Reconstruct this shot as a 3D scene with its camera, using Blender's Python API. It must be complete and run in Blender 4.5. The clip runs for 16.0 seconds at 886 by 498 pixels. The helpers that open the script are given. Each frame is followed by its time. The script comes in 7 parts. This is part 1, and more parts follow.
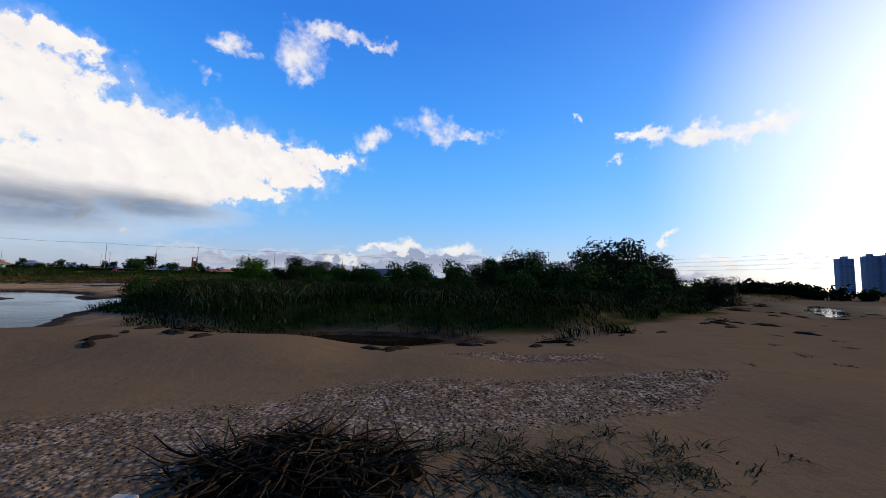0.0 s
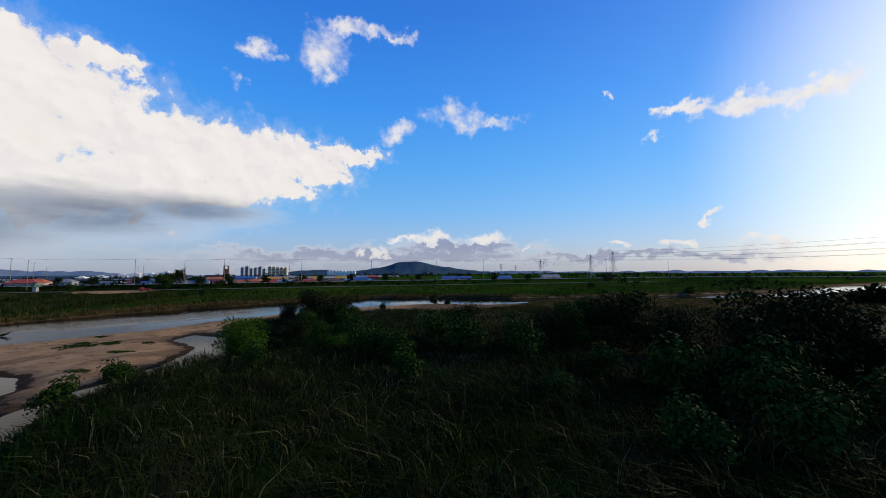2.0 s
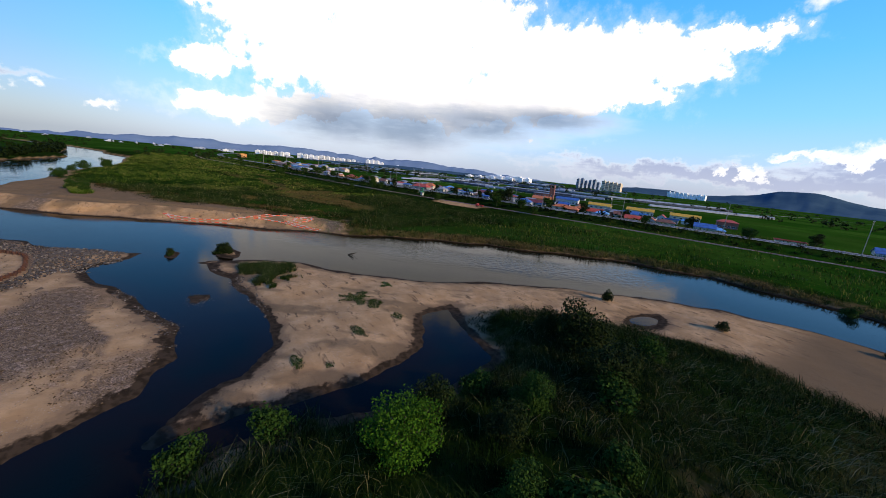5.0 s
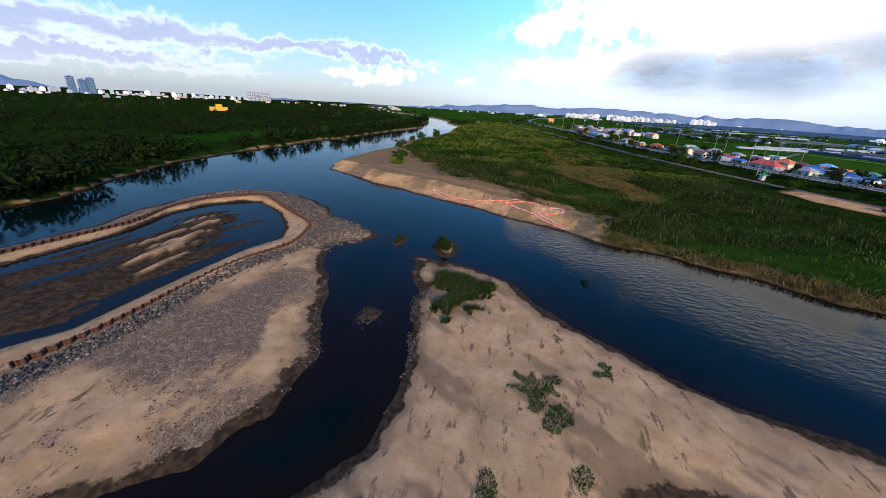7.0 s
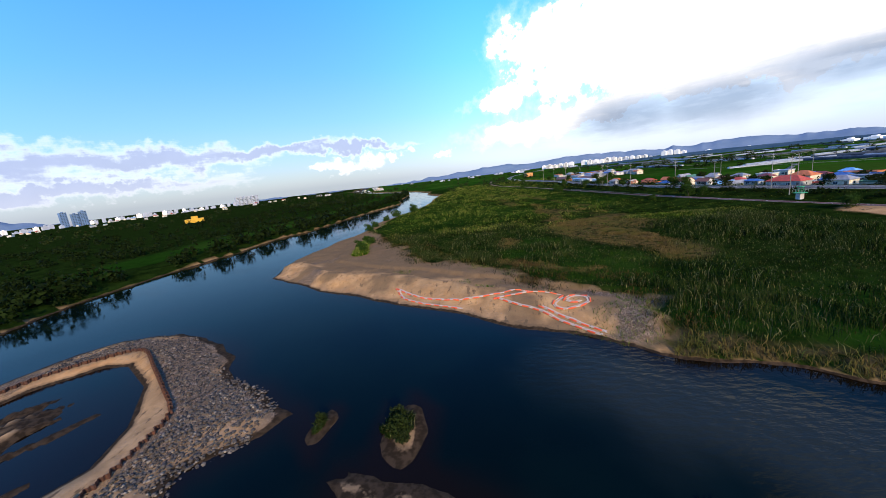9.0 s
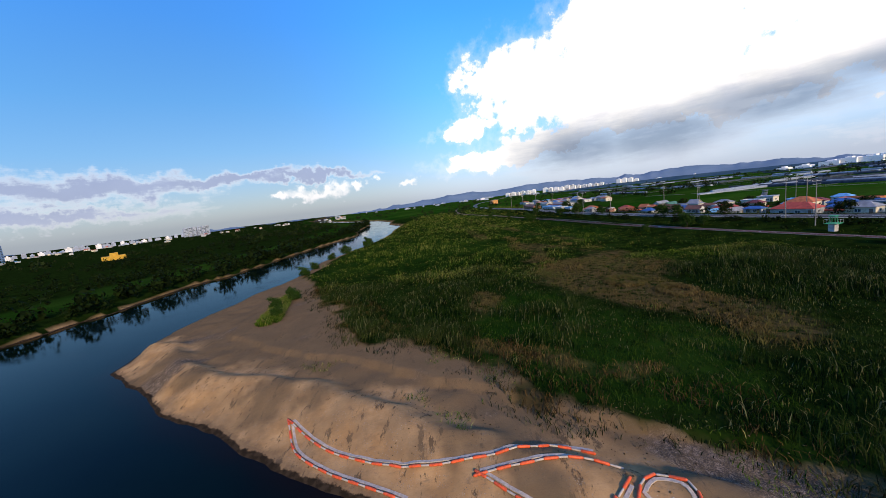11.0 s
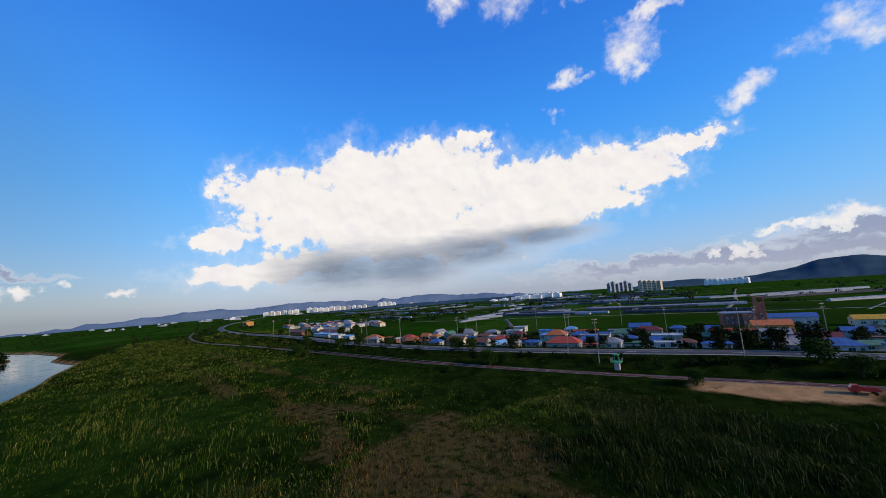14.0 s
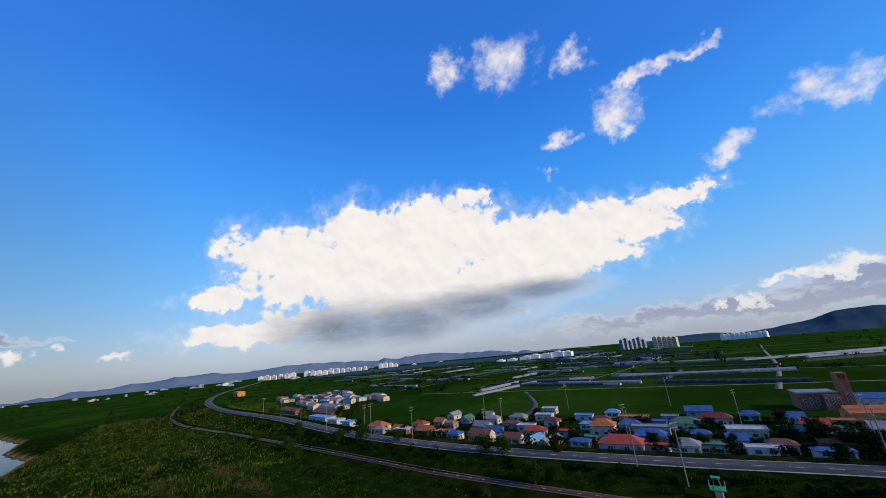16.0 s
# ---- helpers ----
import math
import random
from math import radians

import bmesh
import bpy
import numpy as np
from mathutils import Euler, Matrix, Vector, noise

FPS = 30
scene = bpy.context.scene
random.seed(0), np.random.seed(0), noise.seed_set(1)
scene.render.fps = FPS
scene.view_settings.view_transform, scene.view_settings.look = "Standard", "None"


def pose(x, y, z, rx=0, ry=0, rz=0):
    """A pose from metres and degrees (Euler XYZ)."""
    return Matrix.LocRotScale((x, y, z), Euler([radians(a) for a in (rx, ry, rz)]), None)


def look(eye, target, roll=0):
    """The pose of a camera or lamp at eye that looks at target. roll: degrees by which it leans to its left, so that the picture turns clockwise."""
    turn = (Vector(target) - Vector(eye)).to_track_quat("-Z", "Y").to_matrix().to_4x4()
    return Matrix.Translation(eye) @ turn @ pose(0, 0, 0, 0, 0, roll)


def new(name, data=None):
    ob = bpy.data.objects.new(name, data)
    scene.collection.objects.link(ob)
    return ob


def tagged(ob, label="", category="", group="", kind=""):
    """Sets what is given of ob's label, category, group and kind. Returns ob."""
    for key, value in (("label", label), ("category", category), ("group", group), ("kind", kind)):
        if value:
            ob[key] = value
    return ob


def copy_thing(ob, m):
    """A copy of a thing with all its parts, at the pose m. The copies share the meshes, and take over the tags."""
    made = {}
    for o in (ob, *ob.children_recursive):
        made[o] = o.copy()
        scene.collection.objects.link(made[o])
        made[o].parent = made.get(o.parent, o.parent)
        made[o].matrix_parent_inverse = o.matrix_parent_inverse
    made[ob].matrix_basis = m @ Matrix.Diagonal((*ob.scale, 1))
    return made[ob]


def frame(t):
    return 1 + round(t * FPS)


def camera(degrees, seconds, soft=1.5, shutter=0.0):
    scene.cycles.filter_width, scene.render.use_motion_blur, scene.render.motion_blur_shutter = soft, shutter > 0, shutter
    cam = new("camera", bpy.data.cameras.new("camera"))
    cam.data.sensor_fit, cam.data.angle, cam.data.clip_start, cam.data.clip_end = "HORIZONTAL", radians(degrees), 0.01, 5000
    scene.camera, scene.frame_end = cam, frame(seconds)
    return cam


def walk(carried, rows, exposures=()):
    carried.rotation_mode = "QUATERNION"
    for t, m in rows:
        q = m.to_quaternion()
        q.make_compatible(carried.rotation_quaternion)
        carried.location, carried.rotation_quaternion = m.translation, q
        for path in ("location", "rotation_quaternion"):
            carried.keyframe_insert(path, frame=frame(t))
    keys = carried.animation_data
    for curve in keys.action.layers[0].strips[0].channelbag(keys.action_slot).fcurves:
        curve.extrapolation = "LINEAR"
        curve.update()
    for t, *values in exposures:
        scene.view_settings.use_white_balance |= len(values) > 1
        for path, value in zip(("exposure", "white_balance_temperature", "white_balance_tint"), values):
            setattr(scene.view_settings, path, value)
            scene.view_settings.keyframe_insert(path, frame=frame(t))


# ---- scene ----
# ---- camera ----
cam = camera(102.7, 16.0, soft=0.6)
# the plan is drawn in units of 5/3 m: U turns it into metres
U = 5 / 3
# seconds, x, y, z in plan units, heading, pitch, roll
ROWS = [
    (0.0, 0.00, 0.00, 2.34, -0.04, 4.98, 1.63),
    (0.5, -0.40, 2.77, 3.31, 1.43, 4.46, 1.07),
    (1.0, -0.87, 5.65, 4.88, 1.96, 3.93, 0.72),
    (1.5, -1.54, 8.51, 6.52, 3.89, 3.68, 0.17),
    (2.0, -2.13, 11.31, 7.84, 4.68, 3.32, -0.36),
    (2.5, -2.65, 13.99, 9.10, 9.77, 1.89, -2.07),
    (3.0, -3.30, 16.87, 10.45, 16.29, -2.71, -3.51),
    (3.5, -3.97, 20.00, 11.84, 23.72, -7.07, -2.27),
    (4.0, -4.90, 23.39, 13.01, 30.97, -9.96, -0.21),
    (4.5, -6.10, 26.98, 14.00, 41.81, -11.33, 2.85),
    (5.0, -8.00, 30.58, 15.00, 53.84, -13.17, 5.84),
    (5.2, -8.92, 32.00, 15.38, 59.02, -13.97, 7.07),
    (7.3, -26.04, 41.52, 17.39, 101.20, -22.28, 2.48),
    (7.5, -28.12, 41.76, 17.43, 101.32, -21.79, 2.05),
    (8.0, -33.52, 42.08, 17.49, 101.31, -18.77, 0.71),
    (8.5, -38.89, 41.96, 17.08, 100.34, -14.49, -3.27),
    (8.7, -41.04, 41.87, 16.86, 99.76, -12.83, -5.40),
    (10.8, -65.74, 41.53, 16.76, 96.01, -8.86, -7.04),
    (11.0, -68.00, 41.43, 16.79, 93.31, -8.24, -6.76),
    (11.5, -73.75, 41.30, 16.97, 83.85, -6.18, -6.20),
    (12.0, -79.31, 40.93, 16.92, 70.94, -2.24, -6.13),
    (12.5, -84.66, 40.77, 16.79, 57.40, 3.21, -6.46),
    (13.0, -89.54, 41.25, 16.88, 54.54, 7.46, -7.23),
    (13.5, -93.59, 42.17, 17.57, 55.21, 7.51, -4.58),
    (14.0, -97.27, 43.23, 18.99, 55.14, 7.34, -4.24),
    (14.5, -100.88, 44.35, 20.85, 54.81, 7.78, -4.89),
    (15.0, -104.30, 45.33, 22.59, 54.68, 8.13, -5.56),
    (15.5, -107.58, 46.35, 24.15, 54.58, 11.91, -5.70),
    (16.0, -110.67, 47.50, 25.62, 54.63, 16.26, -5.31),
]


def heading(az, el):
    """Unit direction from a heading (degrees to the left of +y) and an elevation."""
    a, e = radians(az), radians(el)
    return Vector((-math.sin(a) * math.cos(e), math.cos(a) * math.cos(e), math.sin(e)))


EXPOSURES = [(0.0, -0.38), (0.5, -0.55), (3.0, -0.46), (5.0, 0.05), (8.0, 0.55), (11.0, 0.0), (12.5, -0.36), (16.0, -0.46)]
walk(cam, [(t, look((x * U, y * U, z * U), Vector((x, y, z)) * U + heading(yaw, pitch) * 10, roll)) for t, x, y, z, yaw, pitch, roll in ROWS], EXPOSURES)

# ---- sky, sun ----
SUN_AZ, SUN_EL = -66.0, 23.0
sun_dir = heading(SUN_AZ, SUN_EL)
sun = new("sun", bpy.data.lights.new("sun", "SUN"))
sun.data.energy, sun.data.angle, sun.data.color = 4.8, radians(2.5), (1.0, 0.80, 0.56)
sun.matrix_world = look((0, 0, 200), Vector((0, 0, 200)) - sun_dir)

world = bpy.data.worlds.new("sky")
scene.world = world
world.use_nodes = True
wt = world.node_tree
wt.nodes.clear()


def wnode(kind, **values):
    n = wt.nodes.new(kind)
    for k, v in values.items():
        n.inputs[int(k[1:])].default_value = v
    return n


def wmath(op, a, b=0.0, c=0.0, clamp=False):
    n = wt.nodes.new("ShaderNodeMath")
    n.operation, n.use_clamp = op, clamp
    for i, v in enumerate((a, b, c)):
        if hasattr(v, "links"):
            wt.links.new(v, n.inputs[i])
        else:
            n.inputs[i].default_value = v
    return n.outputs[0]


def wrange(v, a, b, lo=0.0, hi=1.0):
    n = wt.nodes.new("ShaderNodeMapRange")
    n.interpolation_type = "SMOOTHSTEP"
    wt.links.new(v, n.inputs[0])
    for i, q in enumerate((a, b, lo, hi)):
        n.inputs[1 + i].default_value = q
    return n.outputs[0]


def wmix(f, a, b):
    n = wt.nodes.new("ShaderNodeMix")
    n.data_type = "RGBA"
    for i, v in ((0, f), (6, a), (7, b)):
        if hasattr(v, "links"):
            wt.links.new(v, n.inputs[i])
        else:
            n.inputs[i].default_value = v
    return n.outputs[2]


coord = wt.nodes.new("ShaderNodeTexCoord").outputs["Generated"]


def drift(vec, scale, reach):
    """The sky's coordinate pushed about by noise, so that outlines turn ragged."""
    n = wnode("ShaderNodeTexNoise", _2=scale, _3=5.0, _4=0.6)
    wt.links.new(coord, n.inputs[0])
    c = wt.nodes.new("ShaderNodeVectorMath")
    c.operation = "SUBTRACT"
    c.inputs[1].default_value = (0.5, 0.5, 0.5)
    wt.links.new(n.outputs["Color"], c.inputs[0])
    v = wt.nodes.new("ShaderNodeVectorMath")
    v.operation = "MULTIPLY_ADD"
    v.inputs[1].default_value = (reach, reach, reach * 0.7)
    wt.links.new(c.outputs[0], v.inputs[0])
    wt.links.new(vec, v.inputs[2])
    return v.outputs[0]


ragged_coord = drift(drift(coord, 13.0, 0.15), 42.0, 0.055)


def blob_field(blobs, place=None):
    """Distance field of ellipsoids (heading, elevation, half width, half height in degrees) on the sky's sphere; 1 on their rims."""
    out = None
    for az, el, ra, re in blobs:
        n = wt.nodes.new("ShaderNodeMapping")
        n.vector_type = "TEXTURE"
        n.inputs["Location"].default_value = heading(az, el)
        n.inputs["Rotation"].default_value = (radians(el), 0, radians(az))
        n.inputs["Scale"].default_value = (math.sin(radians(ra)), 0.5, math.sin(radians(re)))
        wt.links.new(place or ragged_coord, n.inputs["Vector"])
        v = wt.nodes.new("ShaderNodeVectorMath")
        v.operation = "LENGTH"
        wt.links.new(n.outputs[0], v.inputs[0])
        d = v.outputs["Value"]
        out = d if out is None else wmath("SMOOTH_MIN", out, d, 0.25)
    return out


BANK = [(62, 16.0, 17, 7.4), (55, 20.5, 9, 4.4), (66, 19.2, 9, 4.2), (77, 16, 9, 4.4), (84, 16.6, 4.5, 1.9), (42, 15.5, 12, 4.9), (32, 15.8, 9, 4.0), (25, 15.2, 5, 2.6),
        (19.5, 17.8, 5, 1.3), (88, 9.6, 4.2, 1.3), (79, 11.0, 6, 2.6), (84, 4.9, 9, 1.6), (76, 6.4, 7, 2.2), (30, 12, 6, 2.0), (60, 10, 20, 5), (42, 11, 13, 3.0), (50, 23.6, 3.2, 1.5)]
SHADE = [(71, 4.6, 10, 3.8), (61, 4.8, 12, 4.0), (50, 6.6, 11, 3.1), (40, 8.0, 9, 1.9)]
PUFFS = [(24.4, 30.6, 2.6, 1.9), (24.0, 28.6, 1.5, 1.3), (20.5, 34.2, 2.8, 0.8), (16, 34.3, 2.6, 0.7), (12.4, 33.9, 1.8, 0.5), (33, 29.8, 1.7, 0.9), (35.2, 25.6, 1.5, 1.0),
         (12.6, 21.4, 1.9, 1.1), (2.8, 24.2, 3.0, 1.6), (0.6, 23.2, 2.2, 1.2), (-4, 22.8, 3.2, 0.7), (39.5, 42.5, 3.4, 2.8), (51, 42.4, 1.9, 1.7), (28.5, 39.8, 1.9, 1.4),
         (-20.8, 23.6, 0.7, 0.5), (-27, 17.0, 0.8, 0.4)]
LOW = [(-31.0, 20.2, 4.2, 0.9), (-37, 19.9, 6.0, 1.4), (-43.0, 19.6, 4.4, 1.1), (-27.6, 21.2, 1.6, 0.5), (6.0, 4.9, 3.8, 1.1), (-2.6, 4.8, 3.4, 1.3), (10.8, 4.8, 2.2, 0.6), (15, 2.7, 2.0, 0.8), (-8.5, 3.7, 1.0, 0.6),
       (-32, 7.0, 1.6, 0.5), (-22, 3.6, 2.2, 0.6), (-29, 3.4, 2.2, 0.5), (111, 3.1, 4.4, 1.1), (115, 2.6, 3.0, 0.7), (105, 3.6, 1.4, 0.8), (98, 2.8, 1.6, 0.6), (-38, 2.6, 3, 0.5)]
STREAKS = [(150, 5.4, 12, 2.1), (137, 5.5, 14, 1.6), (123, 5.8, 12, 1.0), (112, 5.3, 8, 0.6), (166, 5, 14, 3.0), (146, 2.4, 16, 1.0), (16, 2.0, 24, 1.2), (2, 3.4, 11, 1.3), (-22, 1.6, 16, 0.7)]


def wnoise(scale, detail, roughness, vec=None):
    n = wnode("ShaderNodeTexNoise", _2=scale, _3=detail, _4=roughness)
    wt.links.new(vec or coord, n.inputs[0])
    return n


flat_coord = wt.nodes.new("ShaderNodeVectorMath")
flat_coord.operation = "MULTIPLY"
flat_coord.inputs[1].default_value = (1, 1, 5)
wt.links.new(coord, flat_coord.inputs[0])
noise_b = wnoise(24.0, 8.0, 0.62)
na = wmath("SUBTRACT", wnoise(8.0, 7.0, 0.58).outputs[0], 0.5)
nb = wmath("SUBTRACT", noise_b.outputs[0], 0.5)
nc = wmath("SUBTRACT", wnoise(9.0, 7.0, 0.6, flat_coord.outputs[0]).outputs[0], 0.5)
nf = wmath("SUBTRACT", wnoise(60.0, 6.0, 0.65).outputs[0], 0.5)


def heaps(scale, shift=0.0):
    """Rounded heaps, as cumulus has them; shift moves them towards the sun."""
    n = wt.nodes.new("ShaderNodeTexVoronoi")
    n.feature = "SMOOTH_F1"
    n.inputs["Scale"].default_value = scale
    v = wt.nodes.new("ShaderNodeVectorMath")
    v.operation = "ADD"
    v.inputs[1].default_value = sun_dir * shift + Vector((0, 0, shift))
    wt.links.new(coord, v.inputs[0])
    w = wt.nodes.new("ShaderNodeVectorMath")
    w.operation = "MULTIPLY_ADD"
    w.inputs[1].default_value = (0.05, 0.05, 0.05)
    wt.links.new(noise_b.outputs["Color"], w.inputs[0])
    wt.links.new(v.outputs[0], w.inputs[2])
    wt.links.new(w.outputs[0], n.inputs["Vector"])
    return wmath("SUBTRACT", 0.45, n.outputs["Distance"])


cauli = wmath("MULTIPLY_ADD", heaps(15), 0.6, wmath("MULTIPLY", heaps(37), 0.42))
cauli_sun = wmath("MULTIPLY_ADD", heaps(15, 0.012), 0.6, wmath("MULTIPLY", heaps(37, 0.006), 0.42))
ragged = wmath("MULTIPLY_ADD", nf, 0.5, wmath("MULTIPLY_ADD", nb, 1.35, wmath("MULTIPLY", na, 0.9)))
bank_d = wmath("ADD", wmath("SUBTRACT", 1.05, blob_field(BANK)), wmath("ADD", wmath("MULTIPLY", cauli, 0.6), ragged))
puff_d = wmath("ADD", wmath("SUBTRACT", 0.95, blob_field(PUFFS)), wmath("MULTIPLY_ADD", nb, 2.0, wmath("MULTIPLY", na, 2.3)))
low_d = wmath("ADD", wmath("SUBTRACT", 1.0, blob_field(LOW)), wmath("ADD", cauli, wmath("MULTIPLY", nb, 1.2)))
streak_d = wmath("ADD", wmath("SUBTRACT", 1.0, blob_field(STREAKS)), wmath("MULTIPLY", nc, 1.9))
shade_d = wmath("ADD", wmath("SUBTRACT", 1.0, blob_field(SHADE, coord)), wmath("MULTIPLY", nc, 0.9))
# a firm crest with a thin veil of torn wisps round it
bank_a = wmath("MAXIMUM", wrange(bank_d, -0.06, 0.30), wmath("MULTIPLY", wrange(bank_d, -0.5, 0.2), 0.22))
puff_a = wmath("MULTIPLY", wrange(puff_d, -0.55, 1.35), 0.92)
low_a = wmath("MULTIPLY", wrange(low_d, -0.25, 0.75), 0.92)
streak_a = wmath("MULTIPLY", wrange(streak_d, -0.5, 0.55), 0.82)
base_a = wmath("MULTIPLY", wrange(shade_d, -0.45, 0.75), 0.92)
alpha = wmath("MAXIMUM", wmath("MAXIMUM", wmath("MAXIMUM", bank_a, puff_a), wmath("MAXIMUM", streak_a, low_a)), wmath("MULTIPLY", base_a, 0.93))
billow = wmath("MULTIPLY_ADD", nb, 0.14, wmath("MULTIPLY_ADD", na, 0.22, 1.0))
streak_c = wmix(wrange(streak_d, -0.25, 0.40), (0.60, 0.57, 0.69, 1), (0.20, 0.25, 0.47, 1))
relief = wrange(wmath("ADD", wmath("MULTIPLY", wmath("SUBTRACT", cauli_sun, cauli), 0.7), wmath("MULTIPLY", na, 0.7)), -0.12, 0.25)
lit = wmix(relief, (1.14, 1.09, 1.04, 1), (1.02, 0.97, 0.98, 1))
lit = wmix(wmath("MULTIPLY", streak_a, wmath("MULTIPLY", wrange(bank_d, 0.1, 0.0), wrange(low_d, 0.3, 0.0))), lit, streak_c)
lit = wmix(base_a, lit, wmix(wrange(wmath("ADD", nc, wmath("MULTIPLY", na, 0.6)), -0.15, 0.2), (0.20, 0.26, 0.37, 1), (0.32, 0.38, 0.49, 1)))
aloft = wt.nodes.new("ShaderNodeSeparateXYZ")
wt.links.new(coord, aloft.inputs[0])
lit = wmix(wmath("MULTIPLY", wrange(aloft.outputs[2], 0.075, -0.01), 0.70), lit, (0.52, 0.55, 0.68, 1))
sky_tex = wt.nodes.new("ShaderNodeTexSky")
sky_tex.sky_type, sky_tex.sun_disc = "NISHITA", False
sky_tex.sun_elevation, sky_tex.sun_rotation = radians(SUN_EL), radians(-SUN_AZ)
sky_tex.air_density, sky_tex.dust_density, sky_tex.ozone_density = 1.0, 0.8, 3.5
bg_sky = wt.nodes.new("ShaderNodeBackground")
bg_sky.inputs[1].default_value = 0.052
wt.links.new(sky_tex.outputs[0], bg_sky.inputs[0])
# scattered light of the humid air, from the pale horizon to the deep zenith
air = wt.nodes.new("ShaderNodeValToRGB")
while len(air.color_ramp.elements) < 8:
    air.color_ramp.elements.new(0.5)
for e, (at, c) in zip(air.color_ramp.elements, ((0.0, (0.36, 0.41, 0.54)), (0.04, (0.35, 0.44, 0.62)), (0.09, (0.27, 0.47, 0.78)), (0.16, (0.155, 0.46, 0.90)),
                                                (0.27, (0.072, 0.40, 0.95)), (0.42, (0.024, 0.30, 0.96)), (0.60, (0.008, 0.19, 0.80)), (1.0, (0.008, 0.12, 0.56)))):
    e.position, e.color = at, (*c, 1)
wt.links.new(aloft.outputs[2], air.inputs[0])
bg_air = wt.nodes.new("ShaderNodeBackground")


def facing(direction):
    n = wt.nodes.new("ShaderNodeVectorMath")
    n.operation = "DOT_PRODUCT"
    n.inputs[1].default_value = direction
    wt.links.new(coord, n.inputs[0])
    return n.outputs["Value"]


wt.links.new(wmix(wmath("MULTIPLY", wrange(facing(heading(SUN_AZ, 11)), 0.80, 1.04), 0.9), air.outputs[0], (1.1, 1.1, 1.05, 1)), bg_air.inputs[0])
wt.links.new(wrange(facing(heading(128, 0)), 0.72, 1.0, 1.12, 0.58), bg_air.inputs[1])
clear = wt.nodes.new("ShaderNodeAddShader")
wt.links.new(bg_sky.outputs[0], clear.inputs[0])
wt.links.new(bg_air.outputs[0], clear.inputs[1])
bg_cloud = wt.nodes.new("ShaderNodeBackground")
wt.links.new(lit, bg_cloud.inputs[0])
wt.links.new(wmath("MULTIPLY", billow, 1.12), bg_cloud.inputs[1])
mix_sky = wt.nodes.new("ShaderNodeMixShader")
wt.links.new(alpha, mix_sky.inputs[0])
wt.links.new(clear.outputs[0], mix_sky.inputs[1])
wt.links.new(bg_cloud.outputs[0], mix_sky.inputs[2])
wt.links.new(mix_sky.outputs[0], wt.nodes.new("ShaderNodeOutputWorld").inputs[0])


# ---- materials ----
class Mat:
    """A small node-graph builder for one material."""

    def __init__(self, name, rough=0.8, metal=0.0, spec=0.5):
        self.m = bpy.data.materials.new(name)
        self.m.use_nodes = True
        self.t = self.m.node_tree
        self.b = self.t.nodes["Principled BSDF"]
        self.b.inputs["Roughness"].default_value = rough
        self.b.inputs["Metallic"].default_value = metal
        self.b.inputs["Specular IOR Level"].default_value = spec
        self.pos = self.t.nodes.new("ShaderNodeNewGeometry").outputs["Position"]
        self.obj = self.t.nodes.new("ShaderNodeTexCoord").outputs["Object"]

    def put(self, v, socket):
        if hasattr(v, "links"):
            self.t.links.new(v, socket)
        else:
            socket.default_value = v

    def noise(self, scale, detail=4.0, rough=0.55, vec=None, stretch=None):
        n = self.t.nodes.new("ShaderNodeTexNoise")
        n.inputs["Scale"].default_value, n.inputs["Detail"].default_value, n.inputs["Roughness"].default_value = scale, detail, rough
        v = vec or self.pos
        if stretch:
            q = self.t.nodes.new("ShaderNodeVectorMath")
            q.operation = "MULTIPLY"
            q.inputs[1].default_value = stretch
            self.t.links.new(v, q.inputs[0])
            v = q.outputs[0]
        self.t.links.new(v, n.inputs["Vector"])
        return n.outputs[0]

    def cells(self, scale, vec=None):
        n = self.t.nodes.new("ShaderNodeTexVoronoi")
        n.inputs["Scale"].default_value = scale
        self.t.links.new(vec or self.pos, n.inputs["Vector"])
        return n

    def attr(self, name):
        n = self.t.nodes.new("ShaderNodeAttribute")
        n.attribute_name = name
        return n

    def ramp(self, v, a, b, lo=0.0, hi=1.0):
        n = self.t.nodes.new("ShaderNodeMapRange")
        n.interpolation_type = "SMOOTHSTEP"
        self.put(v, n.inputs[0])
        for i, q in enumerate((a, b, lo, hi)):
            n.inputs[1 + i].default_value = q
        return n.outputs[0]

    def mix(self, f, a, b):
        n = self.t.nodes.new("ShaderNodeMix")
        n.data_type = "RGBA"
        for i, v in ((0, f), (6, a), (7, b)):
            self.put(v + (1,) if isinstance(v, tuple) and len(v) == 3 else v, n.inputs[i])
        return n.outputs[2]

    def math(self, op, a, b=0.0):
        n = self.t.nodes.new("ShaderNodeMath")
        n.operation = op
        self.put(a, n.inputs[0])
        self.put(b, n.inputs[1])
        return n.outputs[0]

    def island(self):
        return self.t.nodes.new("ShaderNodeNewGeometry").outputs["Random Per Island"]

    def chance(self):
        return self.t.nodes.new("ShaderNodeObjectInfo").outputs["Random"]

    def color(self, v):
        self.put(v + (1,) if isinstance(v, tuple) and len(v) == 3 else v, self.b.inputs["Base Color"])
        return self

    def bump(self, v, strength=0.4, distance=0.05):
        n = self.t.nodes.new("ShaderNodeBump")
        n.inputs["Strength"].default_value, n.inputs["Distance"].default_value = strength, distance
        self.t.links.new(v, n.inputs["Height"])
        self.t.links.new(n.outputs[0], self.b.inputs["Normal"])
        return self


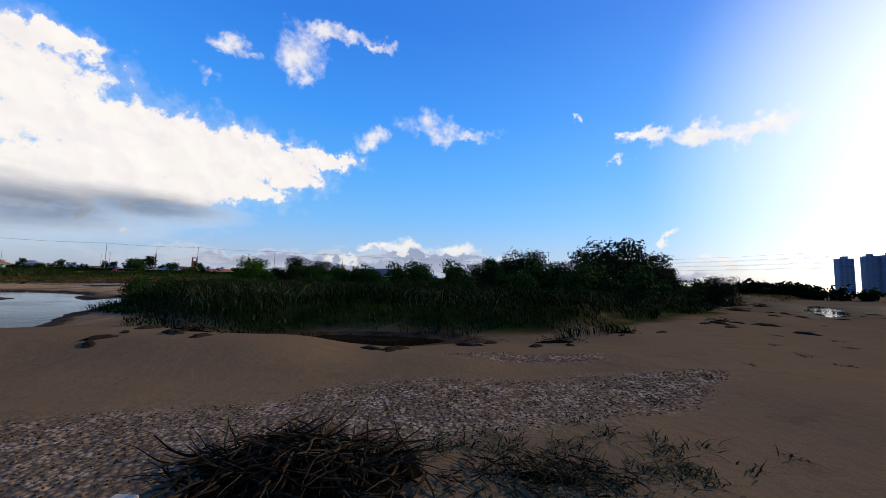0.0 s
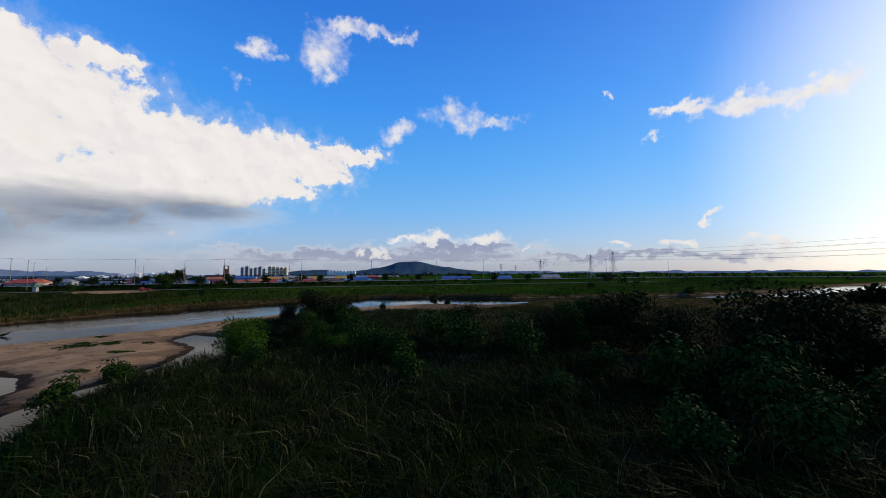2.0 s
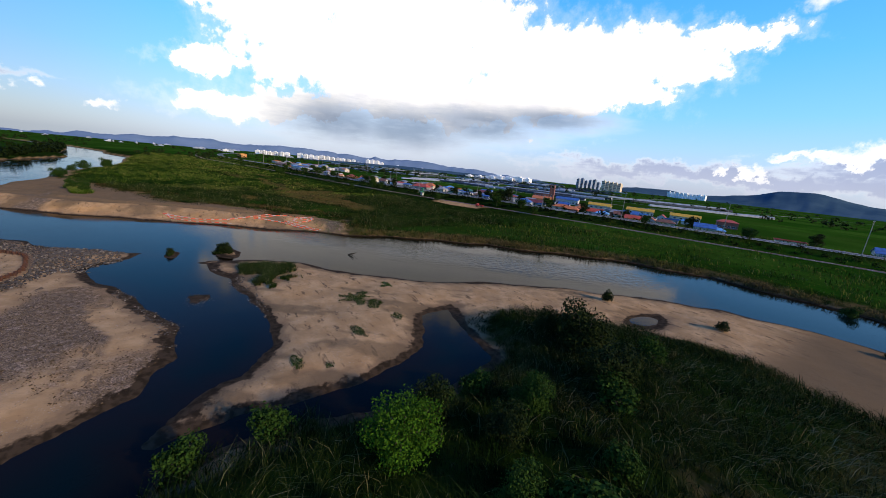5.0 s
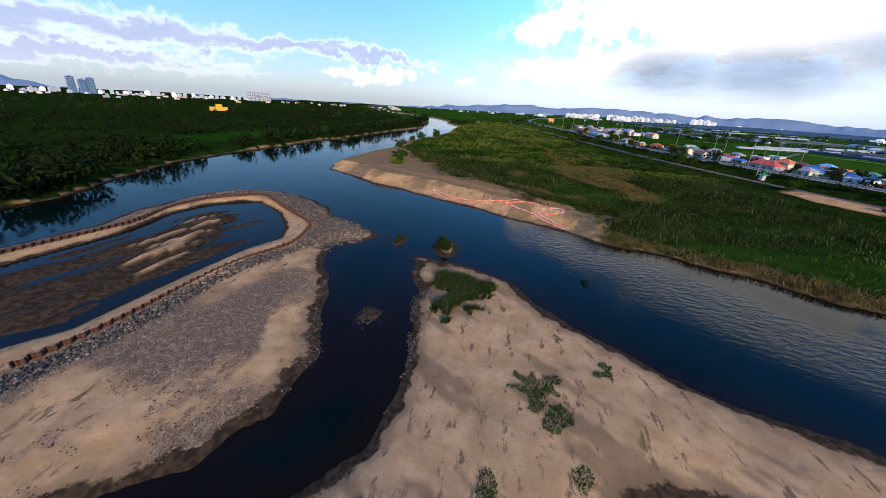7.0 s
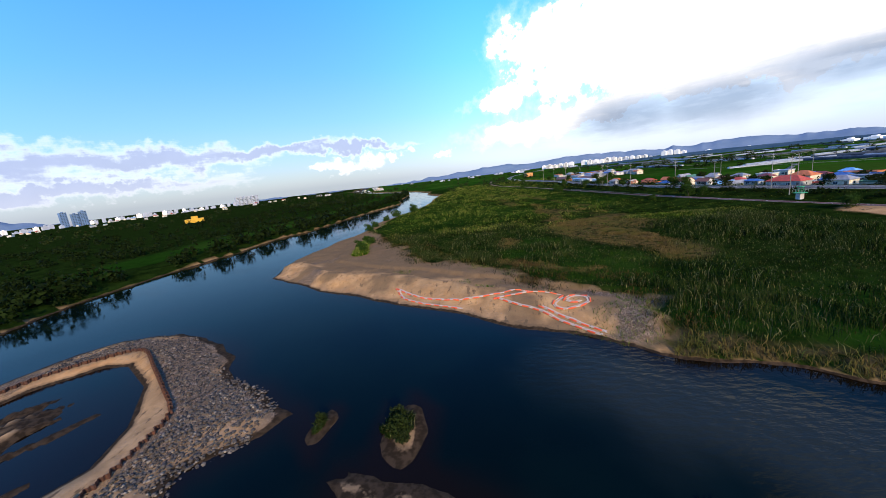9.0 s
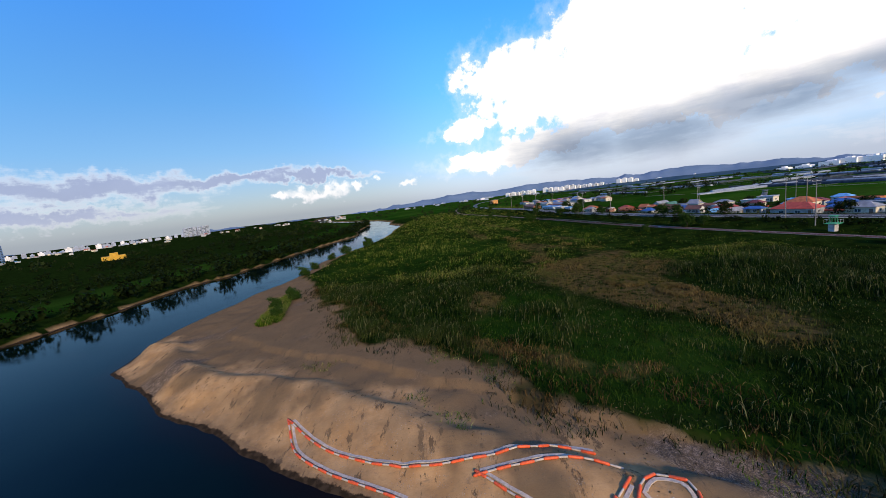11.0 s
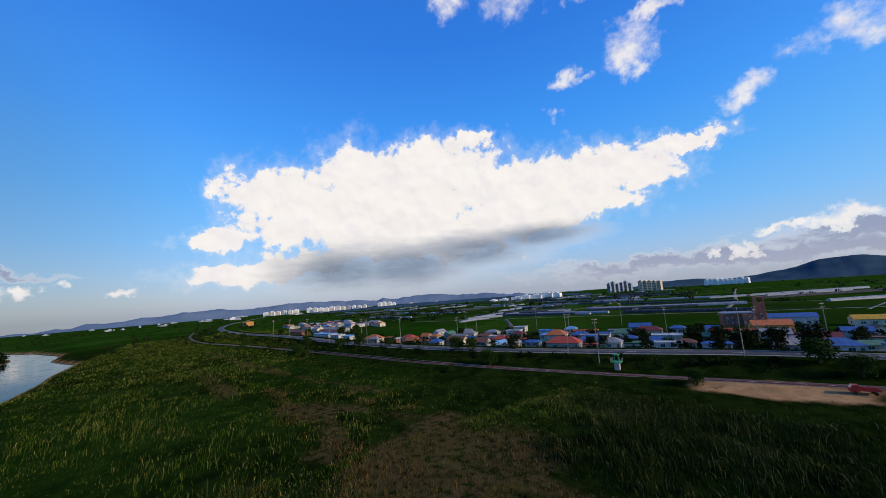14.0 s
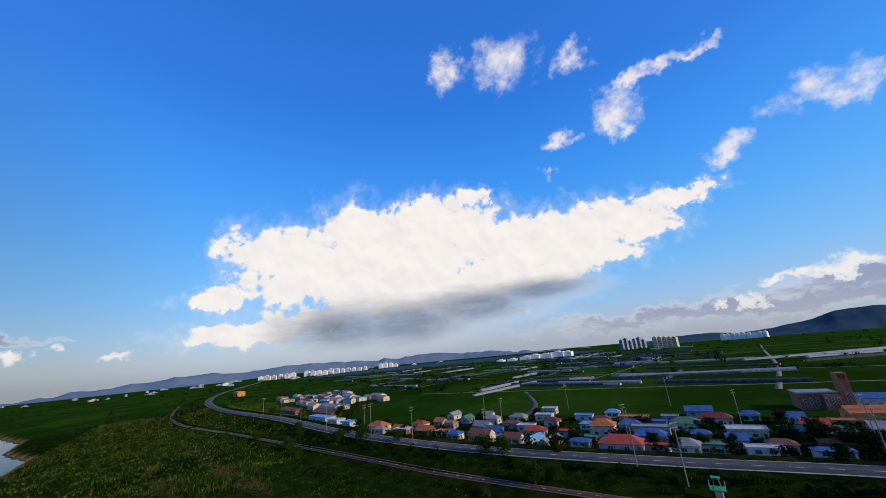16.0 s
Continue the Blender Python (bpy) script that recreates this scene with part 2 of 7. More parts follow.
def worn(name, c, rough=0.8, metal=0.0, spread=0.35, scale=1.5, spec=0.4):
    """A painted or built surface: one colour, weathered at two scales."""
    k = Mat(name, rough, metal, spec)
    dark = tuple(v * (1 - spread) for v in c)
    light = tuple(min(1, v * (1 + 0.5 * spread)) for v in c)
    n = k.mix(k.ramp(k.noise(scale, 5, 0.6), 0.3, 0.7), dark, light)
    fine = k.noise(scale * 14, 3, 0.6)
    k.color(k.mix(k.ramp(fine, 0.35, 0.8, 0.0, 0.35), n, tuple(v * 0.6 for v in c)))
    return k.bump(fine, 0.25, 0.02).m


def leaf_mat(name, a, b, c, trans=0.25):
    k = Mat(name, 0.8, 0.0, 0.03)
    base = k.mix(k.island(), a, b)
    k.color(k.mix(k.ramp(k.noise(0.35, 3), 0.42, 0.68), base, c))
    k.b.inputs["Subsurface Weight"].default_value = 0.0
    return k.m


M_LEAF = leaf_mat("leaf_green", (0.007, 0.018, 0.003), (0.028, 0.055, 0.008), (0.016, 0.036, 0.005))
M_LEAF_BRIGHT = leaf_mat("leaf_bright", (0.006, 0.026, 0.002), (0.046, 0.100, 0.006), (0.024, 0.062, 0.004))
M_LEAF_OLIVE = leaf_mat("leaf_olive", (0.005, 0.009, 0.002), (0.018, 0.027, 0.006), (0.012, 0.018, 0.005))
M_BARK = worn("bark", (0.07, 0.05, 0.035), 0.95, scale=4)

# ---- the lie of the land ----
# shores and zones, in plan units: village side, far side, the island with its sand bar, the gravel bar with the cofferdam
VILLAGE = [(4600, 1500), (900, 500), (400, 300), (220, 215), (140, 165), (100, 135), (60, 118), (34, 111), (8, 107), (-14, 108), (-30, 106.5),
           (-41, 101.5), (-48, 94), (-54, 86.5), (-61, 80.5), (-67, 70), (-72, 60), (-74, 54), (-77, 50), (-80.5, 44), (-84, 38), (-87.5, 30),
           (-94, 19), (-99, 9), (-108, -4.5), (-120, -7), (-142, -6), (-156, -3), (-181, -5), (-205, -1), (-240, 3), (-332, -3), (-372, -20),
           (-420, -27), (-500, -60), (-700, -180), (-1200, -400), (-4600, -1500), (-4600, 4600), (4600, 4600)]
FARSIDE = [(-4600, -1570), (-1200, -435), (-720, -212), (-520, -92), (-430, -50), (-385, -42), (-316, -32), (-276, -20), (-237, -28), (-202, -31),
           (-176, -33), (-163, -38), (-142, -38), (-118, -41), (-98, -40), (-80, -35), (-66, -28), (-30, -32), (40, -48), (150, -75), (400, -115),
           (4600, -400), (4600, -4600), (-4600, -4600)]
ISLAND = [(-62, 31), (-61, 36), (-57, 43), (-50, 48), (-46, 54), (-42, 62), (-38, 69), (-34, 76), (-29, 82), (-22, 88), (-12, 92), (0, 91),
          (15, 97), (35, 99), (60, 103), (100, 112), (150, 140), (240, 200), (420, 280), (900, 460), (4600, 1400), (4600, -300), (400, -70),
          (150, -35), (40, -18), (0, -18), (-20, -14), (-18, -4), (-16, 4), (-16, 9.5), (-16.5, 13), (-20, 20), (-23, 26), (-25, 28.5),
          (-28, 27.5), (-30, 29.5), (-32, 33), (-35, 34.5), (-41, 35.5), (-52, 33.5), (-57, 31.5)]
GRAVELBAR = [(-57, 21), (-50, 26), (-42, 29.5), (-36, 29.5), (-32, 27), (-30, 24), (-27, 22), (-23.2, 19), (-19.5, 11), (-18.6, 3), (-21, -6), (-27, -20),
             (-40, -16), (-58, -11), (-66, -12.5), (-76, -11), (-82, -8), (-83, 0), (-78.5, 9), (-71, 17), (-68, 21), (-66.5, 25), (-64, 23.5), (-61, 20)]
BACKWATER = [(-27.4, 28), (-27.5, 36), (-29, 41), (-31, 46), (-35, 49.3), (-36.3, 52.5), (-33.5, 51.5), (-30, 50.5), (-27, 50), (-25.6, 46), (-25, 41),
             (-25.6, 36), (-25.4, 28)]
POOL = [(-40, -8), (-56, -5.5), (-64, -6.8), (-70, -6), (-74.2, -2.5), (-74.5, 0.5), (-70.5, 7), (-65, 11.6), (-61, 13.2), (-57, 11.6), (-49, 10.6), (-40, 10), (-30, 3), (-28, -6)]
PILES = [(-28, -11), (-40, -10), (-50, -8.5), (-59, -7), (-66, -8.3), (-72, -7), (-76, -3), (-77, 0), (-73.5, 5), (-69, 11), (-66, 14.8), (-63.5, 15.6), (-60, 16.3), (-57, 15.6), (-54, 14.2), (-50, 13.4), (-46, 13.2), (-40, 13), (-33, 11.5)]
BENCH = PILES + [(-28, 8), (-22, -2)]
CREST = [(-112, 1), (-105, 6), (-99, 19), (-96, 26), (-93, 33), (-90, 38), (-87, 44), (-84.5, 48), (-82, 53)]
SANDBAR = [(-75, 55), (-70, 40), (-90, 0), (-110, -14), (-190, -12), (-190, -1), (-156, 1), (-137, 11), (-117, 23), (-107, 28), (-104, 36), (-99, 42),
           (-93, 46.5), (-91, 52), (-88, 56), (-83, 59), (-79, 57)]
THICKET = [(-24, 28.5), (-24.5, 36), (-24, 41), (-24.5, 46), (-26, 51), (-32, 53), (-33, 57), (-30, 61), (-25, 67), (-20, 70.5), (-15, 71), (-7, 70), (3, 80),
           (12, 94), (35, 97.5), (60, 101), (100, 109), (240, 196), (420, 270), (900, 440), (900, 250), (300, 190), (150, 125), (95, 92), (59, 60), (38, 45), (25, 32.5),
           (13, 20), (7, 15.8), (0, 14.5), (-5, 13.2), (-9, 13), (-12, 14.5), (-19, 21), (-22.5, 26)]
DRYMEADOW = [(-136, 55), (-144, 66), (-143, 74), (-130, 81), (-121, 74), (-115, 71.5), (-107, 74), (-99, 69.8), (-105, 65), (-111, 58), (-119, 54)]
LAWN = [(-126, 50), (-119, 54), (-111, 57.5), (-104, 63.5), (-97, 65), (-90, 61), (-90.5, 55), (-96, 43), (-103, 38), (-113, 41), (-121, 45)]
BARE = [(-2.2, 38.2, 2.6, 0.9), (7.6, 35.0, 2.0, 0.9), (-5.2, 39.4, 1.0, 0.5), (3.0, 33.2, 1.5, 0.5)]
ROAD = [(-2200, 420), (-1200, 190), (-760, 90), (-560, 64), (-420, 66), (-313, 82), (-239, 91), (-190, 103), (-152, 119), (-122, 134), (-95, 143), (-60, 158),
        (-10, 176), (70, 198), (170, 226), (400, 290), (1200, 520)]
PATH = [(-560, 40), (-450, 38), (-366, 45), (-290, 64), (-244, 76), (-208, 85), (-185, 91), (-167, 97), (-148, 104), (-128, 112), (-100, 124), (-60, 140), (0, 160), (90, 188)]


def poly_distance(px, py, pts, closed=True):
    """Distance to a polyline; with closed, positive inside and negative outside."""
    best = np.full(px.shape, 1e9)
    inside = np.zeros(px.shape, bool)
    n = len(pts)
    for i in range(n if closed else n - 1):
        (ax, ay), (bx, by) = pts[i], pts[(i + 1) % n]
        dx, dy = bx - ax, by - ay
        s = np.clip(((px - ax) * dx + (py - ay) * dy) / (dx * dx + dy * dy + 1e-9), 0, 1)
        best = np.minimum(best, (px - ax - s * dx) ** 2 + (py - ay - s * dy) ** 2)
        if closed and ay != by:
            inside ^= ((ay > py) != (by > py)) & (px < ax + (py - ay) / (by - ay) * dx)
    best = np.sqrt(best)
    return np.where(inside, best, -best) if closed else best


def smooth(v, a, b):
    s = np.clip((v - a) / (b - a), 0, 1)
    return s * s * (3 - 2 * s)


_g = np.random.RandomState(7)
LATTICE = _g.rand(256, 256)


def value_noise(x, y, size):
    """Smooth noise in 0..1 with bumps about size metres across."""
    u, v = np.asarray(x, float) / size, np.asarray(y, float) / size
    i, j = np.floor(u).astype(int), np.floor(v).astype(int)
    fu, fv = u - i, v - j
    fu, fv = fu * fu * (3 - 2 * fu), fv * fv * (3 - 2 * fv)
    a, b, c, d = (LATTICE[(i + k) % 256, (j + m) % 256] for k, m in ((0, 0), (1, 0), (0, 1), (1, 1)))
    return (a * (1 - fu) + b * fu) * (1 - fv) + (c * (1 - fu) + d * fu) * fv


def fractal(x, y, size, octaves=4):
    out, amp, tot = 0, 1.0, 0
    for k in range(octaves):
        out, tot = out + amp * value_noise(x + 31.7 * k, y - 17.3 * k, size / 2 ** k), tot + amp
        amp *= 0.5
    return out / tot


def terrain(x, y):
    """Height of the ground and its zones at places x, y."""
    x, y = np.asarray(x, float), np.asarray(y, float)
    near = smooth(np.hypot(x + 60, y - 40), 600, 200)
    wx = x + (fractal(x, y, 7) - 0.5) * 3.0 * near
    wy = y + (fractal(x + 400, y, 7) - 0.5) * 3.0 * near
    sv, sf = poly_distance(wx, wy, VILLAGE), poly_distance(wx, wy, FARSIDE)
    si, sg = poly_distance(wx, wy, ISLAND), poly_distance(wx, wy, GRAVELBAR)
    back, pool = poly_distance(wx, wy, BACKWATER), poly_distance(x, y, POOL)
    pond = 1 - np.hypot((wx + 2.6) / 2.6, (wy - 13.4) / 0.9)
    hole = 1 - np.hypot((wx + 24.6) / 0.9, (wy - 72.5) / 2.0)
    flat_pool = 1 - np.hypot(((wx - 46) * 0.72 + (wy - 43) * 0.70) / 16, ((wy - 43) * 0.72 - (wx - 46) * 0.70) / 1.3)
    si = np.minimum(si, -flat_pool * 2.0)
    si = np.minimum(np.minimum(si, -back), np.minimum(-pond * 1.2, -hole * 1.5))
    sg = np.minimum(sg, -pool)
    sd = np.maximum(np.maximum(sv, sf), np.maximum(si, sg))
    sandv = poly_distance(wx, wy, SANDBAR)
    thick = poly_distance(wx, wy, THICKET)
    road, path = poly_distance(x, y, ROAD, False), poly_distance(x, y, PATH, False)
    dunes = fractal(x, y, 11)
    fine = fractal(x + 90, y + 40, 2.2, 3)
    h = -1.4 * (1 - np.exp(np.minimum(sd, 0) / 4.0))
    up = np.maximum(sd, 0)
    on_v, on_f, on_i = (sv >= sd - 1e-6), (sf >= sd - 1e-6), (si >= sd - 1e-6)
    # the sand spit: a scarp that faces the river, with a flat basin behind its crest
    river_side = poly_distance(wx, wy, CREST + [(-60, 62), (-60, -60), (-118, -30)])
    scarp = np.abs(river_side) + (fine - 0.5) * 1.4
    bank_v = 0.42 * (1 - np.exp(-up / 1.0)) + 0.38 * smooth(river_side, 1.0, -1.5) + 1.05 * smooth(scarp, np.where(river_side > 0, 4.2, 3.0), 0.2) * smooth(up, 0.3, 3.0)
    land_v = np.where(sandv > 0, bank_v, 1.15 * (1 - np.exp(-up / 1.6)))
    land_f = 1.5 * (1 - np.exp(-up / 2.0))
    land_i = np.where(thick > 0, 0.75, 0.0) * smooth(thick, 0, 3) + 0.42 * (1 - np.exp(-up / 2.5))
    land_g = 0.65 * (1 - np.exp(-up / 4.0))
    land = np.where(on_v, land_v, np.where(on_f, land_f, np.where(on_i, land_i, land_g)))
    bumps = (dunes - 0.5) * 0.5 + (fine - 0.5) * np.where(on_v & (sandv > 0), 0.42, 0.18)
    h = np.where(sd > 0, land + bumps * np.minimum(up / 4, 1) * 0.9, h)
    # low sand crest along the creek
    crest_i = poly_distance(wx, wy, [(-17, -4), (-14.5, 4), (-13, 9), (-9, 10.4), (-5, 10)], False)
    h = np.where(on_i & (sd > 0), h + 0.32 * smooth(crest_i, 3.0, 0.3) * smooth(up, 0.3, 2.0), h)
    # mud ridges in the pit
    inpit = smooth(pool, 0.3, 2.0)
    swirl = np.sin((x * 0.35 + y * 1.3) + 5.0 * fractal(x, y, 9)) * 0.34 + (fractal(x, y, 6) - 0.5) * 1.0
    tongue = 1 - np.hypot((x + 60) / 9.5, (y - 1.5 - 0.25 * (x + 60)) / 3.2)
    arcs = np.hypot(x + 50, (y - 20) * 1.3) + 2.2 * fractal(x, y, 8, 3)
    swirl = swirl + 0.75 * smooth(np.sin(arcs * 2.1), 0.55, 0.95) * smooth(tongue, -1.1, -0.1)
    ridge = (swirl * 0.75 + 0.85 * smooth(tongue, -0.3, 0.6) - 0.25 + 0.55 * smooth(x, -62, -52)) * 0.5 - 0.05
    h = np.where(pool > 0, h * (1 - inpit) + ridge * inpit * smooth(x, -73, -66) + (-0.5) * inpit * smooth(x, -66, -73), h)
    # sand banked behind the sheet piles
    h += 0.22 * smooth(sg, 0, 1.5) * smooth(-pool, 4.5, 2.2) * (x < -20) * (sg > 0)
    # flood bank with its road, ledge for the cycle path
    village_side = (sv > 12)
    h = np.where(village_side, np.maximum(h, 1.2 + 1.9 * smooth(road, 15, 5.0)), h)
    h = np.where(village_side, h + 0.45 * smooth(path, 5.5, 2.2) * smooth(road, 6, 12), h)
    ride = np.minimum(np.hypot(x + 60, y - 60), 5000)
    h = h - 0.0105 * np.maximum(0, ride - 230)
    # mud islets at the creek mouth, a bare shoal off the island's tip
    for ex, ey, ra, rb, top in ((-64.8, 34.0, 2.6, 1.5, 0.16), (-65.3, 28.0, 1.6, 0.8, 0.12), (-60.6, 31.8, 0.7, 1.6, 0.14), (-57.6, 33.2, 2.8, 1.4, 0.2)):
        q = 1 - np.hypot((wx - ex) / ra, (wy - ey) / rb)
        h = np.where(q > -0.6, np.maximum(h, top * 1.6 * np.minimum(q, 0.7)), h)
    # stony shallows between bar and island
    ford = 1 - np.hypot((wx + 47) / 9.0, (wy - 31.2) / 3.6)
    h = np.where((ford > 0) & (h < 0), np.maximum(h, -0.45 + 0.62 * np.minimum(ford, 0.62) + (fine - 0.5) * 0.35), h)
    # hilly far country
    h += 10 * smooth(ride, 700, 2500) * np.maximum(fractal(x, y, 900, 3) - 0.58, 0) * 4
    zones = dict(sd=sd, on_v=on_v, on_f=on_f, on_i=on_i, sandv=sandv, thick=thick, road=road, path=path, pool=pool, sg=sg, si=si, sv=sv, dunes=dunes, fine=fine, ride=ride)
    return h, zones


def ground_at(x, y):
    """Height of the ground in metres at a place in plan units."""
    return U * float(terrain(np.array([x]), np.array([y]))[0][0])


def mesh_of(name, verts, faces, mat=None, smooth_faces=False):
    """A mesh from numpy arrays of places and of equal-sided faces."""
    me = bpy.data.meshes.new(name)
    verts, faces = np.asarray(verts, np.float32), np.asarray(faces, np.int32)
    k = faces.shape[1]
    me.vertices.add(len(verts))
    me.vertices.foreach_set("co", verts.ravel())
    me.loops.add(faces.size)
    me.loops.foreach_set("vertex_index", faces.ravel())
    me.polygons.add(len(faces))
    me.polygons.foreach_set("loop_start", np.arange(0, faces.size, k, dtype=np.int32))
    if smooth_faces:
        me.polygons.foreach_set("use_smooth", np.ones(len(faces), bool))
    me.update(calc_edges=True)
    if mat:
        me.materials.append(mat)
    return me


def spread(lo, hi, step, reach, grow):
    """Coordinates, even from lo to hi and ever wider apart out to reach."""
    mid = list(np.arange(lo, hi + step, step))
    a, s = [mid[-1]], step
    while a[-1] < reach:
        s *= grow
        a.append(a[-1] + s)
    b, s = [mid[0]], step
    while b[-1] > -reach:
        s *= grow
        b.append(b[-1] - s)
    return np.array(b[:0:-1] + mid + a[1:])


gx, gy = spread(-126, 30, 0.5, 2900, 1.05), spread(-14, 96, 0.5, 2900, 1.05)
GX, GY = np.meshgrid(gx, gy)
GH, Z = terrain(GX.ravel(), GY.ravel())
nx, ny = len(gx), len(gy)
ids = np.arange(nx * ny).reshape(ny, nx)
quads = np.stack([ids[:-1, :-1], ids[:-1, 1:], ids[1:, 1:], ids[1:, :-1]], -1).reshape(-1, 4)
FX, FY = GX.ravel(), GY.ravel()

k = Mat("ground_cover", 0.95, 0.0, 0.0)
zone_a, zone_b = k.attr("zone"), k.attr("zone_two")
sep_a, sep_b = k.t.nodes.new("ShaderNodeSeparateColor"), k.t.nodes.new("ShaderNodeSeparateColor")
k.t.links.new(zone_a.outputs["Color"], sep_a.inputs[0])
k.t.links.new(zone_b.outputs["Color"], sep_b.inputs[0])
sand, gravel = sep_a.outputs[0], sep_a.outputs[1]
# the shore is dark where the water lately stood, with an uneven edge
sep_l = k.t.nodes.new("ShaderNodeSeparateColor")
k.t.links.new(k.attr("lie").outputs["Color"], sep_l.inputs[0])
level = k.math("ADD", sep_l.outputs[0], k.math("ADD", k.math("MULTIPLY", k.math("SUBTRACT", k.noise(0.35, 6, 0.62), 0.5), 0.30), k.math("MULTIPLY", k.math("SUBTRACT", k.noise(3.0, 4, 0.6), 0.5), 0.06)))
damp = k.ramp(level, 0.27, 0.17)
wet = k.math("MAXIMUM", sep_a.outputs[2], k.ramp(level, 0.155, 0.115))
dry, field, silt_shade = sep_b.outputs[0], sep_b.outputs[1], sep_b.outputs[2]
grain = k.noise(30, 4, 0.6)
patch = k.noise(0.22, 5, 0.6)
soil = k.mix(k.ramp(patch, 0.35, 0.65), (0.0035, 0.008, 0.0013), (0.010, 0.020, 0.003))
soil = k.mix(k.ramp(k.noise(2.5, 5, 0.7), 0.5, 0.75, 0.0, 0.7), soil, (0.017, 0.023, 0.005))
soil = k.mix(k.math("MULTIPLY", dry, k.ramp(k.noise(0.5, 5), 0.35, 0.6)), soil, (0.066, 0.046, 0.018))
crop = k.mix(k.ramp(k.noise(0.012, 3, 0.5), 0.4, 0.6), (0.011, 0.048, 0.003), (0.032, 0.078, 0.008))
crop = k.mix(k.ramp(k.noise(0.9, 4, 0.6, stretch=(0.15, 1, 1)), 0.3, 0.8, 0.0, 0.7), crop, (0.005, 0.017, 0.002))
crop = k.mix(k.ramp(k.cells(0.02).outputs["Color"], 0.3, 0.9, 0.0, 0.6), crop, (0.018, 0.040, 0.005))
soil = k.mix(field, soil, crop)
sandc = k.mix(k.ramp(k.noise(0.35, 6, 0.6), 0.3, 0.7), (0.31, 0.168, 0.068), (0.42, 0.246, 0.108))
# the bars by the creek are paler and greyer than the village spit
where_x = k.t.nodes.new("ShaderNodeSeparateXYZ")
k.t.links.new(k.pos, where_x.inputs[0])
pale = k.mix(k.ramp(k.noise(0.4, 6, 0.6), 0.3, 0.7), (0.27, 0.158, 0.072), (0.375, 0.235, 0.116))
sandc = k.mix(k.ramp(where_x.outputs[0], -72 * U, -64 * U), sandc, pale)
sandc = k.mix(k.ramp(k.noise(6, 4, 0.7, stretch=(1, 0.35, 1)), 0.45, 0.75, 0.0, 0.3), sandc, (0.15, 0.098, 0.060))
sandc = k.mix(k.ramp(k.noise(0.9, 6, 0.7, stretch=(1, 0.5, 1)), 0.56, 0.72, 0.0, 0.65), sandc, (0.13, 0.092, 0.062))
sandc = k.mix(k.ramp(k.noise(0.30, 7, 0.72, stretch=(1.0, 2.6, 1)), 0.565, 0.63, 0.0, 0.85), sandc, (0.060, 0.040, 0.024))
sandc = k.mix(k.ramp(k.noise(3.5, 5, 0.75), 0.62, 0.70, 0.0, 0.5), sandc, (0.10, 0.072, 0.05))
sandc = k.mix(k.ramp(k.noise(0.16, 5, 0.6), 0.42, 0.62, 0.0, 0.55), sandc, (0.205, 0.128, 0.064))
speck = k.cells(5.5)
sandc = k.mix(k.math("MULTIPLY", k.ramp(speck.outputs["Distance"], 0.34, 0.18), k.ramp(k.noise(0.5, 5, 0.7), 0.46, 0.60, 0.0, 0.8)), sandc, k.mix(speck.outputs["Color"], (0.05, 0.037, 0.027), (0.40, 0.31, 0.22)))
sandc = k.mix(k.math("MULTIPLY", damp, 0.55), sandc, (0.105, 0.070, 0.042))
# darker tone: real silt, plus the shade painted on the first bar
sandc = k.mix(silt_shade, sandc, k.mix(k.ramp(grain, 0.3, 0.7), (0.084, 0.055, 0.029), (0.122, 0.083, 0.046)))
stones = k.cells(9)
peb = k.mix(k.ramp(stones.outputs["Color"], 0.0, 1.0), (0.085, 0.054, 0.028), (0.195, 0.132, 0.074))
peb = k.mix(k.ramp(k.noise(1.5, 6, 0.75), 0.46, 0.62, 0.0, 0.75), peb, (0.34, 0.24, 0.165))
peb = k.mix(k.ramp(k.noise(2.3, 6, 0.8), 0.54, 0.66, 0.0, 0.7), peb, (0.035, 0.026, 0.020))
peb = k.mix(k.ramp(stones.outputs["Distance"], 0.35, 0.75), peb, (0.07, 0.052, 0.038))
c = k.mix(sand, soil, sandc)
c = k.mix(gravel, c, peb)
c = k.mix(wet, c, k.mix(k.ramp(k.noise(1.2, 4), 0.4, 0.6), (0.020, 0.0135, 0.0080), (0.042, 0.0275, 0.0160)))
k.color(c)
k.put(k.ramp(wet, 0.0, 1.0, 0.95, 0.8), k.b.inputs["Roughness"])
k.put(k.ramp(wet, 0.2, 1.0, 0.0, 0.01), k.b.inputs["Specular IOR Level"])
rills = k.math("ADD", k.math("MULTIPLY", k.noise(1.4, 5, 0.65, stretch=(1, 0.8, 1)), 1.1), k.math("MULTIPLY", k.noise(5, 4, 0.6), 0.3))
relief = k.math("ADD", k.math("ADD", k.math("MULTIPLY", grain, 0.10), k.math("MULTIPLY", rills, sand)), k.math("MULTIPLY", k.math("SUBTRACT", 1.0, stones.outputs["Distance"]), gravel))
k.bump(relief, 0.42, 0.10)
M_GROUND = k.m

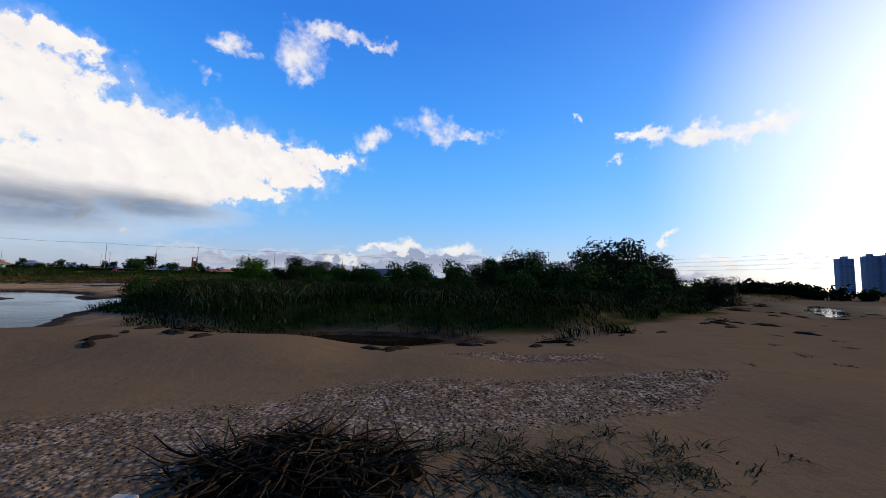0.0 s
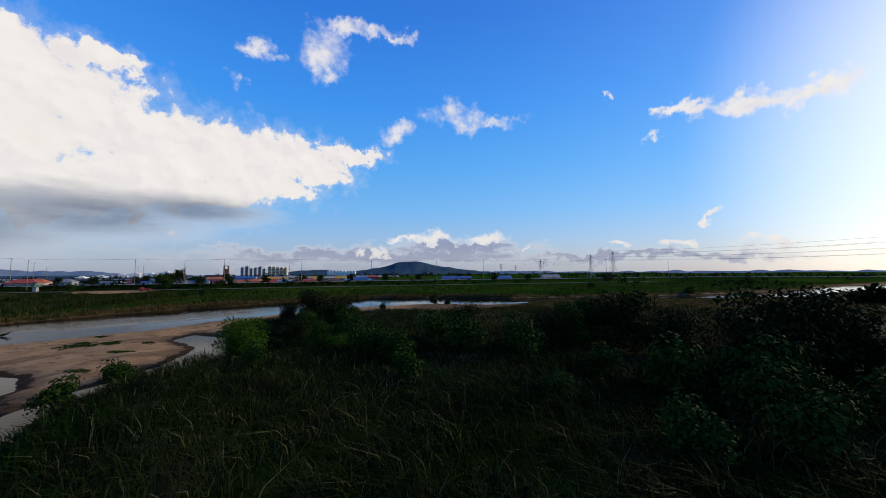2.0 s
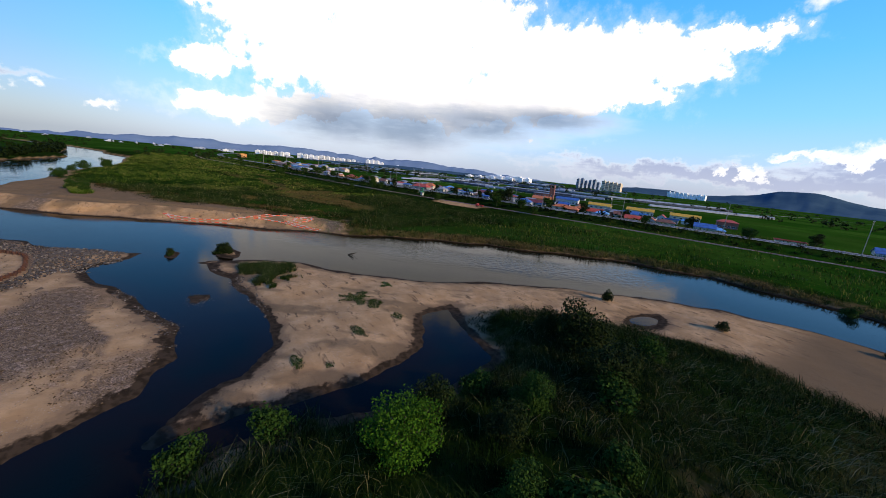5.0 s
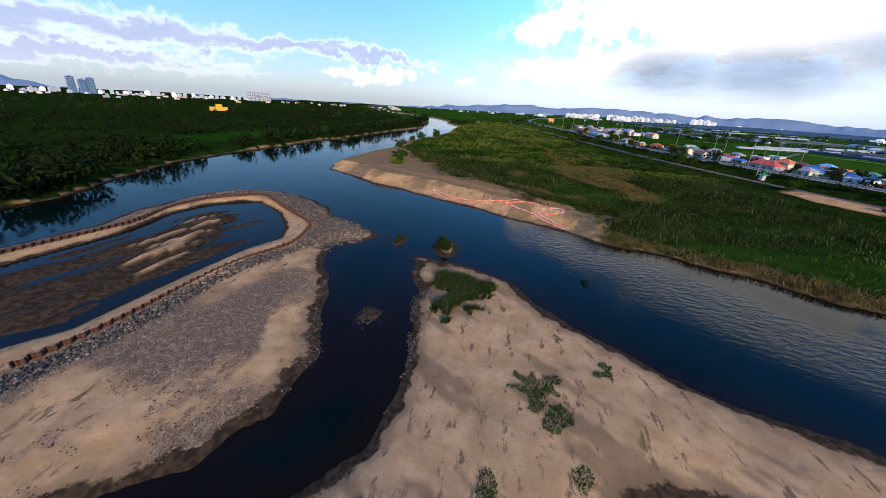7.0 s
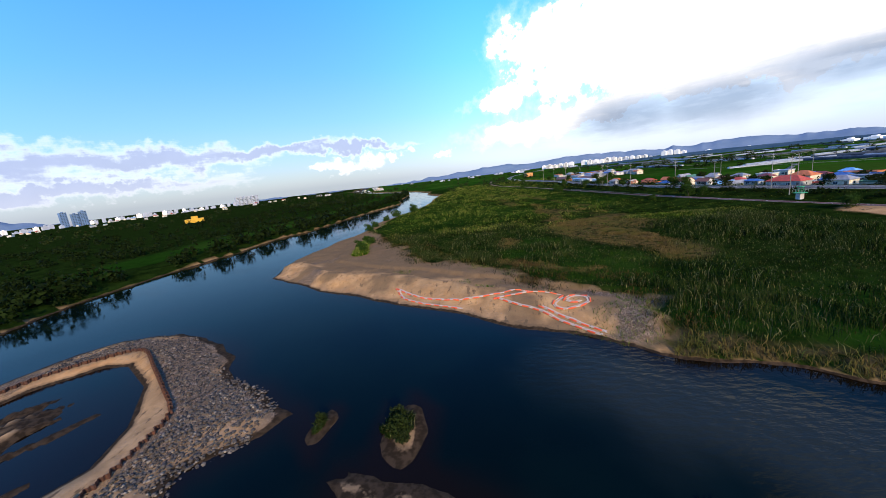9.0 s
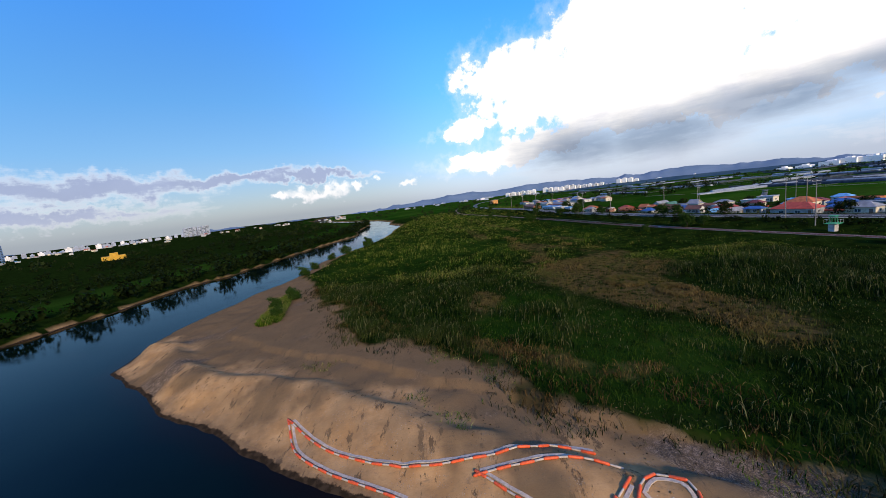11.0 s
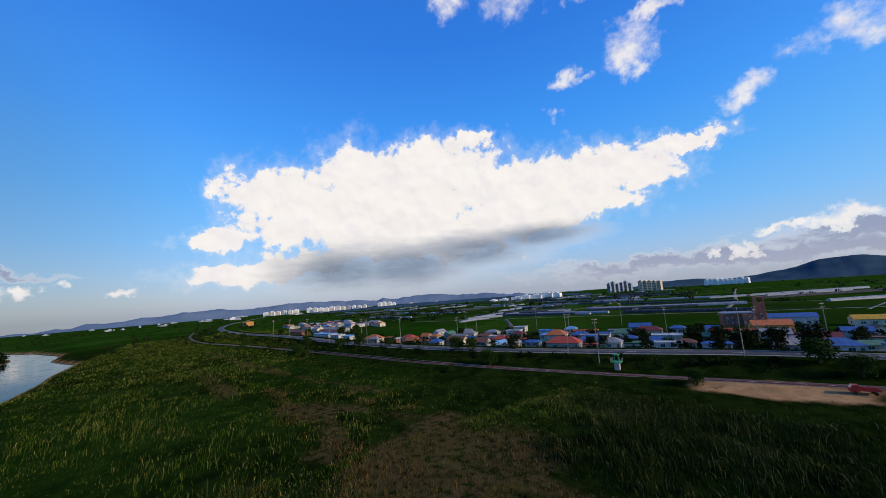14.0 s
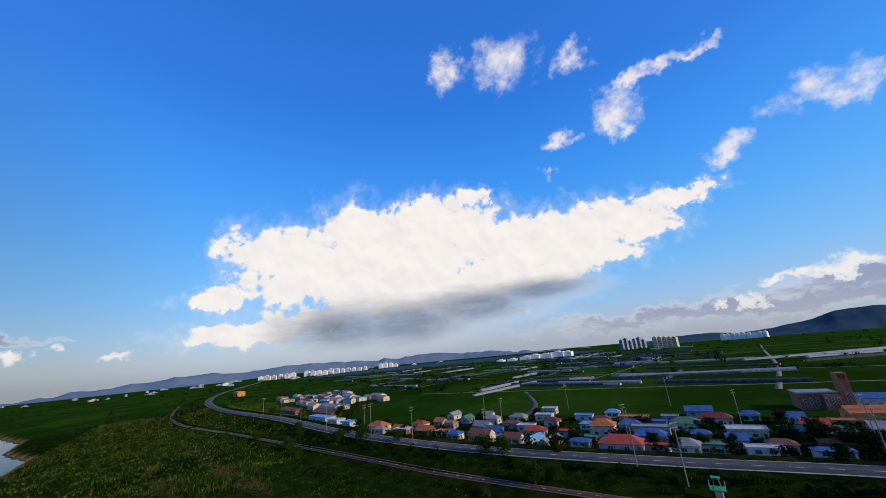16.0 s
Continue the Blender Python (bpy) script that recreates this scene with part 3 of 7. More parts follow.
ground_me = mesh_of("ground", np.stack([FX, FY, GH], 1) * U, quads, M_GROUND, True)
blur = (fractal(FX, FY, 3.0, 3) - 0.5)
sand_i = Z["on_i"] * smooth(-Z["thick"] + blur * 3.5, -0.8, 0.8)
sand_v = Z["on_v"] * smooth(Z["sandv"] + blur * 5, -0.8, 1.2)
shore_v = Z["on_v"] * smooth(Z["sd"] + blur * 2, 2.2, 0.4) * smooth(FX, -73, -79)
sand_g = (Z["sg"] >= Z["sd"] - 1e-6) * 1.0
sand_z = np.clip(np.maximum.reduce([sand_i, sand_v, shore_v * 0.8, sand_g, (Z["sd"] < 0) * 1.0, (Z["pool"] > 0) * 1.0]), 0, 1)
for ex, ey, ra, rb in BARE:
    sand_z = np.maximum(sand_z, Z["on_i"] * smooth(np.hypot((FX - ex) / ra, (FY - ey) / rb) + blur * 1.2, 1.1, 0.7))
LOT = smooth(np.hypot((FX + 115) / 10, (FY - 114 - 0.35 * (FX + 115)) / 4.5) + blur * 0.6, 1.1, 0.85)
sand_z = np.maximum(sand_z, LOT)
sand_z *= np.where(Z["on_f"], smooth(Z["sd"] + blur * 3, np.where((FX < -165) & (FX > -260), 4.0, 0.9), 0.2), 1)
PEBBLES = [(-9, 3.2), (-4.5, 5.3), (-2.6, 5.8), (-2, 7), (1, 7.2), (3.5, 7.6), (6.5, 8.2), (4.2, 6), (0.4, 4.7), (-3, 2.6), (-8, 1.6)]
strip = smooth(poly_distance(FX, FY, PEBBLES) + blur * 0.9, -0.2, 0.35)
strip = np.maximum(strip, smooth(np.hypot((FX - 2) / 2.9, (FY - 9.4) / 0.55) + blur, 1.05, 0.8))
grav_g = sand_g * smooth(fractal(FX, FY, 7, 5) + 0.10 * (Z["sg"] > 4) + 0.22 * smooth(Z["pool"], -7, -3) - 0.08 * smooth(FX, -36, -28), 0.46, 0.60)
grav_v = sand_v * smooth(fractal(FX + 50, FY, 6) + 0.35 * smooth(FX, -96, -84) * smooth(Z["sandv"], 6, 2), 0.66, 0.8)
bench = poly_distance(FX, FY, BENCH)
grav_g = grav_g * smooth(bench, 0.4, -0.2)
gravel_z = np.clip(np.maximum.reduce([strip * Z["on_i"], grav_g, grav_v]), 0, 1) * (Z["sd"] > 0.4)
FALL = 0.0105 * np.maximum(0, Z["ride"] - 230)
wet_z = (1.0 * smooth(Z["pool"], 0.4, 1.2) * smooth(GH, 0.52, 0.40))
wet_z = np.maximum(wet_z, 0.9 * Z["on_i"] * smooth(np.hypot(FX - 46, FY - 43) + blur * 12, 24, 13))
meadow = Z["on_v"] * smooth(Z["road"], 10, 16)
def dry_patches(x, y):
    """How dry the meadow is, from 0 to 1: the wide straw patch and the pale bands upstream."""
    q = smooth(poly_distance(x, y, DRYMEADOW) + (fractal(x, y, 8) - 0.5) * 11, -1.5, 2.0)
    for pts, wide in (([(-120, 43), (-109, 45.5)], 1.4), ([(-104, 42), (-97, 50), (-95, 58)], 1.1), ([(-168, 56), (-156, 66), (-146, 71)], 3.0), ([(-145, 56), (-152, 60), (-166, 60)], 2.5), ([(-255, 39), (-225, 44), (-190, 50)], 2.6), ([(-300, 45), (-240, 54), (-186, 67), (-163, 73)], 2.4)):
        q = np.maximum(q, 0.9 * smooth(poly_distance(x, y, pts, False) + (fractal(x + 40, y, 6) - 0.5) * 9, wide, wide - 2.2))
    return q


def lawn_at(x, y):
    """Where the meadow grows low and smooth."""
    return smooth(poly_distance(x, y, LAWN) + (fractal(x + 15, y + 8, 7) - 0.5) * 9, -1.0, 2.0)


dry_z = meadow * dry_patches(FX, FY)
dry_z = np.maximum(dry_z, Z["on_v"] * smooth(Z["sd"] + blur * 4, 4, 1.5))
flats = Z["on_i"] * smooth(FY - 50 + 0.25 * np.abs(FX - 14) + (fractal(FX, FY, 9) - 0.5) * 14, 0, 6) * smooth(FX, -10, -4)
dry_z = np.maximum(dry_z, 0.30 * Z["on_i"] * smooth(Z["thick"] + blur * 4, 3.5, 0.5))
dry_z = np.maximum(dry_z, np.maximum(flats * 0.8, Z["on_i"] * smooth(fractal(FX, FY, 10), 0.58, 0.66)))
behind = smooth((FY - 118) - 0.22 * (FX + 150), 8, 16) * smooth(Z["road"], 6, 10)
plots = np.sin(FX * 0.025 + FY * 0.008) * 0.25 + 0.8
field_z = np.where(Z["on_v"], np.maximum(behind * np.clip(plots, 0, 1), smooth(Z["ride"], 300, 500) * Z["on_v"] * 0.9), 0.03 * Z["on_f"])
town = smooth(FY - 143 - 0.43 * (FX + 95) + blur * 6, 4, 9) * smooth(FY - 143 - 0.43 * (FX + 95) + blur * 8, 62, 52) * smooth(FX, -250, -235) * smooth(FX, -55, -70)
field_z = field_z * (1 - 0.85 * town)
dry_z = np.maximum(dry_z, 0.5 * town * smooth(blur, -0.05, 0.15))
field_z = np.maximum(field_z, 0.5 * Z["on_f"] * smooth(Z["sd"], 12, 15) * smooth(Z["sd"], 36, 30) * smooth(FX, -112, -125))
field_z = np.maximum(field_z, 0.30 * meadow * lawn_at(FX, FY))
field_z = np.maximum(field_z, 0.7 * meadow * smooth(FX, -95, -70) * smooth(Z["sd"], 2, 6) * (0.6 + 0.4 * (fractal(FX, FY, 10) > 0.45)))
field_z = np.maximum(field_z, 0.22 * smooth(FX, -135, -160) * meadow * (1 - dry_z) * smooth(fractal(FX + 7, FY, 16, 3), 0.4, 0.6))
# shade painted onto the first sand bar's low flat; elsewhere damp silt, pit mud
silt_shade_z = Z["on_i"] * smooth(FX, -17, -12) * 0.9
streak = fractal(FX * 0.5 + FY * 0.8 + 60, (FX * 0.8 - FY * 0.5) * 4.0, 5, 4)
silt_shade_z = np.maximum(silt_shade_z, Z["on_i"] * smooth(FX, -22, -28) * smooth(streak, 0.55, 0.60) * 0.65)
silt_shade_z = np.maximum(silt_shade_z, 0.8 * sand_v * smooth(poly_distance(FX, FY, CREST + [(-60, 62), (-60, -60), (-118, -30)]) + blur * 5, -1.5, -4.5))
silt_shade_z = np.maximum(silt_shade_z, sand_v * smooth(fractal(FX, FY * 1.5, 6, 4), 0.52, 0.66) * 0.7)
silt_shade_z = np.maximum(silt_shade_z, smooth(Z["pool"], 0.6, 2.2) * smooth(GH, 0.30, 0.16))
for name, cols in (("zone", (sand_z, gravel_z, wet_z)), ("zone_two", (dry_z, field_z, silt_shade_z)), ("lie", (GH + FALL, GH * 0, GH * 0))):
    layer = ground_me.color_attributes.new(name, "FLOAT_COLOR", "POINT")
    layer.data.foreach_set("color", np.stack([*cols, np.ones(len(FX))], 1).astype(np.float32).ravel())
tagged(new("ground", ground_me), "river plain of sand, gravel, meadow and rice fields", "ground", kind="structure")

# water: one sheet at level zero
k = Mat("river_water", 0.06, 0.0, 0.2)
k.b.inputs["IOR"].default_value = 1.19
deep = k.mix(k.ramp(k.noise(0.05, 3), 0.35, 0.65), (0.0005, 0.0028, 0.0024), (0.0010, 0.0048, 0.0038))
sep_s = k.t.nodes.new("ShaderNodeSeparateColor")
k.t.links.new(k.attr("shallow").outputs["Color"], sep_s.inputs[0])
# choppy water coloured paler, for murk and in place of reflected sky
deep = k.mix(sep_s.outputs[1], deep, (0.014, 0.018, 0.015))
k.color(k.mix(sep_s.outputs[0], deep, (0.0050, 0.0028, 0.0013)))
rip = k.math("ADD", k.noise(1.3, 4, 0.6, stretch=(1, 0.55, 1)), k.math("MULTIPLY", k.noise(0.12, 3), 1.5))
sep_w = k.t.nodes.new("ShaderNodeSeparateColor")
k.t.links.new(k.attr("shallow").outputs["Color"], sep_w.inputs[0])
chop = k.math("MULTIPLY", k.math("MULTIPLY", k.noise(1.1, 3, 0.5, stretch=(1, 0.45, 1)), 28.0), sep_w.outputs[1])
k.bump(k.math("ADD", rip, chop), 0.09, 0.10)
k.put(k.ramp(k.noise(0.09, 4), 0.4, 0.7, 0.03, 0.14), k.b.inputs["Roughness"])
ux, uy = spread(-130, 36, 1.5, 900, 1.08), spread(-45, 112, 1.5, 500, 1.08)
WX, WY = np.meshgrid(ux, uy)
WX, WY = WX.ravel(), WY.ravel()
wids = np.arange(len(WX)).reshape(len(uy), len(ux))
wquads = np.stack([wids[:-1, :-1], wids[:-1, 1:], wids[1:, 1:], wids[1:, :-1]], -1).reshape(-1, 4)
WFALL = 0.0105 * np.maximum(0, np.hypot(WX + 60, WY - 60) - 230)
me = mesh_of("water", np.stack([WX, WY, -WFALL], 1) * U, wquads, k.m, True)
bed = terrain(WX, WY)[0] + WFALL
choppy = smooth(poly_distance(WX, WY, [(-71, 50), (-65, 57), (-56, 64), (-48, 74), (-36, 88)], False) + (fractal(WX, WY, 6, 3) - 0.5) * 5, 8, 2)
layer = me.color_attributes.new("shallow", "FLOAT_COLOR", "POINT")
silt = smooth(bed + (fractal(WX, WY, 5, 3) - 0.5) * 0.3, -0.75, -0.05)
layer.data.foreach_set("color", np.stack([silt, choppy, silt, np.ones(len(WX))], 1).astype(np.float32).ravel())
tagged(new("water", me), "slow dark river water with faint ripples", "river", kind="structure")


# ---- building helpers ----
def obj(name, bm, mat, parent=None, label="", smooth_faces=False):
    me = bpy.data.meshes.new(name)
    bm.to_mesh(me)
    bm.free()
    if smooth_faces:
        for p in me.polygons:
            p.use_smooth = True
    me.materials.append(mat)
    ob = new(name, me)
    if parent:
        ob.parent = parent
    return tagged(ob, label)


def part(name, bm, mat, parent, label=""):
    return obj(name, bm, mat, parent, label)


def box(bm, x0, y0, z0, x1, y1, z1, bevel=0.0):
    r = bmesh.ops.create_cube(bm, size=1)
    for v in r["verts"]:
        v.co = ((x0 + x1) / 2 + v.co.x * (x1 - x0), (y0 + y1) / 2 + v.co.y * (y1 - y0), (z0 + z1) / 2 + v.co.z * (z1 - z0))
    if bevel:
        es = list({e for v in r["verts"] for e in v.link_edges})
        bmesh.ops.bevel(bm, geom=es, offset=bevel, segments=1, affect="EDGES")
    return bm


def boxed(*args, **kw):
    return box(bmesh.new(), *args, **kw)


def rod(bm, a, b, r0, r1=None, sides=6):
    """A tapered bar from a to b."""
    a, b = Vector(a), Vector(b)
    r1 = r0 if r1 is None else r1
    q = (b - a).to_track_quat("Z", "Y")
    rings = []
    for p, r in ((a, r0), (b, r1)):
        rings.append([bm.verts.new(p + q @ Vector((r * math.cos(2 * math.pi * i / sides), r * math.sin(2 * math.pi * i / sides), 0))) for i in range(sides)])
    for i in range(sides):
        j = (i + 1) % sides
        bm.faces.new((rings[0][i], rings[0][j], rings[1][j], rings[1][i]))
    bm.faces.new(rings[0][::-1])
    bm.faces.new(rings[1])
    return bm


def prism(bm, outline, y0, y1):
    """An outline in x, z pushed from y0 to y1."""
    a = [bm.verts.new((x, y0, z)) for x, z in outline]
    b = [bm.verts.new((x, y1, z)) for x, z in outline]
    n = len(outline)
    for i in range(n):
        j = (i + 1) % n
        bm.faces.new((a[i], a[j], b[j], b[i]))
    bm.faces.new(a[::-1])
    bm.faces.new(b)
    bmesh.ops.recalc_face_normals(bm, faces=bm.faces)
    return bm


def empty(name, label, category, group=""):
    return tagged(new(name), label, category, group)


def along(pts, step):
    """Places every step metres along a polyline, each with its heading."""
    out, left = [], 0.0
    for (ax, ay), (bx, by) in zip(pts, pts[1:]):
        d = math.hypot(bx - ax, by - ay)
        while left < d:
            out.append((ax + (bx - ax) * left / d, ay + (by - ay) * left / d, math.atan2(by - ay, bx - ax)))
            left += step
        left -= d
    return out


def curve_points(pts, step):
    """The polyline rounded off (Catmull-Rom) and resampled."""
    p = [Vector((*q, 0)) for q in pts]
    p = [2 * p[0] - p[1]] + p + [2 * p[-1] - p[-2]]
    out = []
    for i in range(1, len(p) - 2):
        n = max(2, int((p[i + 1] - p[i]).length / step))
        for j in range(n):
            t = j / n
            a, b, c, d = p[i - 1:i + 3]
            v = 0.5 * (2 * b + (c - a) * t + (2 * a - 5 * b + 4 * c - d) * t * t + (3 * b - a - 3 * c + d) * t ** 3)
            out.append((v.x, v.y))
    return out


def ribbon(name, pts, half, lift, thick, mat, label, category, offset=0.0, kind="structure", level=None):
    """A paved strip with thickness that follows the ground."""
    n = len(pts)
    xy = np.array(pts) * U
    tang = np.gradient(xy, axis=0)
    tang /= np.linalg.norm(tang, axis=1)[:, None] + 1e-9
    nor = np.stack([-tang[:, 1], tang[:, 0]], 1)
    mid = xy + nor * offset
    zc = terrain(mid[:, 0] / U, mid[:, 1] / U)[0] * U if level is None else np.full(n, level)
    zc = np.convolve(np.pad(zc, 4, "edge"), np.ones(9) / 9, "valid")
    rows = []
    for s, dz in ((-half, lift), (half, lift), (half, lift - thick), (-half, lift - thick)):
        q = mid + nor * s
        rows.append(np.stack([q[:, 0], q[:, 1], zc + dz], 1))
    verts = np.concatenate(rows)
    i = np.arange(n - 1)
    faces = np.concatenate([np.stack([a * n + i, a * n + i + 1, b * n + i + 1, b * n + i], 1) for a, b in ((1, 0), (2, 1), (0, 3))])
    return tagged(new(name, mesh_of(name, verts, faces, mat)), label, category, kind=kind)


M_ASPHALT = worn("asphalt", (0.048, 0.048, 0.052), 0.9, scale=0.4)
M_PATH = worn("path_paving", (0.075, 0.018, 0.014), 0.9, scale=0.6)
M_KERB = worn("concrete", (0.38, 0.36, 0.33), 0.9, scale=0.8)
M_EDGING = worn("edging", (0.15, 0.135, 0.12), 0.9, scale=0.8)
M_LINE = worn("road_paint", (0.7, 0.7, 0.66), 0.7, scale=2)
road_pts = [p for p in curve_points(ROAD, 4) if -1300 < p[0] < 500]
path_pts = curve_points(PATH, 3)
ribbon("road", road_pts, 4.2, 0.12, 0.5, M_ASPHALT, "two-lane asphalt road along the flood bank", "road")
ribbon("pavement", path_pts, 1.4, 0.10, 0.4, M_PATH, "dull red cycle path below the flood bank", "path")
for off in (-1.52, 1.52):
    ribbon("pavement_edge", path_pts, 0.1, 0.13, 0.4, M_EDGING, "pale concrete edging of the cycle path", "kerb", off)
for off in (-4.4, 4.4):
    ribbon("road_edge", road_pts, 0.16, 0.16, 0.4, M_KERB, "pale concrete road edging", "kerb", off)

# ---- trees and bushes ----
def leaf_cloud(rng, lobes, count, size, flat=0.6):
    """Leaf quads scattered through lobes (x, y, z, rx, ry, rz), thicker towards the rims."""
    lobes = np.array(lobes, float)
    w = lobes[:, 3] * lobes[:, 4]
    which = rng.choice(len(lobes), count, p=w / w.sum())
    d = rng.normal(size=(count, 3))
    d /= np.linalg.norm(d, axis=1)[:, None]
    rad = rng.uniform(0.25, 1.0, count) ** 0.45
    wob = 1 + 0.22 * np.sin(d[:, 0] * 5 + which) * np.cos(d[:, 1] * 6 - which)
    c = lobes[which, :3] + d * lobes[which, 3:] * (rad * wob)[:, None]
    c[:, 2] = np.maximum(c[:, 2], 0.05)
    nrm = d + rng.normal(scale=0.7, size=(count, 3))
    nrm[:, 2] += 0.3
    nrm /= np.linalg.norm(nrm, axis=1)[:, None]
    a = np.cross(nrm, rng.normal(size=(count, 3)))
    a /= np.linalg.norm(a, axis=1)[:, None] + 1e-9
    b = np.cross(nrm, a)
    s = size * rng.uniform(0.5, 1.25, count)[:, None]
    v = np.stack([c - a * s, c - b * s * flat, c + a * s, c + b * s * flat], 1).reshape(-1, 3)
    return v, np.arange(count * 4).reshape(-1, 4)


def make_tree(name, seed, height, width, leaves, leaf, mat, trunk_h, label, category, lobes=7):
    rng = np.random.RandomState(seed)
    root = empty(name, label, category)
    bm = bmesh.new()
    top = Vector((rng.uniform(-0.2, 0.2), rng.uniform(-0.2, 0.2), trunk_h))
    r0 = 0.035 * height
    rod(bm, (0, 0, -0.3), top, r0, r0 * 0.7, 7)
    parts = []
    lobes = int(lobes * 1.7)
    for i in range(lobes):
        a = 2.4 * i + rng.uniform(-0.4, 0.4)
        q = rng.uniform(0.2, 0.72) * width / 2
        z = rng.uniform(0.28, 0.9) * height * (1 - 0.25 * (2 * q / width) ** 2)
        tip = Vector((math.cos(a) * q, math.sin(a) * q, z))
        mid = top.lerp(tip, 0.5) + Vector((0, 0, 0.08 * height))
        rod(bm, top * 0.8, mid, r0 * 0.5, r0 * 0.32, 5)
        rod(bm, mid, tip, r0 * 0.32, r0 * 0.12, 5)
        k = rng.uniform(0.15, 0.27) * width
        parts.append((tip.x, tip.y, tip.z, k, k, k * rng.uniform(0.65, 0.95)))
    parts.append((0, 0, height * 0.66, width * 0.24, width * 0.24, height * 0.24))
    if trunk_h < 0.25 * height:
        parts.append((0, 0, height * 0.28, width * 0.42, width * 0.42, height * 0.28))
    part("trunk", bm, M_BARK, root)
    v, f = leaf_cloud(rng, parts, leaves, leaf)
    crown = new("crown", mesh_of("crown", v, f, mat))
    crown.parent = root
    return root


def put_thing(root, x, y, s=1.0, turn=0.0, sink=0.05, first=False):
    s *= U
    m = pose(x * U, y * U, ground_at(x, y) - sink, 0, 0, turn) @ Matrix.Diagonal((s, s, s * random.uniform(0.92, 1.08), 1))
    if first:
        root.matrix_basis = m
        return root
    return copy_thing(root, m @ Matrix.Diagonal((*(1 / c for c in root.scale), 1)))


def plant(root, places):
    """The built plant at the first place and copies of it at the others; places are x, y, size."""
    for i, (x, y, s) in enumerate(places):
        put_thing(root, x, y, s, random.uniform(0, 360), first=(i == 0))


# willows and bushes of the island
plant(make_tree("willow", 1, 4.2, 4.0, 7500, 0.095, M_LEAF, 0.9, "bushy green young willow among reeds on the island", "tree"),
      [(-15, 41, 0.6), (8, 45, 1.05), (-19.5, 46.5, 0.7), (6, 42, 1.0)])
plant(make_tree("willow", 101, 3.6, 5.0, 9000, 0.085, M_LEAF_BRIGHT, 0.8, "bright yellow-green young willow at the edge of the reeds", "tree", 12), [(-20.3, 38.3, 0.85), (-13.2, 40.2, 0.42)])
plant(make_tree("willow", 2, 4.4, 5.2, 5200, 0.13, M_LEAF_OLIVE, 0.7, "dark olive spreading willow bush in the reed bed", "tree", 9),
      [(-22.5, 56, 0.95), (-18.5, 53.5, 0.85), (-22.3, 41.3, 0.55), (-18.5, 43.5, 0.5), (17.5, 35, 1.25), (14, 33, 1.0), (20.5, 36, 1.1), (10, 42, 1.1), (-26, 56, 0.55), (-3, 47, 0.72), (4.5, 41, 0.7), (24.5, 40, 0.85), (12.5, 39.5, 0.85), (29, 37, 0.7), (21, 33.5, 0.7)])
plant(make_tree("bush", 3, 1.9, 2.8, 1900, 0.10, M_LEAF, 0.2, "low dense green bush beside the sand", "bush", 6),
      [(-25.5, 33.5, 1.0), (-25.2, 29.5, 0.9), (-23, 42, 1.0), (-22.8, 45, 0.9), (-9, 39, 1.1), (-12, 43, 1.0), (-17, 35, 0.8), (-12.5, 108.7 - 2.5, 1.0), (1.5, 37.5, 1.1),
       (6, 34.5, 1.0), (9, 33, 1.0), (-17, 52, 1.1), (-19, 61, 1.0), (14, 29, 1.0), (19, 31, 0.9), (33, 43, 1.2), (38, 52, 1.2), (-6, 33, 0.9), (2, 30, 0.8), (-14, 47, 0.9), (-2.5, 39.8, 1.5), (1.7, 38.6, 1.6), (8.4, 31.4, 1.5), (12.7, 31.6, 1.6), (10.5, 28.5, 1.3), (5.7, 24.6, 1.0), (9.4, 24.9, 1.1), (-7.5, 37.0, 1.3), (-10.5, 38.5, 1.2), (-5, 42.5, 1.4), (15, 27, 1.3), (-13.4, 42.8, 1.3)])
plant(make_tree("bush", 4, 1.3, 1.7, 900, 0.10, M_LEAF_OLIVE, 0.2, "small dark round bush standing alone on the sand", "bush", 5),
      [(-19, 77.5, 0.9), (-7.5, 93 - 5, 1.0), (-30, 73, 1.0), (-65.6, 33.8, 0.95), (-64.3, 34.3, 1.1), (-63.6, 34.6, 0.7), (-65.4, 28.0, 0.62), (-55, 40.5, 0.45)])
# far bank
bank = [(-72.5, 100, 1.0), (-77, 99, 0.8), (39, 139, 1.0), (60, 119, 1.1), (43, 112, 1.0), (66, 106, 1.2), (-158, -1, 1.2), (-166, -1.5, 1.0), (-193, -1, 1.5), (-182, -2, 1.1),
        (-126, 8, 0.9), (-131, 9, 1.0), (-121, 11, 0.8), (-136, 6, 0.7), (-205, 4, 1.3), (-215, 2, 1.5), (-240, 74, 1.6), (-268, 69, 1.3), (-167, 91.5, 0.9), (-285, 60, 1.2), (-305, 64, 1.2)]
plant(make_tree("bush", 5, 2.3, 3.0, 1900, 0.125, M_LEAF, 0.3, "rounded green bush on the grassy river bank", "bush", 7), bank)
levee = [(-163, 100, 1.25), (-161, 103, 0.9), (-228, 86, 1.2), (-222, 91, 1.4), (-211, 97, 1.0), (-177, 106, 1.1), (-181, 104, 1.3), (-124, 110, 0.8), (-228, 74, 0.9), (-250, 80, 1.1),
         (-262, 82, 0.9), (-113, 130, 1.4), (-108, 127, 1.2), (-63, 150, 1.0), (-39, 160, 1.1), (8, 172, 1.0), (23, 176, 1.0), (-90, 128, 1.0), (-100, 132, 1.2), (-102, 149, 1.3),
         (60, 182, 1.0), (-300, 92, 1.2), (-330, 84, 1.1), (-350, 66, 1.0), (-291, 107, 1.5), (-297, 118, 1.4), (-288, 113, 1.2), (-375, 62, 1.0), (-405, 60, 1.0)]
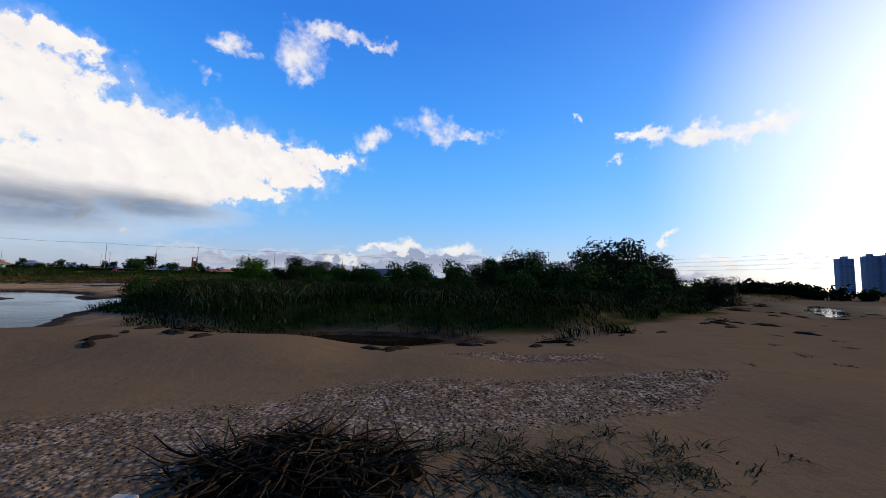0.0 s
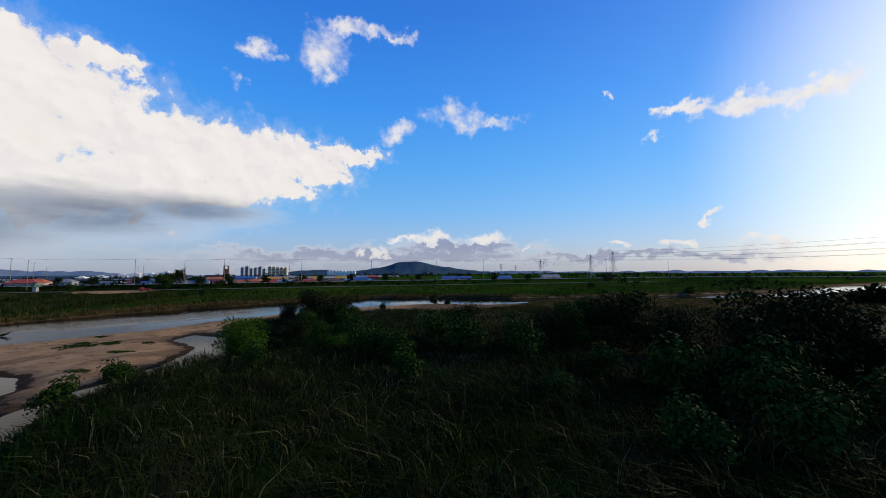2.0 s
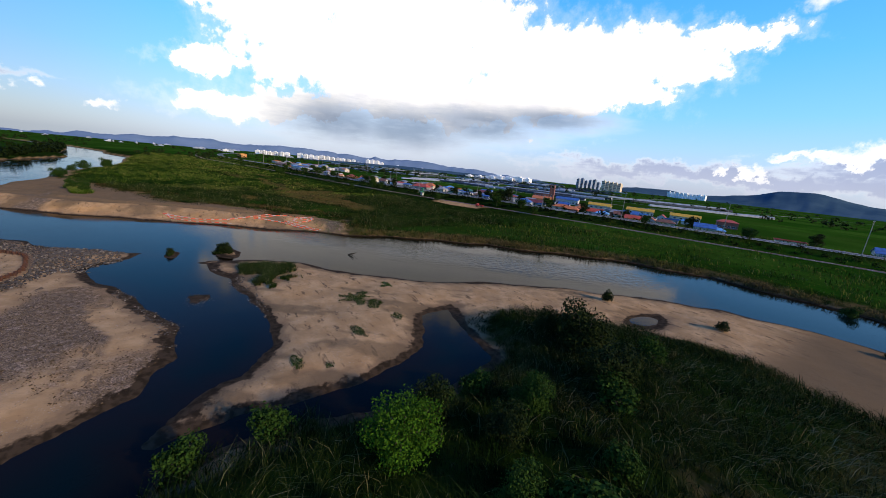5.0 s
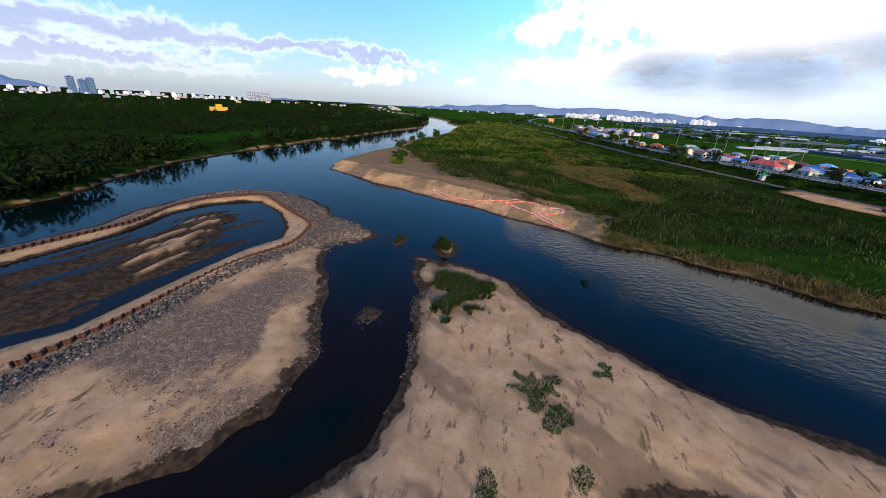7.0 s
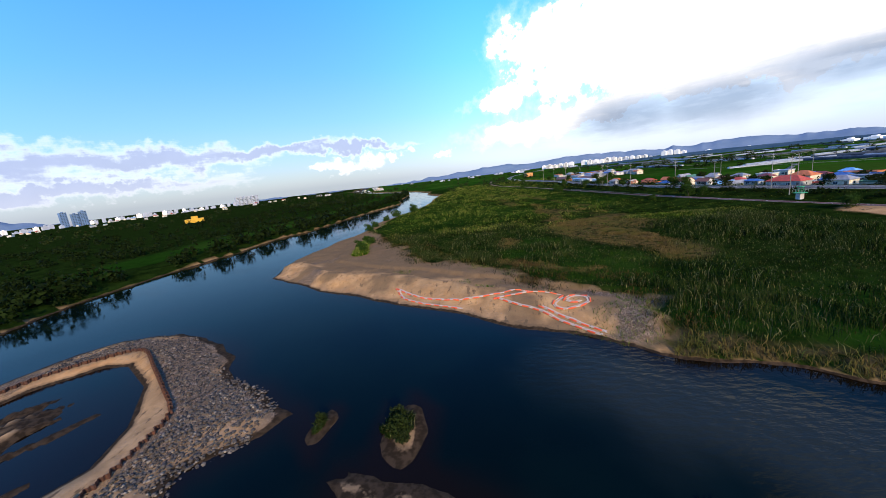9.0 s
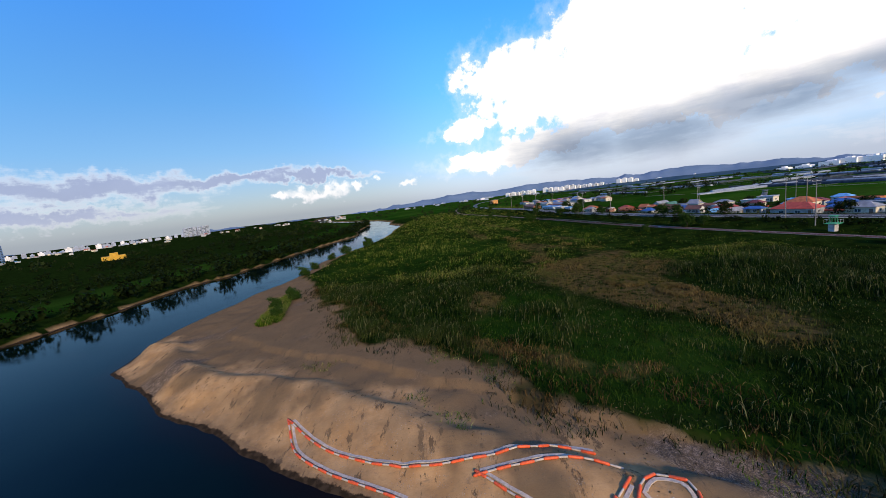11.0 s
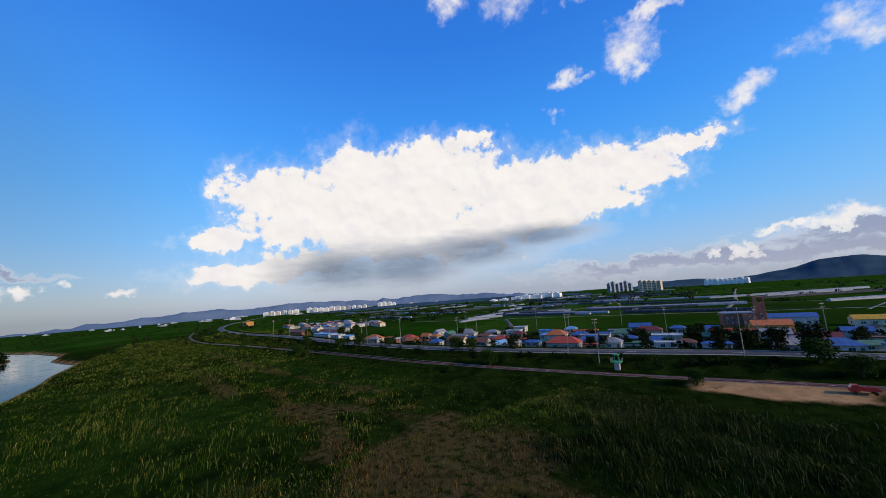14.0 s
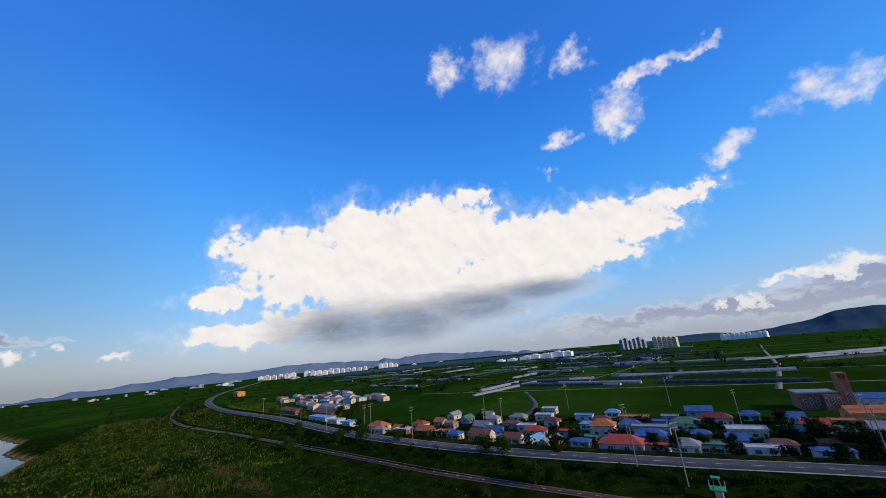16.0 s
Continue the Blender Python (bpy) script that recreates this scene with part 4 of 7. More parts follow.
plant(make_tree("tree", 6, 5.2, 5.4, 2000, 0.21, M_LEAF, 0.8, "dark leafy tree below the flood bank", "tree", 8), [(x, y, 0.68 * q) for x, y, q in levee])
yard = [(-190, 119, 0.8), (-196, 124, 0.7), (-171, 124, 0.8), (-205, 114, 0.75), (-158, 133, 0.8), (-153, 147, 0.9), (-139, 150, 1.1), (-134, 152, 1.2), (-130, 150, 1.1), (-127, 147, 1.1),
        (-137, 160, 0.9), (-155, 155, 0.8), (-168, 150, 0.7), (-124, 156, 1.0), (-118, 152, 1.0), (-214, 130, 0.9), (-207, 150, 0.7), (-183, 130, 0.7), (-145, 170, 0.8), (-112, 165, 0.9),
        (-150, 137, 0.8), (-141, 140, 0.7), (-156, 142, 0.7), (-167, 133, 0.7), (-121, 142, 1.1), (-129, 136, 0.7), (-115, 140, 1.2), (-199, 135, 0.6), (-186, 137, 0.6), (-177, 130, 0.7), (-220, 104, 0.7), (-243, 98, 0.8), (-169, 114, 0.9),
        (-95, 165, 1.0), (-80, 170, 1.0), (-60, 178, 1.1), (-104, 178, 0.9), (-240, 108, 0.8), (-262, 100, 0.9), (-30, 195, 1.0), (-151, 128, 0.75), (-143, 133, 0.8)]
plant(make_tree("tree", 8, 4.6, 4.6, 1300, 0.23, M_LEAF_OLIVE, 1.0, "dark garden tree between the village houses", "tree", 7), yard)


# woods of the far side: too many to count
def woods(name, seed, places, size, mat, label, leaves=46, leaf=0.32):
    rng = np.random.RandomState(seed)
    vs, fs, n = [], [], 0
    for x, y, s in places:
        z = ground_at(x, y)
        r = s * size * U
        v, f = leaf_cloud(rng, [(0, 0, r * 0.75, r, r, r * 0.8), (r * 0.5, r * 0.3, r * 0.5, r * 0.7, r * 0.7, r * 0.6)], leaves, r * leaf)
        vs.append(v + np.array([x * U, y * U, z - 0.1]))
        fs.append(f + n)
        n += len(v)
    return tagged(new(name, mesh_of(name, np.concatenate(vs), np.concatenate(fs), mat)), label, "woods", kind="stuff")


rng = np.random.RandomState(11)
spots = []
while len(spots) < 2600:
    x = -40 - 420 * rng.rand() ** 1.3
    y = -30 - 170 * rng.rand() ** 1.7
    spots.append((x, y, rng.uniform(0.5, 1.5)))
px, py = np.array([q[0] for q in spots]), np.array([q[1] for q in spots])
inland = poly_distance(px, py, FARSIDE)
keep = (inland > 1.0) & ((inland < 11) | (px > -118) & (inland < 30) | ((inland > 34) & (fractal(px, py, 26, 2) > 0.5)) | (rng.rand(len(px)) < 0.10))
spots = [(q[0], q[1], q[2] * (1.25 if d < 9 else 0.8)) for q, ok, d in zip(spots, keep, inland) if ok]
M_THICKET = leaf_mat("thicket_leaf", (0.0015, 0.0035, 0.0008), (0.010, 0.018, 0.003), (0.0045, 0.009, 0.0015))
close = [q for q in spots if q[0] > -190]
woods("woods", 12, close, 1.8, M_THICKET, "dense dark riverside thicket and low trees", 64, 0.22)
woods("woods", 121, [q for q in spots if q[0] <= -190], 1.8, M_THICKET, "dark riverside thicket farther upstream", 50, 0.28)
spots = []
for i in range(1500):
    a, d = radians(rng.uniform(-75, 175)), rng.uniform(300, 1100)
    spots.append((-60 - math.sin(a) * d, 60 + math.cos(a) * d, rng.uniform(0.6, 1.6)))
px, py = np.array([q[0] for q in spots]), np.array([q[1] for q in spots])
h, zz = terrain(px, py)
dens = fractal(px, py, 160, 2)
spots = [q for q, ok in zip(spots, (zz["sd"] > 4) & (dens > 0.50) & (zz["road"] > 12)) if ok]
for i in range(900):
    a, d = radians(rng.uniform(58, 128)), rng.uniform(330, 1500)
    x, y = -60 - math.sin(a) * d, 60 + math.cos(a) * d
    if math.sin(x * 0.011 + y * 0.023) + math.sin(y * 0.031) > 0.75:
        spots.append((x, y, rng.uniform(0.5, 1.5)))
px, py = np.array([q[0] for q in spots]), np.array([q[1] for q in spots])
h, zz = terrain(px, py)
spots = [q for q, ok in zip(spots, (zz["sd"] > 4) & (zz["road"] > 12)) if ok]
woods("tree_belt", 13, spots, 2.4, M_LEAF_OLIVE, "distant belts of trees between fields", 26)
spots = [(60 + rng.rand() * 380, 100 + rng.rand() * 330, rng.uniform(0.4, 1.2)) for i in range(330)]
px, py = np.array([q[0] for q in spots]), np.array([q[1] for q in spots])
h, zz = terrain(px, py)
spots = [q for q, ok in zip(spots, (zz["sd"] > 2) & (zz["road"] > 8) & (fractal(px, py, 40, 2) > 0.5)) if ok]
woods("scrub", 14, spots, 1.8, M_LEAF_OLIVE, "dark scrub on the downstream flats", 40)

spots = [(70 + 40 * q + rng.uniform(-5, 5), 90 - 42 * q + rng.uniform(-4, 4), rng.uniform(0.5, 1.1)) for q in rng.rand(110)]
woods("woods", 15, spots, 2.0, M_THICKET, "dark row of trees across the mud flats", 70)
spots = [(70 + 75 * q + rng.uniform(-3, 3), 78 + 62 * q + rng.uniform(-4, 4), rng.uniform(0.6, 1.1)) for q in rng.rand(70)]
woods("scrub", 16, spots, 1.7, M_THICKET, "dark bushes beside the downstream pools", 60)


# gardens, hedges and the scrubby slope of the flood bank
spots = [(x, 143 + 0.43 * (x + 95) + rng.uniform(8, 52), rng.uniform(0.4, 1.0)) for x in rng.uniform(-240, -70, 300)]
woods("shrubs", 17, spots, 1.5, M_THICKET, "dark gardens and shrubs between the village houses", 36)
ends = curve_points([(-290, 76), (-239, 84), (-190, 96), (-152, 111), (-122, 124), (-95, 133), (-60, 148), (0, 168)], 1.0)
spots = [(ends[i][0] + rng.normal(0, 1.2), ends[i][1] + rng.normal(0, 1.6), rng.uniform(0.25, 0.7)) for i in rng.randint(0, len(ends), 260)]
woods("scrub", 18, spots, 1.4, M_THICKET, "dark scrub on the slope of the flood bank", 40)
spots = []
for ax, ay, bx, by in ((-420, 262, -120, 332), (-520, 334, -100, 434), (-640, 436, -60, 566), (-760, 566, -20, 726), (-300, 195, -410, 700), (-900, 420, -500, 300), (-480, 200, -330, 190), (-700, 240, -420, 230), (-300, 640, 60, 700)):
    for q in rng.rand(60):
        if math.sin(q * 23 + ax) > -0.1:
            spots.append((ax + (bx - ax) * q + rng.normal(0, 2), ay + (by - ay) * q + rng.normal(0, 2.5), rng.uniform(0.3, 1.0)))
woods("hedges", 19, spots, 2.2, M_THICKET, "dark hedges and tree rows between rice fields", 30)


# ---- reeds and grass ----
def blade_mat(name, a, b, tips, dead, amount, shine=0.07):
    """Blades from dark to light one by one, in broad patches; a few pale dry ones are coloured brighter as highlights.
    """
    k = Mat(name, 0.85, 0.0, 0.02)
    one = k.island()
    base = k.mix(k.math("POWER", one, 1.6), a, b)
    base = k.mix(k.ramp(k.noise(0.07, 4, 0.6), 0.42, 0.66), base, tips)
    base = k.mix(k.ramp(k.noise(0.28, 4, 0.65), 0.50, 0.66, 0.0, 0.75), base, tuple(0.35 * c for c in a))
    k.color(k.mix(k.math("MULTIPLY", k.ramp(k.math("ADD", k.noise(0.07, 4, 0.6), k.math("MULTIPLY", one, 0.22)), 0.56, 0.74), amount), base, dead))
    bright = k.ramp(k.math("ADD", one, k.math("MULTIPLY", k.math("SUBTRACT", k.noise(0.15, 3), 0.5), 0.25)), 1.0 - shine, 1.0 - shine + 0.03)
    k.color(k.mix(bright, k.b.inputs["Base Color"].links[0].from_socket, tuple(min(0.3, 1.9 * c) for c in dead)))
    return k.m


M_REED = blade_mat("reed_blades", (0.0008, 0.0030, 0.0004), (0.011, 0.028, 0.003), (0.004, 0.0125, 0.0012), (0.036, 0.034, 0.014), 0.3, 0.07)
M_MEADOW = blade_mat("meadow_blades", (0.009, 0.025, 0.0014), (0.092, 0.142, 0.013), (0.060, 0.104, 0.007), (0.140, 0.115, 0.036), 0.4, 0.08)
# reed bed and lawn: dark green, darkened further to imitate light falloff nearby
M_BED_DIMMED = blade_mat("dimmed_reed_bed_blades", (0.0012, 0.0052, 0.0007), (0.020, 0.040, 0.005), (0.009, 0.022, 0.002), (0.056, 0.054, 0.022), 0.25, 0.09)
M_LAWN = blade_mat("lawn_blades", (0.003, 0.012, 0.001), (0.026, 0.058, 0.005), (0.014, 0.038, 0.003), (0.050, 0.044, 0.016), 0.25, 0.03)
M_FAR = blade_mat("far_blades", (0.006, 0.018, 0.001), (0.062, 0.096, 0.009), (0.038, 0.070, 0.005), (0.095, 0.072, 0.022), 0.4, 0.04)
M_STRAW = blade_mat("straw_blades", (0.040, 0.028, 0.008), (0.150, 0.100, 0.036), (0.085, 0.060, 0.020), (0.034, 0.054, 0.008), 0.5, 0.03)
M_RUST_GRASS = blade_mat("rusty_blades", (0.022, 0.014, 0.005), (0.090, 0.052, 0.018), (0.050, 0.036, 0.012), (0.030, 0.040, 0.008), 0.5, 0.05)


def blades(name, seed, x, y, height, width, mat, label, lean=0.35, wind=(-0.55, 0.25)):
    """Bent blades at places x, y, all in one mesh: a stem and a drooping tip each."""
    rng = np.random.RandomState(seed)
    n = len(x)
    z = terrain(x, y)[0] - 0.05
    h = height * rng.uniform(0.5, 1.2, n)
    w = width * rng.uniform(0.6, 1.3, n)
    a = rng.uniform(0, 2 * math.pi, n)
    side = np.stack([np.cos(a), np.sin(a), np.zeros(n)], 1) * (w / 2)[:, None]
    tilt = np.stack([rng.normal(wind[0], 0.7, n), rng.normal(wind[1], 0.7, n)], 1) * (lean * h)[:, None]
    p0 = np.stack([x, y, z], 1)
    p1 = p0 + np.stack([tilt[:, 0] * 0.4, tilt[:, 1] * 0.4, h * 0.66], 1)
    p2 = p0 + np.stack([tilt[:, 0] * 1.5, tilt[:, 1] * 1.5, h * rng.uniform(0.7, 1.0, n)], 1)
    v = np.stack([p0 - side * 0.6, p0 + side * 0.6, p1 + side, p1 - side, p2], 1).reshape(-1, 3)
    i = np.arange(n)[:, None] * 5
    f = np.concatenate([i + np.array([0, 1, 2]), i + np.array([0, 2, 3]), i + np.array([3, 2, 4])])
    return tagged(new(name, mesh_of(name, v * U, f, mat)), label, "grass", kind="stuff")


def sow(seed, n, x0, x1, y0, y1, clump=5, radius=0.25):
    rng = np.random.RandomState(seed)
    cx, cy = np.repeat(rng.uniform(x0, x1, n), clump), np.repeat(rng.uniform(y0, y1, n), clump)
    return cx + rng.normal(0, radius, n * clump), cy + rng.normal(0, radius, n * clump)


x, y = sow(21, 40000, -34, 34, 13, 74, 5, 0.22)
h, zz = terrain(x, y)
tx = fractal(x, y, 9, 3)
bare = smooth(y - 50 + 0.25 * np.abs(x - 14) + (fractal(x, y, 9) - 0.5) * 14, 0, 6) * smooth(x, -10, -4)
patchy = smooth(fractal(x + 60, y, 4, 3), 0.36, 0.52)
ok = (zz["thick"] + (fractal(x, y, 3, 3) - 0.5) * 5 > -0.4) & (zz["sd"] > 0.3) & (tx > 0.12) & (np.random.RandomState(5).rand(len(x)) > np.maximum(bare * 0.75, 0.5 * (1 - patchy) * smooth(zz["thick"], 3, 7)))
for ex, ey, ra, rb in BARE:
    ok &= np.hypot((x - ex) / ra, (y - ey) / rb) + (fractal(x, y, 1.2, 2) - 0.5) * 0.9 > 0.8
stand = (0.35 + 0.95 * tx) * (0.62 + 0.38 * smooth(zz["thick"], 0.2, 4.0)) * (0.65 + 0.5 * patchy)
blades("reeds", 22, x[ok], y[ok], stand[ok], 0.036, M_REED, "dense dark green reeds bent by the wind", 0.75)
M_PALE_REED = blade_mat("pale_reed_blades", (0.020, 0.030, 0.008), (0.080, 0.092, 0.034), (0.048, 0.062, 0.020), (0.085, 0.070, 0.034), 0.4, 0.15)
x, y = sow(211, 5200, -30, 22, 17, 66, 4, 0.35)
h, zz = terrain(x, y)
ok = (zz["thick"] > 1.2) & (zz["sd"] > 0.6) & (fractal(x + 25, y + 11, 6, 3) + 0.25 * (np.random.RandomState(212).rand(len(x)) - 0.5) > 0.50)
blades("windblown_reeds", 213, x[ok], y[ok], 0.85, 0.024, M_PALE_REED, "pale reeds laid over by the wind", 0.85, (0.75, 0.75))
x, y = sow(23, 9000, -20, 140, 20, 130, 6, 0.5)
h, zz = terrain(x, y)
ok = (zz["thick"] > 0) & (zz["sd"] > 0.5)
flat_dry = smooth(fractal(x, y, 8, 3), 0.42, 0.55) * smooth(y, 46, 54) > 0.5
blades("dry_grass", 241, x[ok & flat_dry], y[ok & flat_dry], 0.32, 0.06, M_RUST_GRASS, "brown dry grass over the island flats", 0.7)
ok = ok & ~flat_dry
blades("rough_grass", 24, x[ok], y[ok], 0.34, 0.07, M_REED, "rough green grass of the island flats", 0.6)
x, y = sow(25, 19000, -235, -20, -4, 122, 5, 0.4)
x2, y2 = sow(125, 29000, -140, -74, 10, 100, 5, 0.3)
x, y = np.concatenate([x, x2]), np.concatenate([y, y2])
h, zz = terrain(x, y)
dryness, low = dry_patches(x, y), lawn_at(x, y)
luck = np.random.RandomState(3).rand(len(x))
ok = zz["on_v"] & (zz["sd"] > 1.2) & (zz["sandv"] + (fractal(x, y, 4, 2) - 0.5) * 5 < -0.5) & (zz["path"] > 2.6) & (zz["road"] > 5) & (np.hypot((x + 115) / 10, (y - 114 - 0.35 * (x + 115)) / 4.5) > 1.0)
green = ok & (dryness * (0.5 + 0.5 * smooth(fractal(x + 3, y, 4, 3), 0.35, 0.6)) + 0.5 * luck < 0.8)
clumps = smooth(fractal(x, y, 10, 4), 0.36, 0.60)
thicker = smooth(fractal(x + 33, y, 3.0, 3), 0.40, 0.55)
tall = (0.30 + 0.95 * smooth(zz["path"], 7, 22) * clumps) * (0.55 + 0.45 * thicker)
low = low * smooth(fractal(x + 51, y + 27, 5, 4), 0.60, 0.46)
short = green & (low > 0.5)
blades("lawn_grass", 261, x[short], y[short], 0.24 + 0.2 * thicker[short], 0.05, M_LAWN, "low green grass in the meadow", 0.7)
# nearness mask: the closer meadow gets the dimmed blades
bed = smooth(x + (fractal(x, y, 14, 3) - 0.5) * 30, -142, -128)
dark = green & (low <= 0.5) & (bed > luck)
blades("reed_bed", 262, x[dark], y[dark], tall[dark] * 1.15, 0.052, M_BED_DIMMED, "tall dark green reed bed, dimmed further in colour, on the river flat", 0.4)
light = green & (low <= 0.5) & ~dark
blades("meadow_grass", 26, x[light], y[light], tall[light] * 0.95, 0.042, M_MEADOW, "tall green meadow grass and reeds on the river flat", 0.4)
straw = ok & ~green
blades("dry_grass", 27, x[straw], y[straw], 0.55 * (0.6 + 0.4 * thicker[straw]), 0.042, M_STRAW, "dry straw-coloured reeds in the meadow", 0.4)
x, y = sow(126, 8000, -140, -74, 8, 66, 5, 0.3)
h, zz = terrain(x, y)
ok = zz["on_v"] & (zz["sandv"] > -5) & (zz["sandv"] < 1.5) & (fractal(x, y, 4, 4) > 0.48) & (zz["sd"] > 1.5)
blades("dry_grass", 127, x[ok], y[ok], 0.6, 0.06, M_RUST_GRASS, "rust-brown dry weeds where meadow meets sand", 0.6)
x, y = sow(128, 7000, -140, -74, 8, 66, 5, 0.25)
h, zz = terrain(x, y)
ok = zz["on_v"] & (zz["sandv"] > -2.5) & (zz["sandv"] < 3.0) & (fractal(x + 20, y, 4, 3) > 0.5) & (zz["sd"] > 2.0)
blades("shore_weeds", 129, x[ok], y[ok], 0.45, 0.05, M_REED, "dark green weeds along the edge of the sand", 0.7)
x, y = sow(28, 9000, -460, -225, 0, 100, 4, 0.8)
h, zz = terrain(x, y)
ok = zz["on_v"] & (zz["sd"] > 1.5) & (zz["path"] > 3) & (zz["road"] > 6)
blades("far_grass", 29, x[ok], y[ok], 0.55, 0.12, M_MEADOW, "distant green meadow upstream", 0.4)
x, y = sow(30, 12000, -75, 140, 80, 200, 4, 0.6)
h, zz = terrain(x, y)
ok = zz["on_v"] & (zz["sd"] > 2.0) & (zz["path"] > 2.6) & (zz["road"] > 5)
blades("bank_grass", 31, x[ok], y[ok], 0.55 * (0.5 + smooth(fractal(x[ok], y[ok], 6, 3), 0.35, 0.6)), 0.12, M_FAR, "green grass on the opposite bank", 0.4)
x, y = sow(33, 6000, -200, 60, -10, 122, 5, 0.3)
h, zz = terrain(x, y)
edge = np.array(curve_points(VILLAGE[8:22], 0.05))
j = np.random.RandomState(331).randint(0, len(edge), 16000)
x, y = np.concatenate([x, edge[j, 0] + np.random.RandomState(332).normal(0, 0.9, 16000)]), np.concatenate([y, edge[j, 1] + np.random.RandomState(333).normal(0, 0.9, 16000)])
h, zz = terrain(x, y)
ok = zz["on_v"] & (zz["sd"] > 0.15) & (zz["sd"] < 2.6) & (zz["sandv"] < -1)
blades("shore_grass", 34, x[ok], y[ok], 0.8, 0.06, M_STRAW, "brown dry grass hanging over the shore", 0.7)
TIP = [(-59.2, 33.4), (-57.5, 37), (-55.5, 41), (-53.5, 41.8), (-51, 40.3), (-49, 40.4), (-46, 39.4), (-46.8, 37.5), (-50, 34.8), (-52.5, 35.8), (-54.5, 34.4)]
x, y = sow(35, 26000, -67, -42, 26, 44, 5, 0.2)
h, zz = terrain(x, y)
lush = poly_distance(x, y, TIP) + (fractal(x, y, 2.6, 3) - 0.5) * 4.2 - 1.2 * smooth(fractal(x + 8, y, 1.6, 2), 0.55, 0.75) * (x > -54)
islet = np.minimum(np.hypot((x + 64.8) / 2.1, (y - 34.0) / 1.2), np.hypot((x + 65.3) / 1.3, (y - 28.0) / 0.6)) + (fractal(x, y, 1.2, 2) - 0.5) * 0.9
ok = ((lush > 0.9) | (islet < 0.85)) & (h > -0.05)
blades("tip_grass", 36, x[ok], y[ok], 0.35 + 0.40 * smooth(lush[ok], 0, 2.0), 0.042, M_BED_DIMMED, "dense green grass at the tip of the sand bar", 0.6)
x, y = sow(37, 30000, -46, -28, 33, 55, 5, 0.16)
h, zz = terrain(x, y)
tuft = np.full(len(x), 9.0)
for ex, ey, ra, rb in ((-42.4, 44.3, 2.4, 1.7), (-40.3, 44.2, 1.2, 1.0), (-39.8, 45.6, 1.4, 1.0), (-34.2, 41.8, 1.5, 0.7), (-30.6, 38.2, 1.2, 0.5), (-45.5, 49.5, 2.2, 0.9), (-36.5, 46.5, 1.2, 0.6), (-31.5, 36.2, 1.4, 0.5)):
    tuft = np.minimum(tuft, np.hypot((x - ex) / ra, (y - ey) / rb) + (fractal(x, y, 1.1, 3) - 0.5) * 2.6)
ok = (tuft < 0.42) & (h > 0.03)
blades("sandbar_grass", 38, x[ok], y[ok], 0.15, 0.034, M_LAWN, "scattered dark green grass patches on the sand bar", 0.7)

# ---- village ----
def paint(name, c, rough=0.75, scale=0.9, spread=0.35, metal=0.0):
    return worn(name, c, rough, metal, spread, scale)


M_WALL = {"cream": paint("wall_cream", (0.55, 0.48, 0.36)), "white": paint("wall_white", (0.50, 0.48, 0.44)), "brick": paint("wall_brick", (0.24, 0.085, 0.05)),
          "grey": paint("wall_grey", (0.30, 0.30, 0.29)), "orange": paint("wall_orange", (0.52, 0.24, 0.07)), "brown": paint("wall_brown", (0.16, 0.09, 0.06))}
M_ROOF = {"red": paint("roof_red", (0.36, 0.055, 0.03)), "orange": paint("roof_orange", (0.42, 0.12, 0.035)), "blue": paint("roof_blue", (0.03, 0.10, 0.28)),
          "green": paint("roof_green", (0.06, 0.16, 0.10)), "brown": paint("roof_brown", (0.15, 0.06, 0.035)), "grey": paint("roof_grey", (0.22, 0.22, 0.23)),
          "yellow": paint("roof_yellow", (0.48, 0.27, 0.02)), "white": paint("roof_white", (0.42, 0.42, 0.42)), "maroon": paint("roof_maroon", (0.14, 0.03, 0.03)),
          "sky": paint("roof_light_blue", (0.12, 0.30, 0.52))}
k = Mat("window_glass", 0.08, 0.0, 0.5)
M_GLASS = k.color((0.03, 0.045, 0.055)).m
M_FRAME = paint("window_frame", (0.6, 0.6, 0.58))
M_DOOR = paint("door_paint", (0.12, 0.08, 0.06))
M_METAL = worn("galvanised_steel", (0.42, 0.43, 0.44), 0.5, 0.7, 0.25, 3)
M_POLE = worn("pole_concrete", (0.19, 0.18, 0.165), 0.85, 0.0, 0.25, 2)
M_WIRE = worn("wire", (0.05, 0.05, 0.05), 0.6, 0.3)
ROOF_SAY = {"sky": "light blue", "maroon": "dark maroon"}


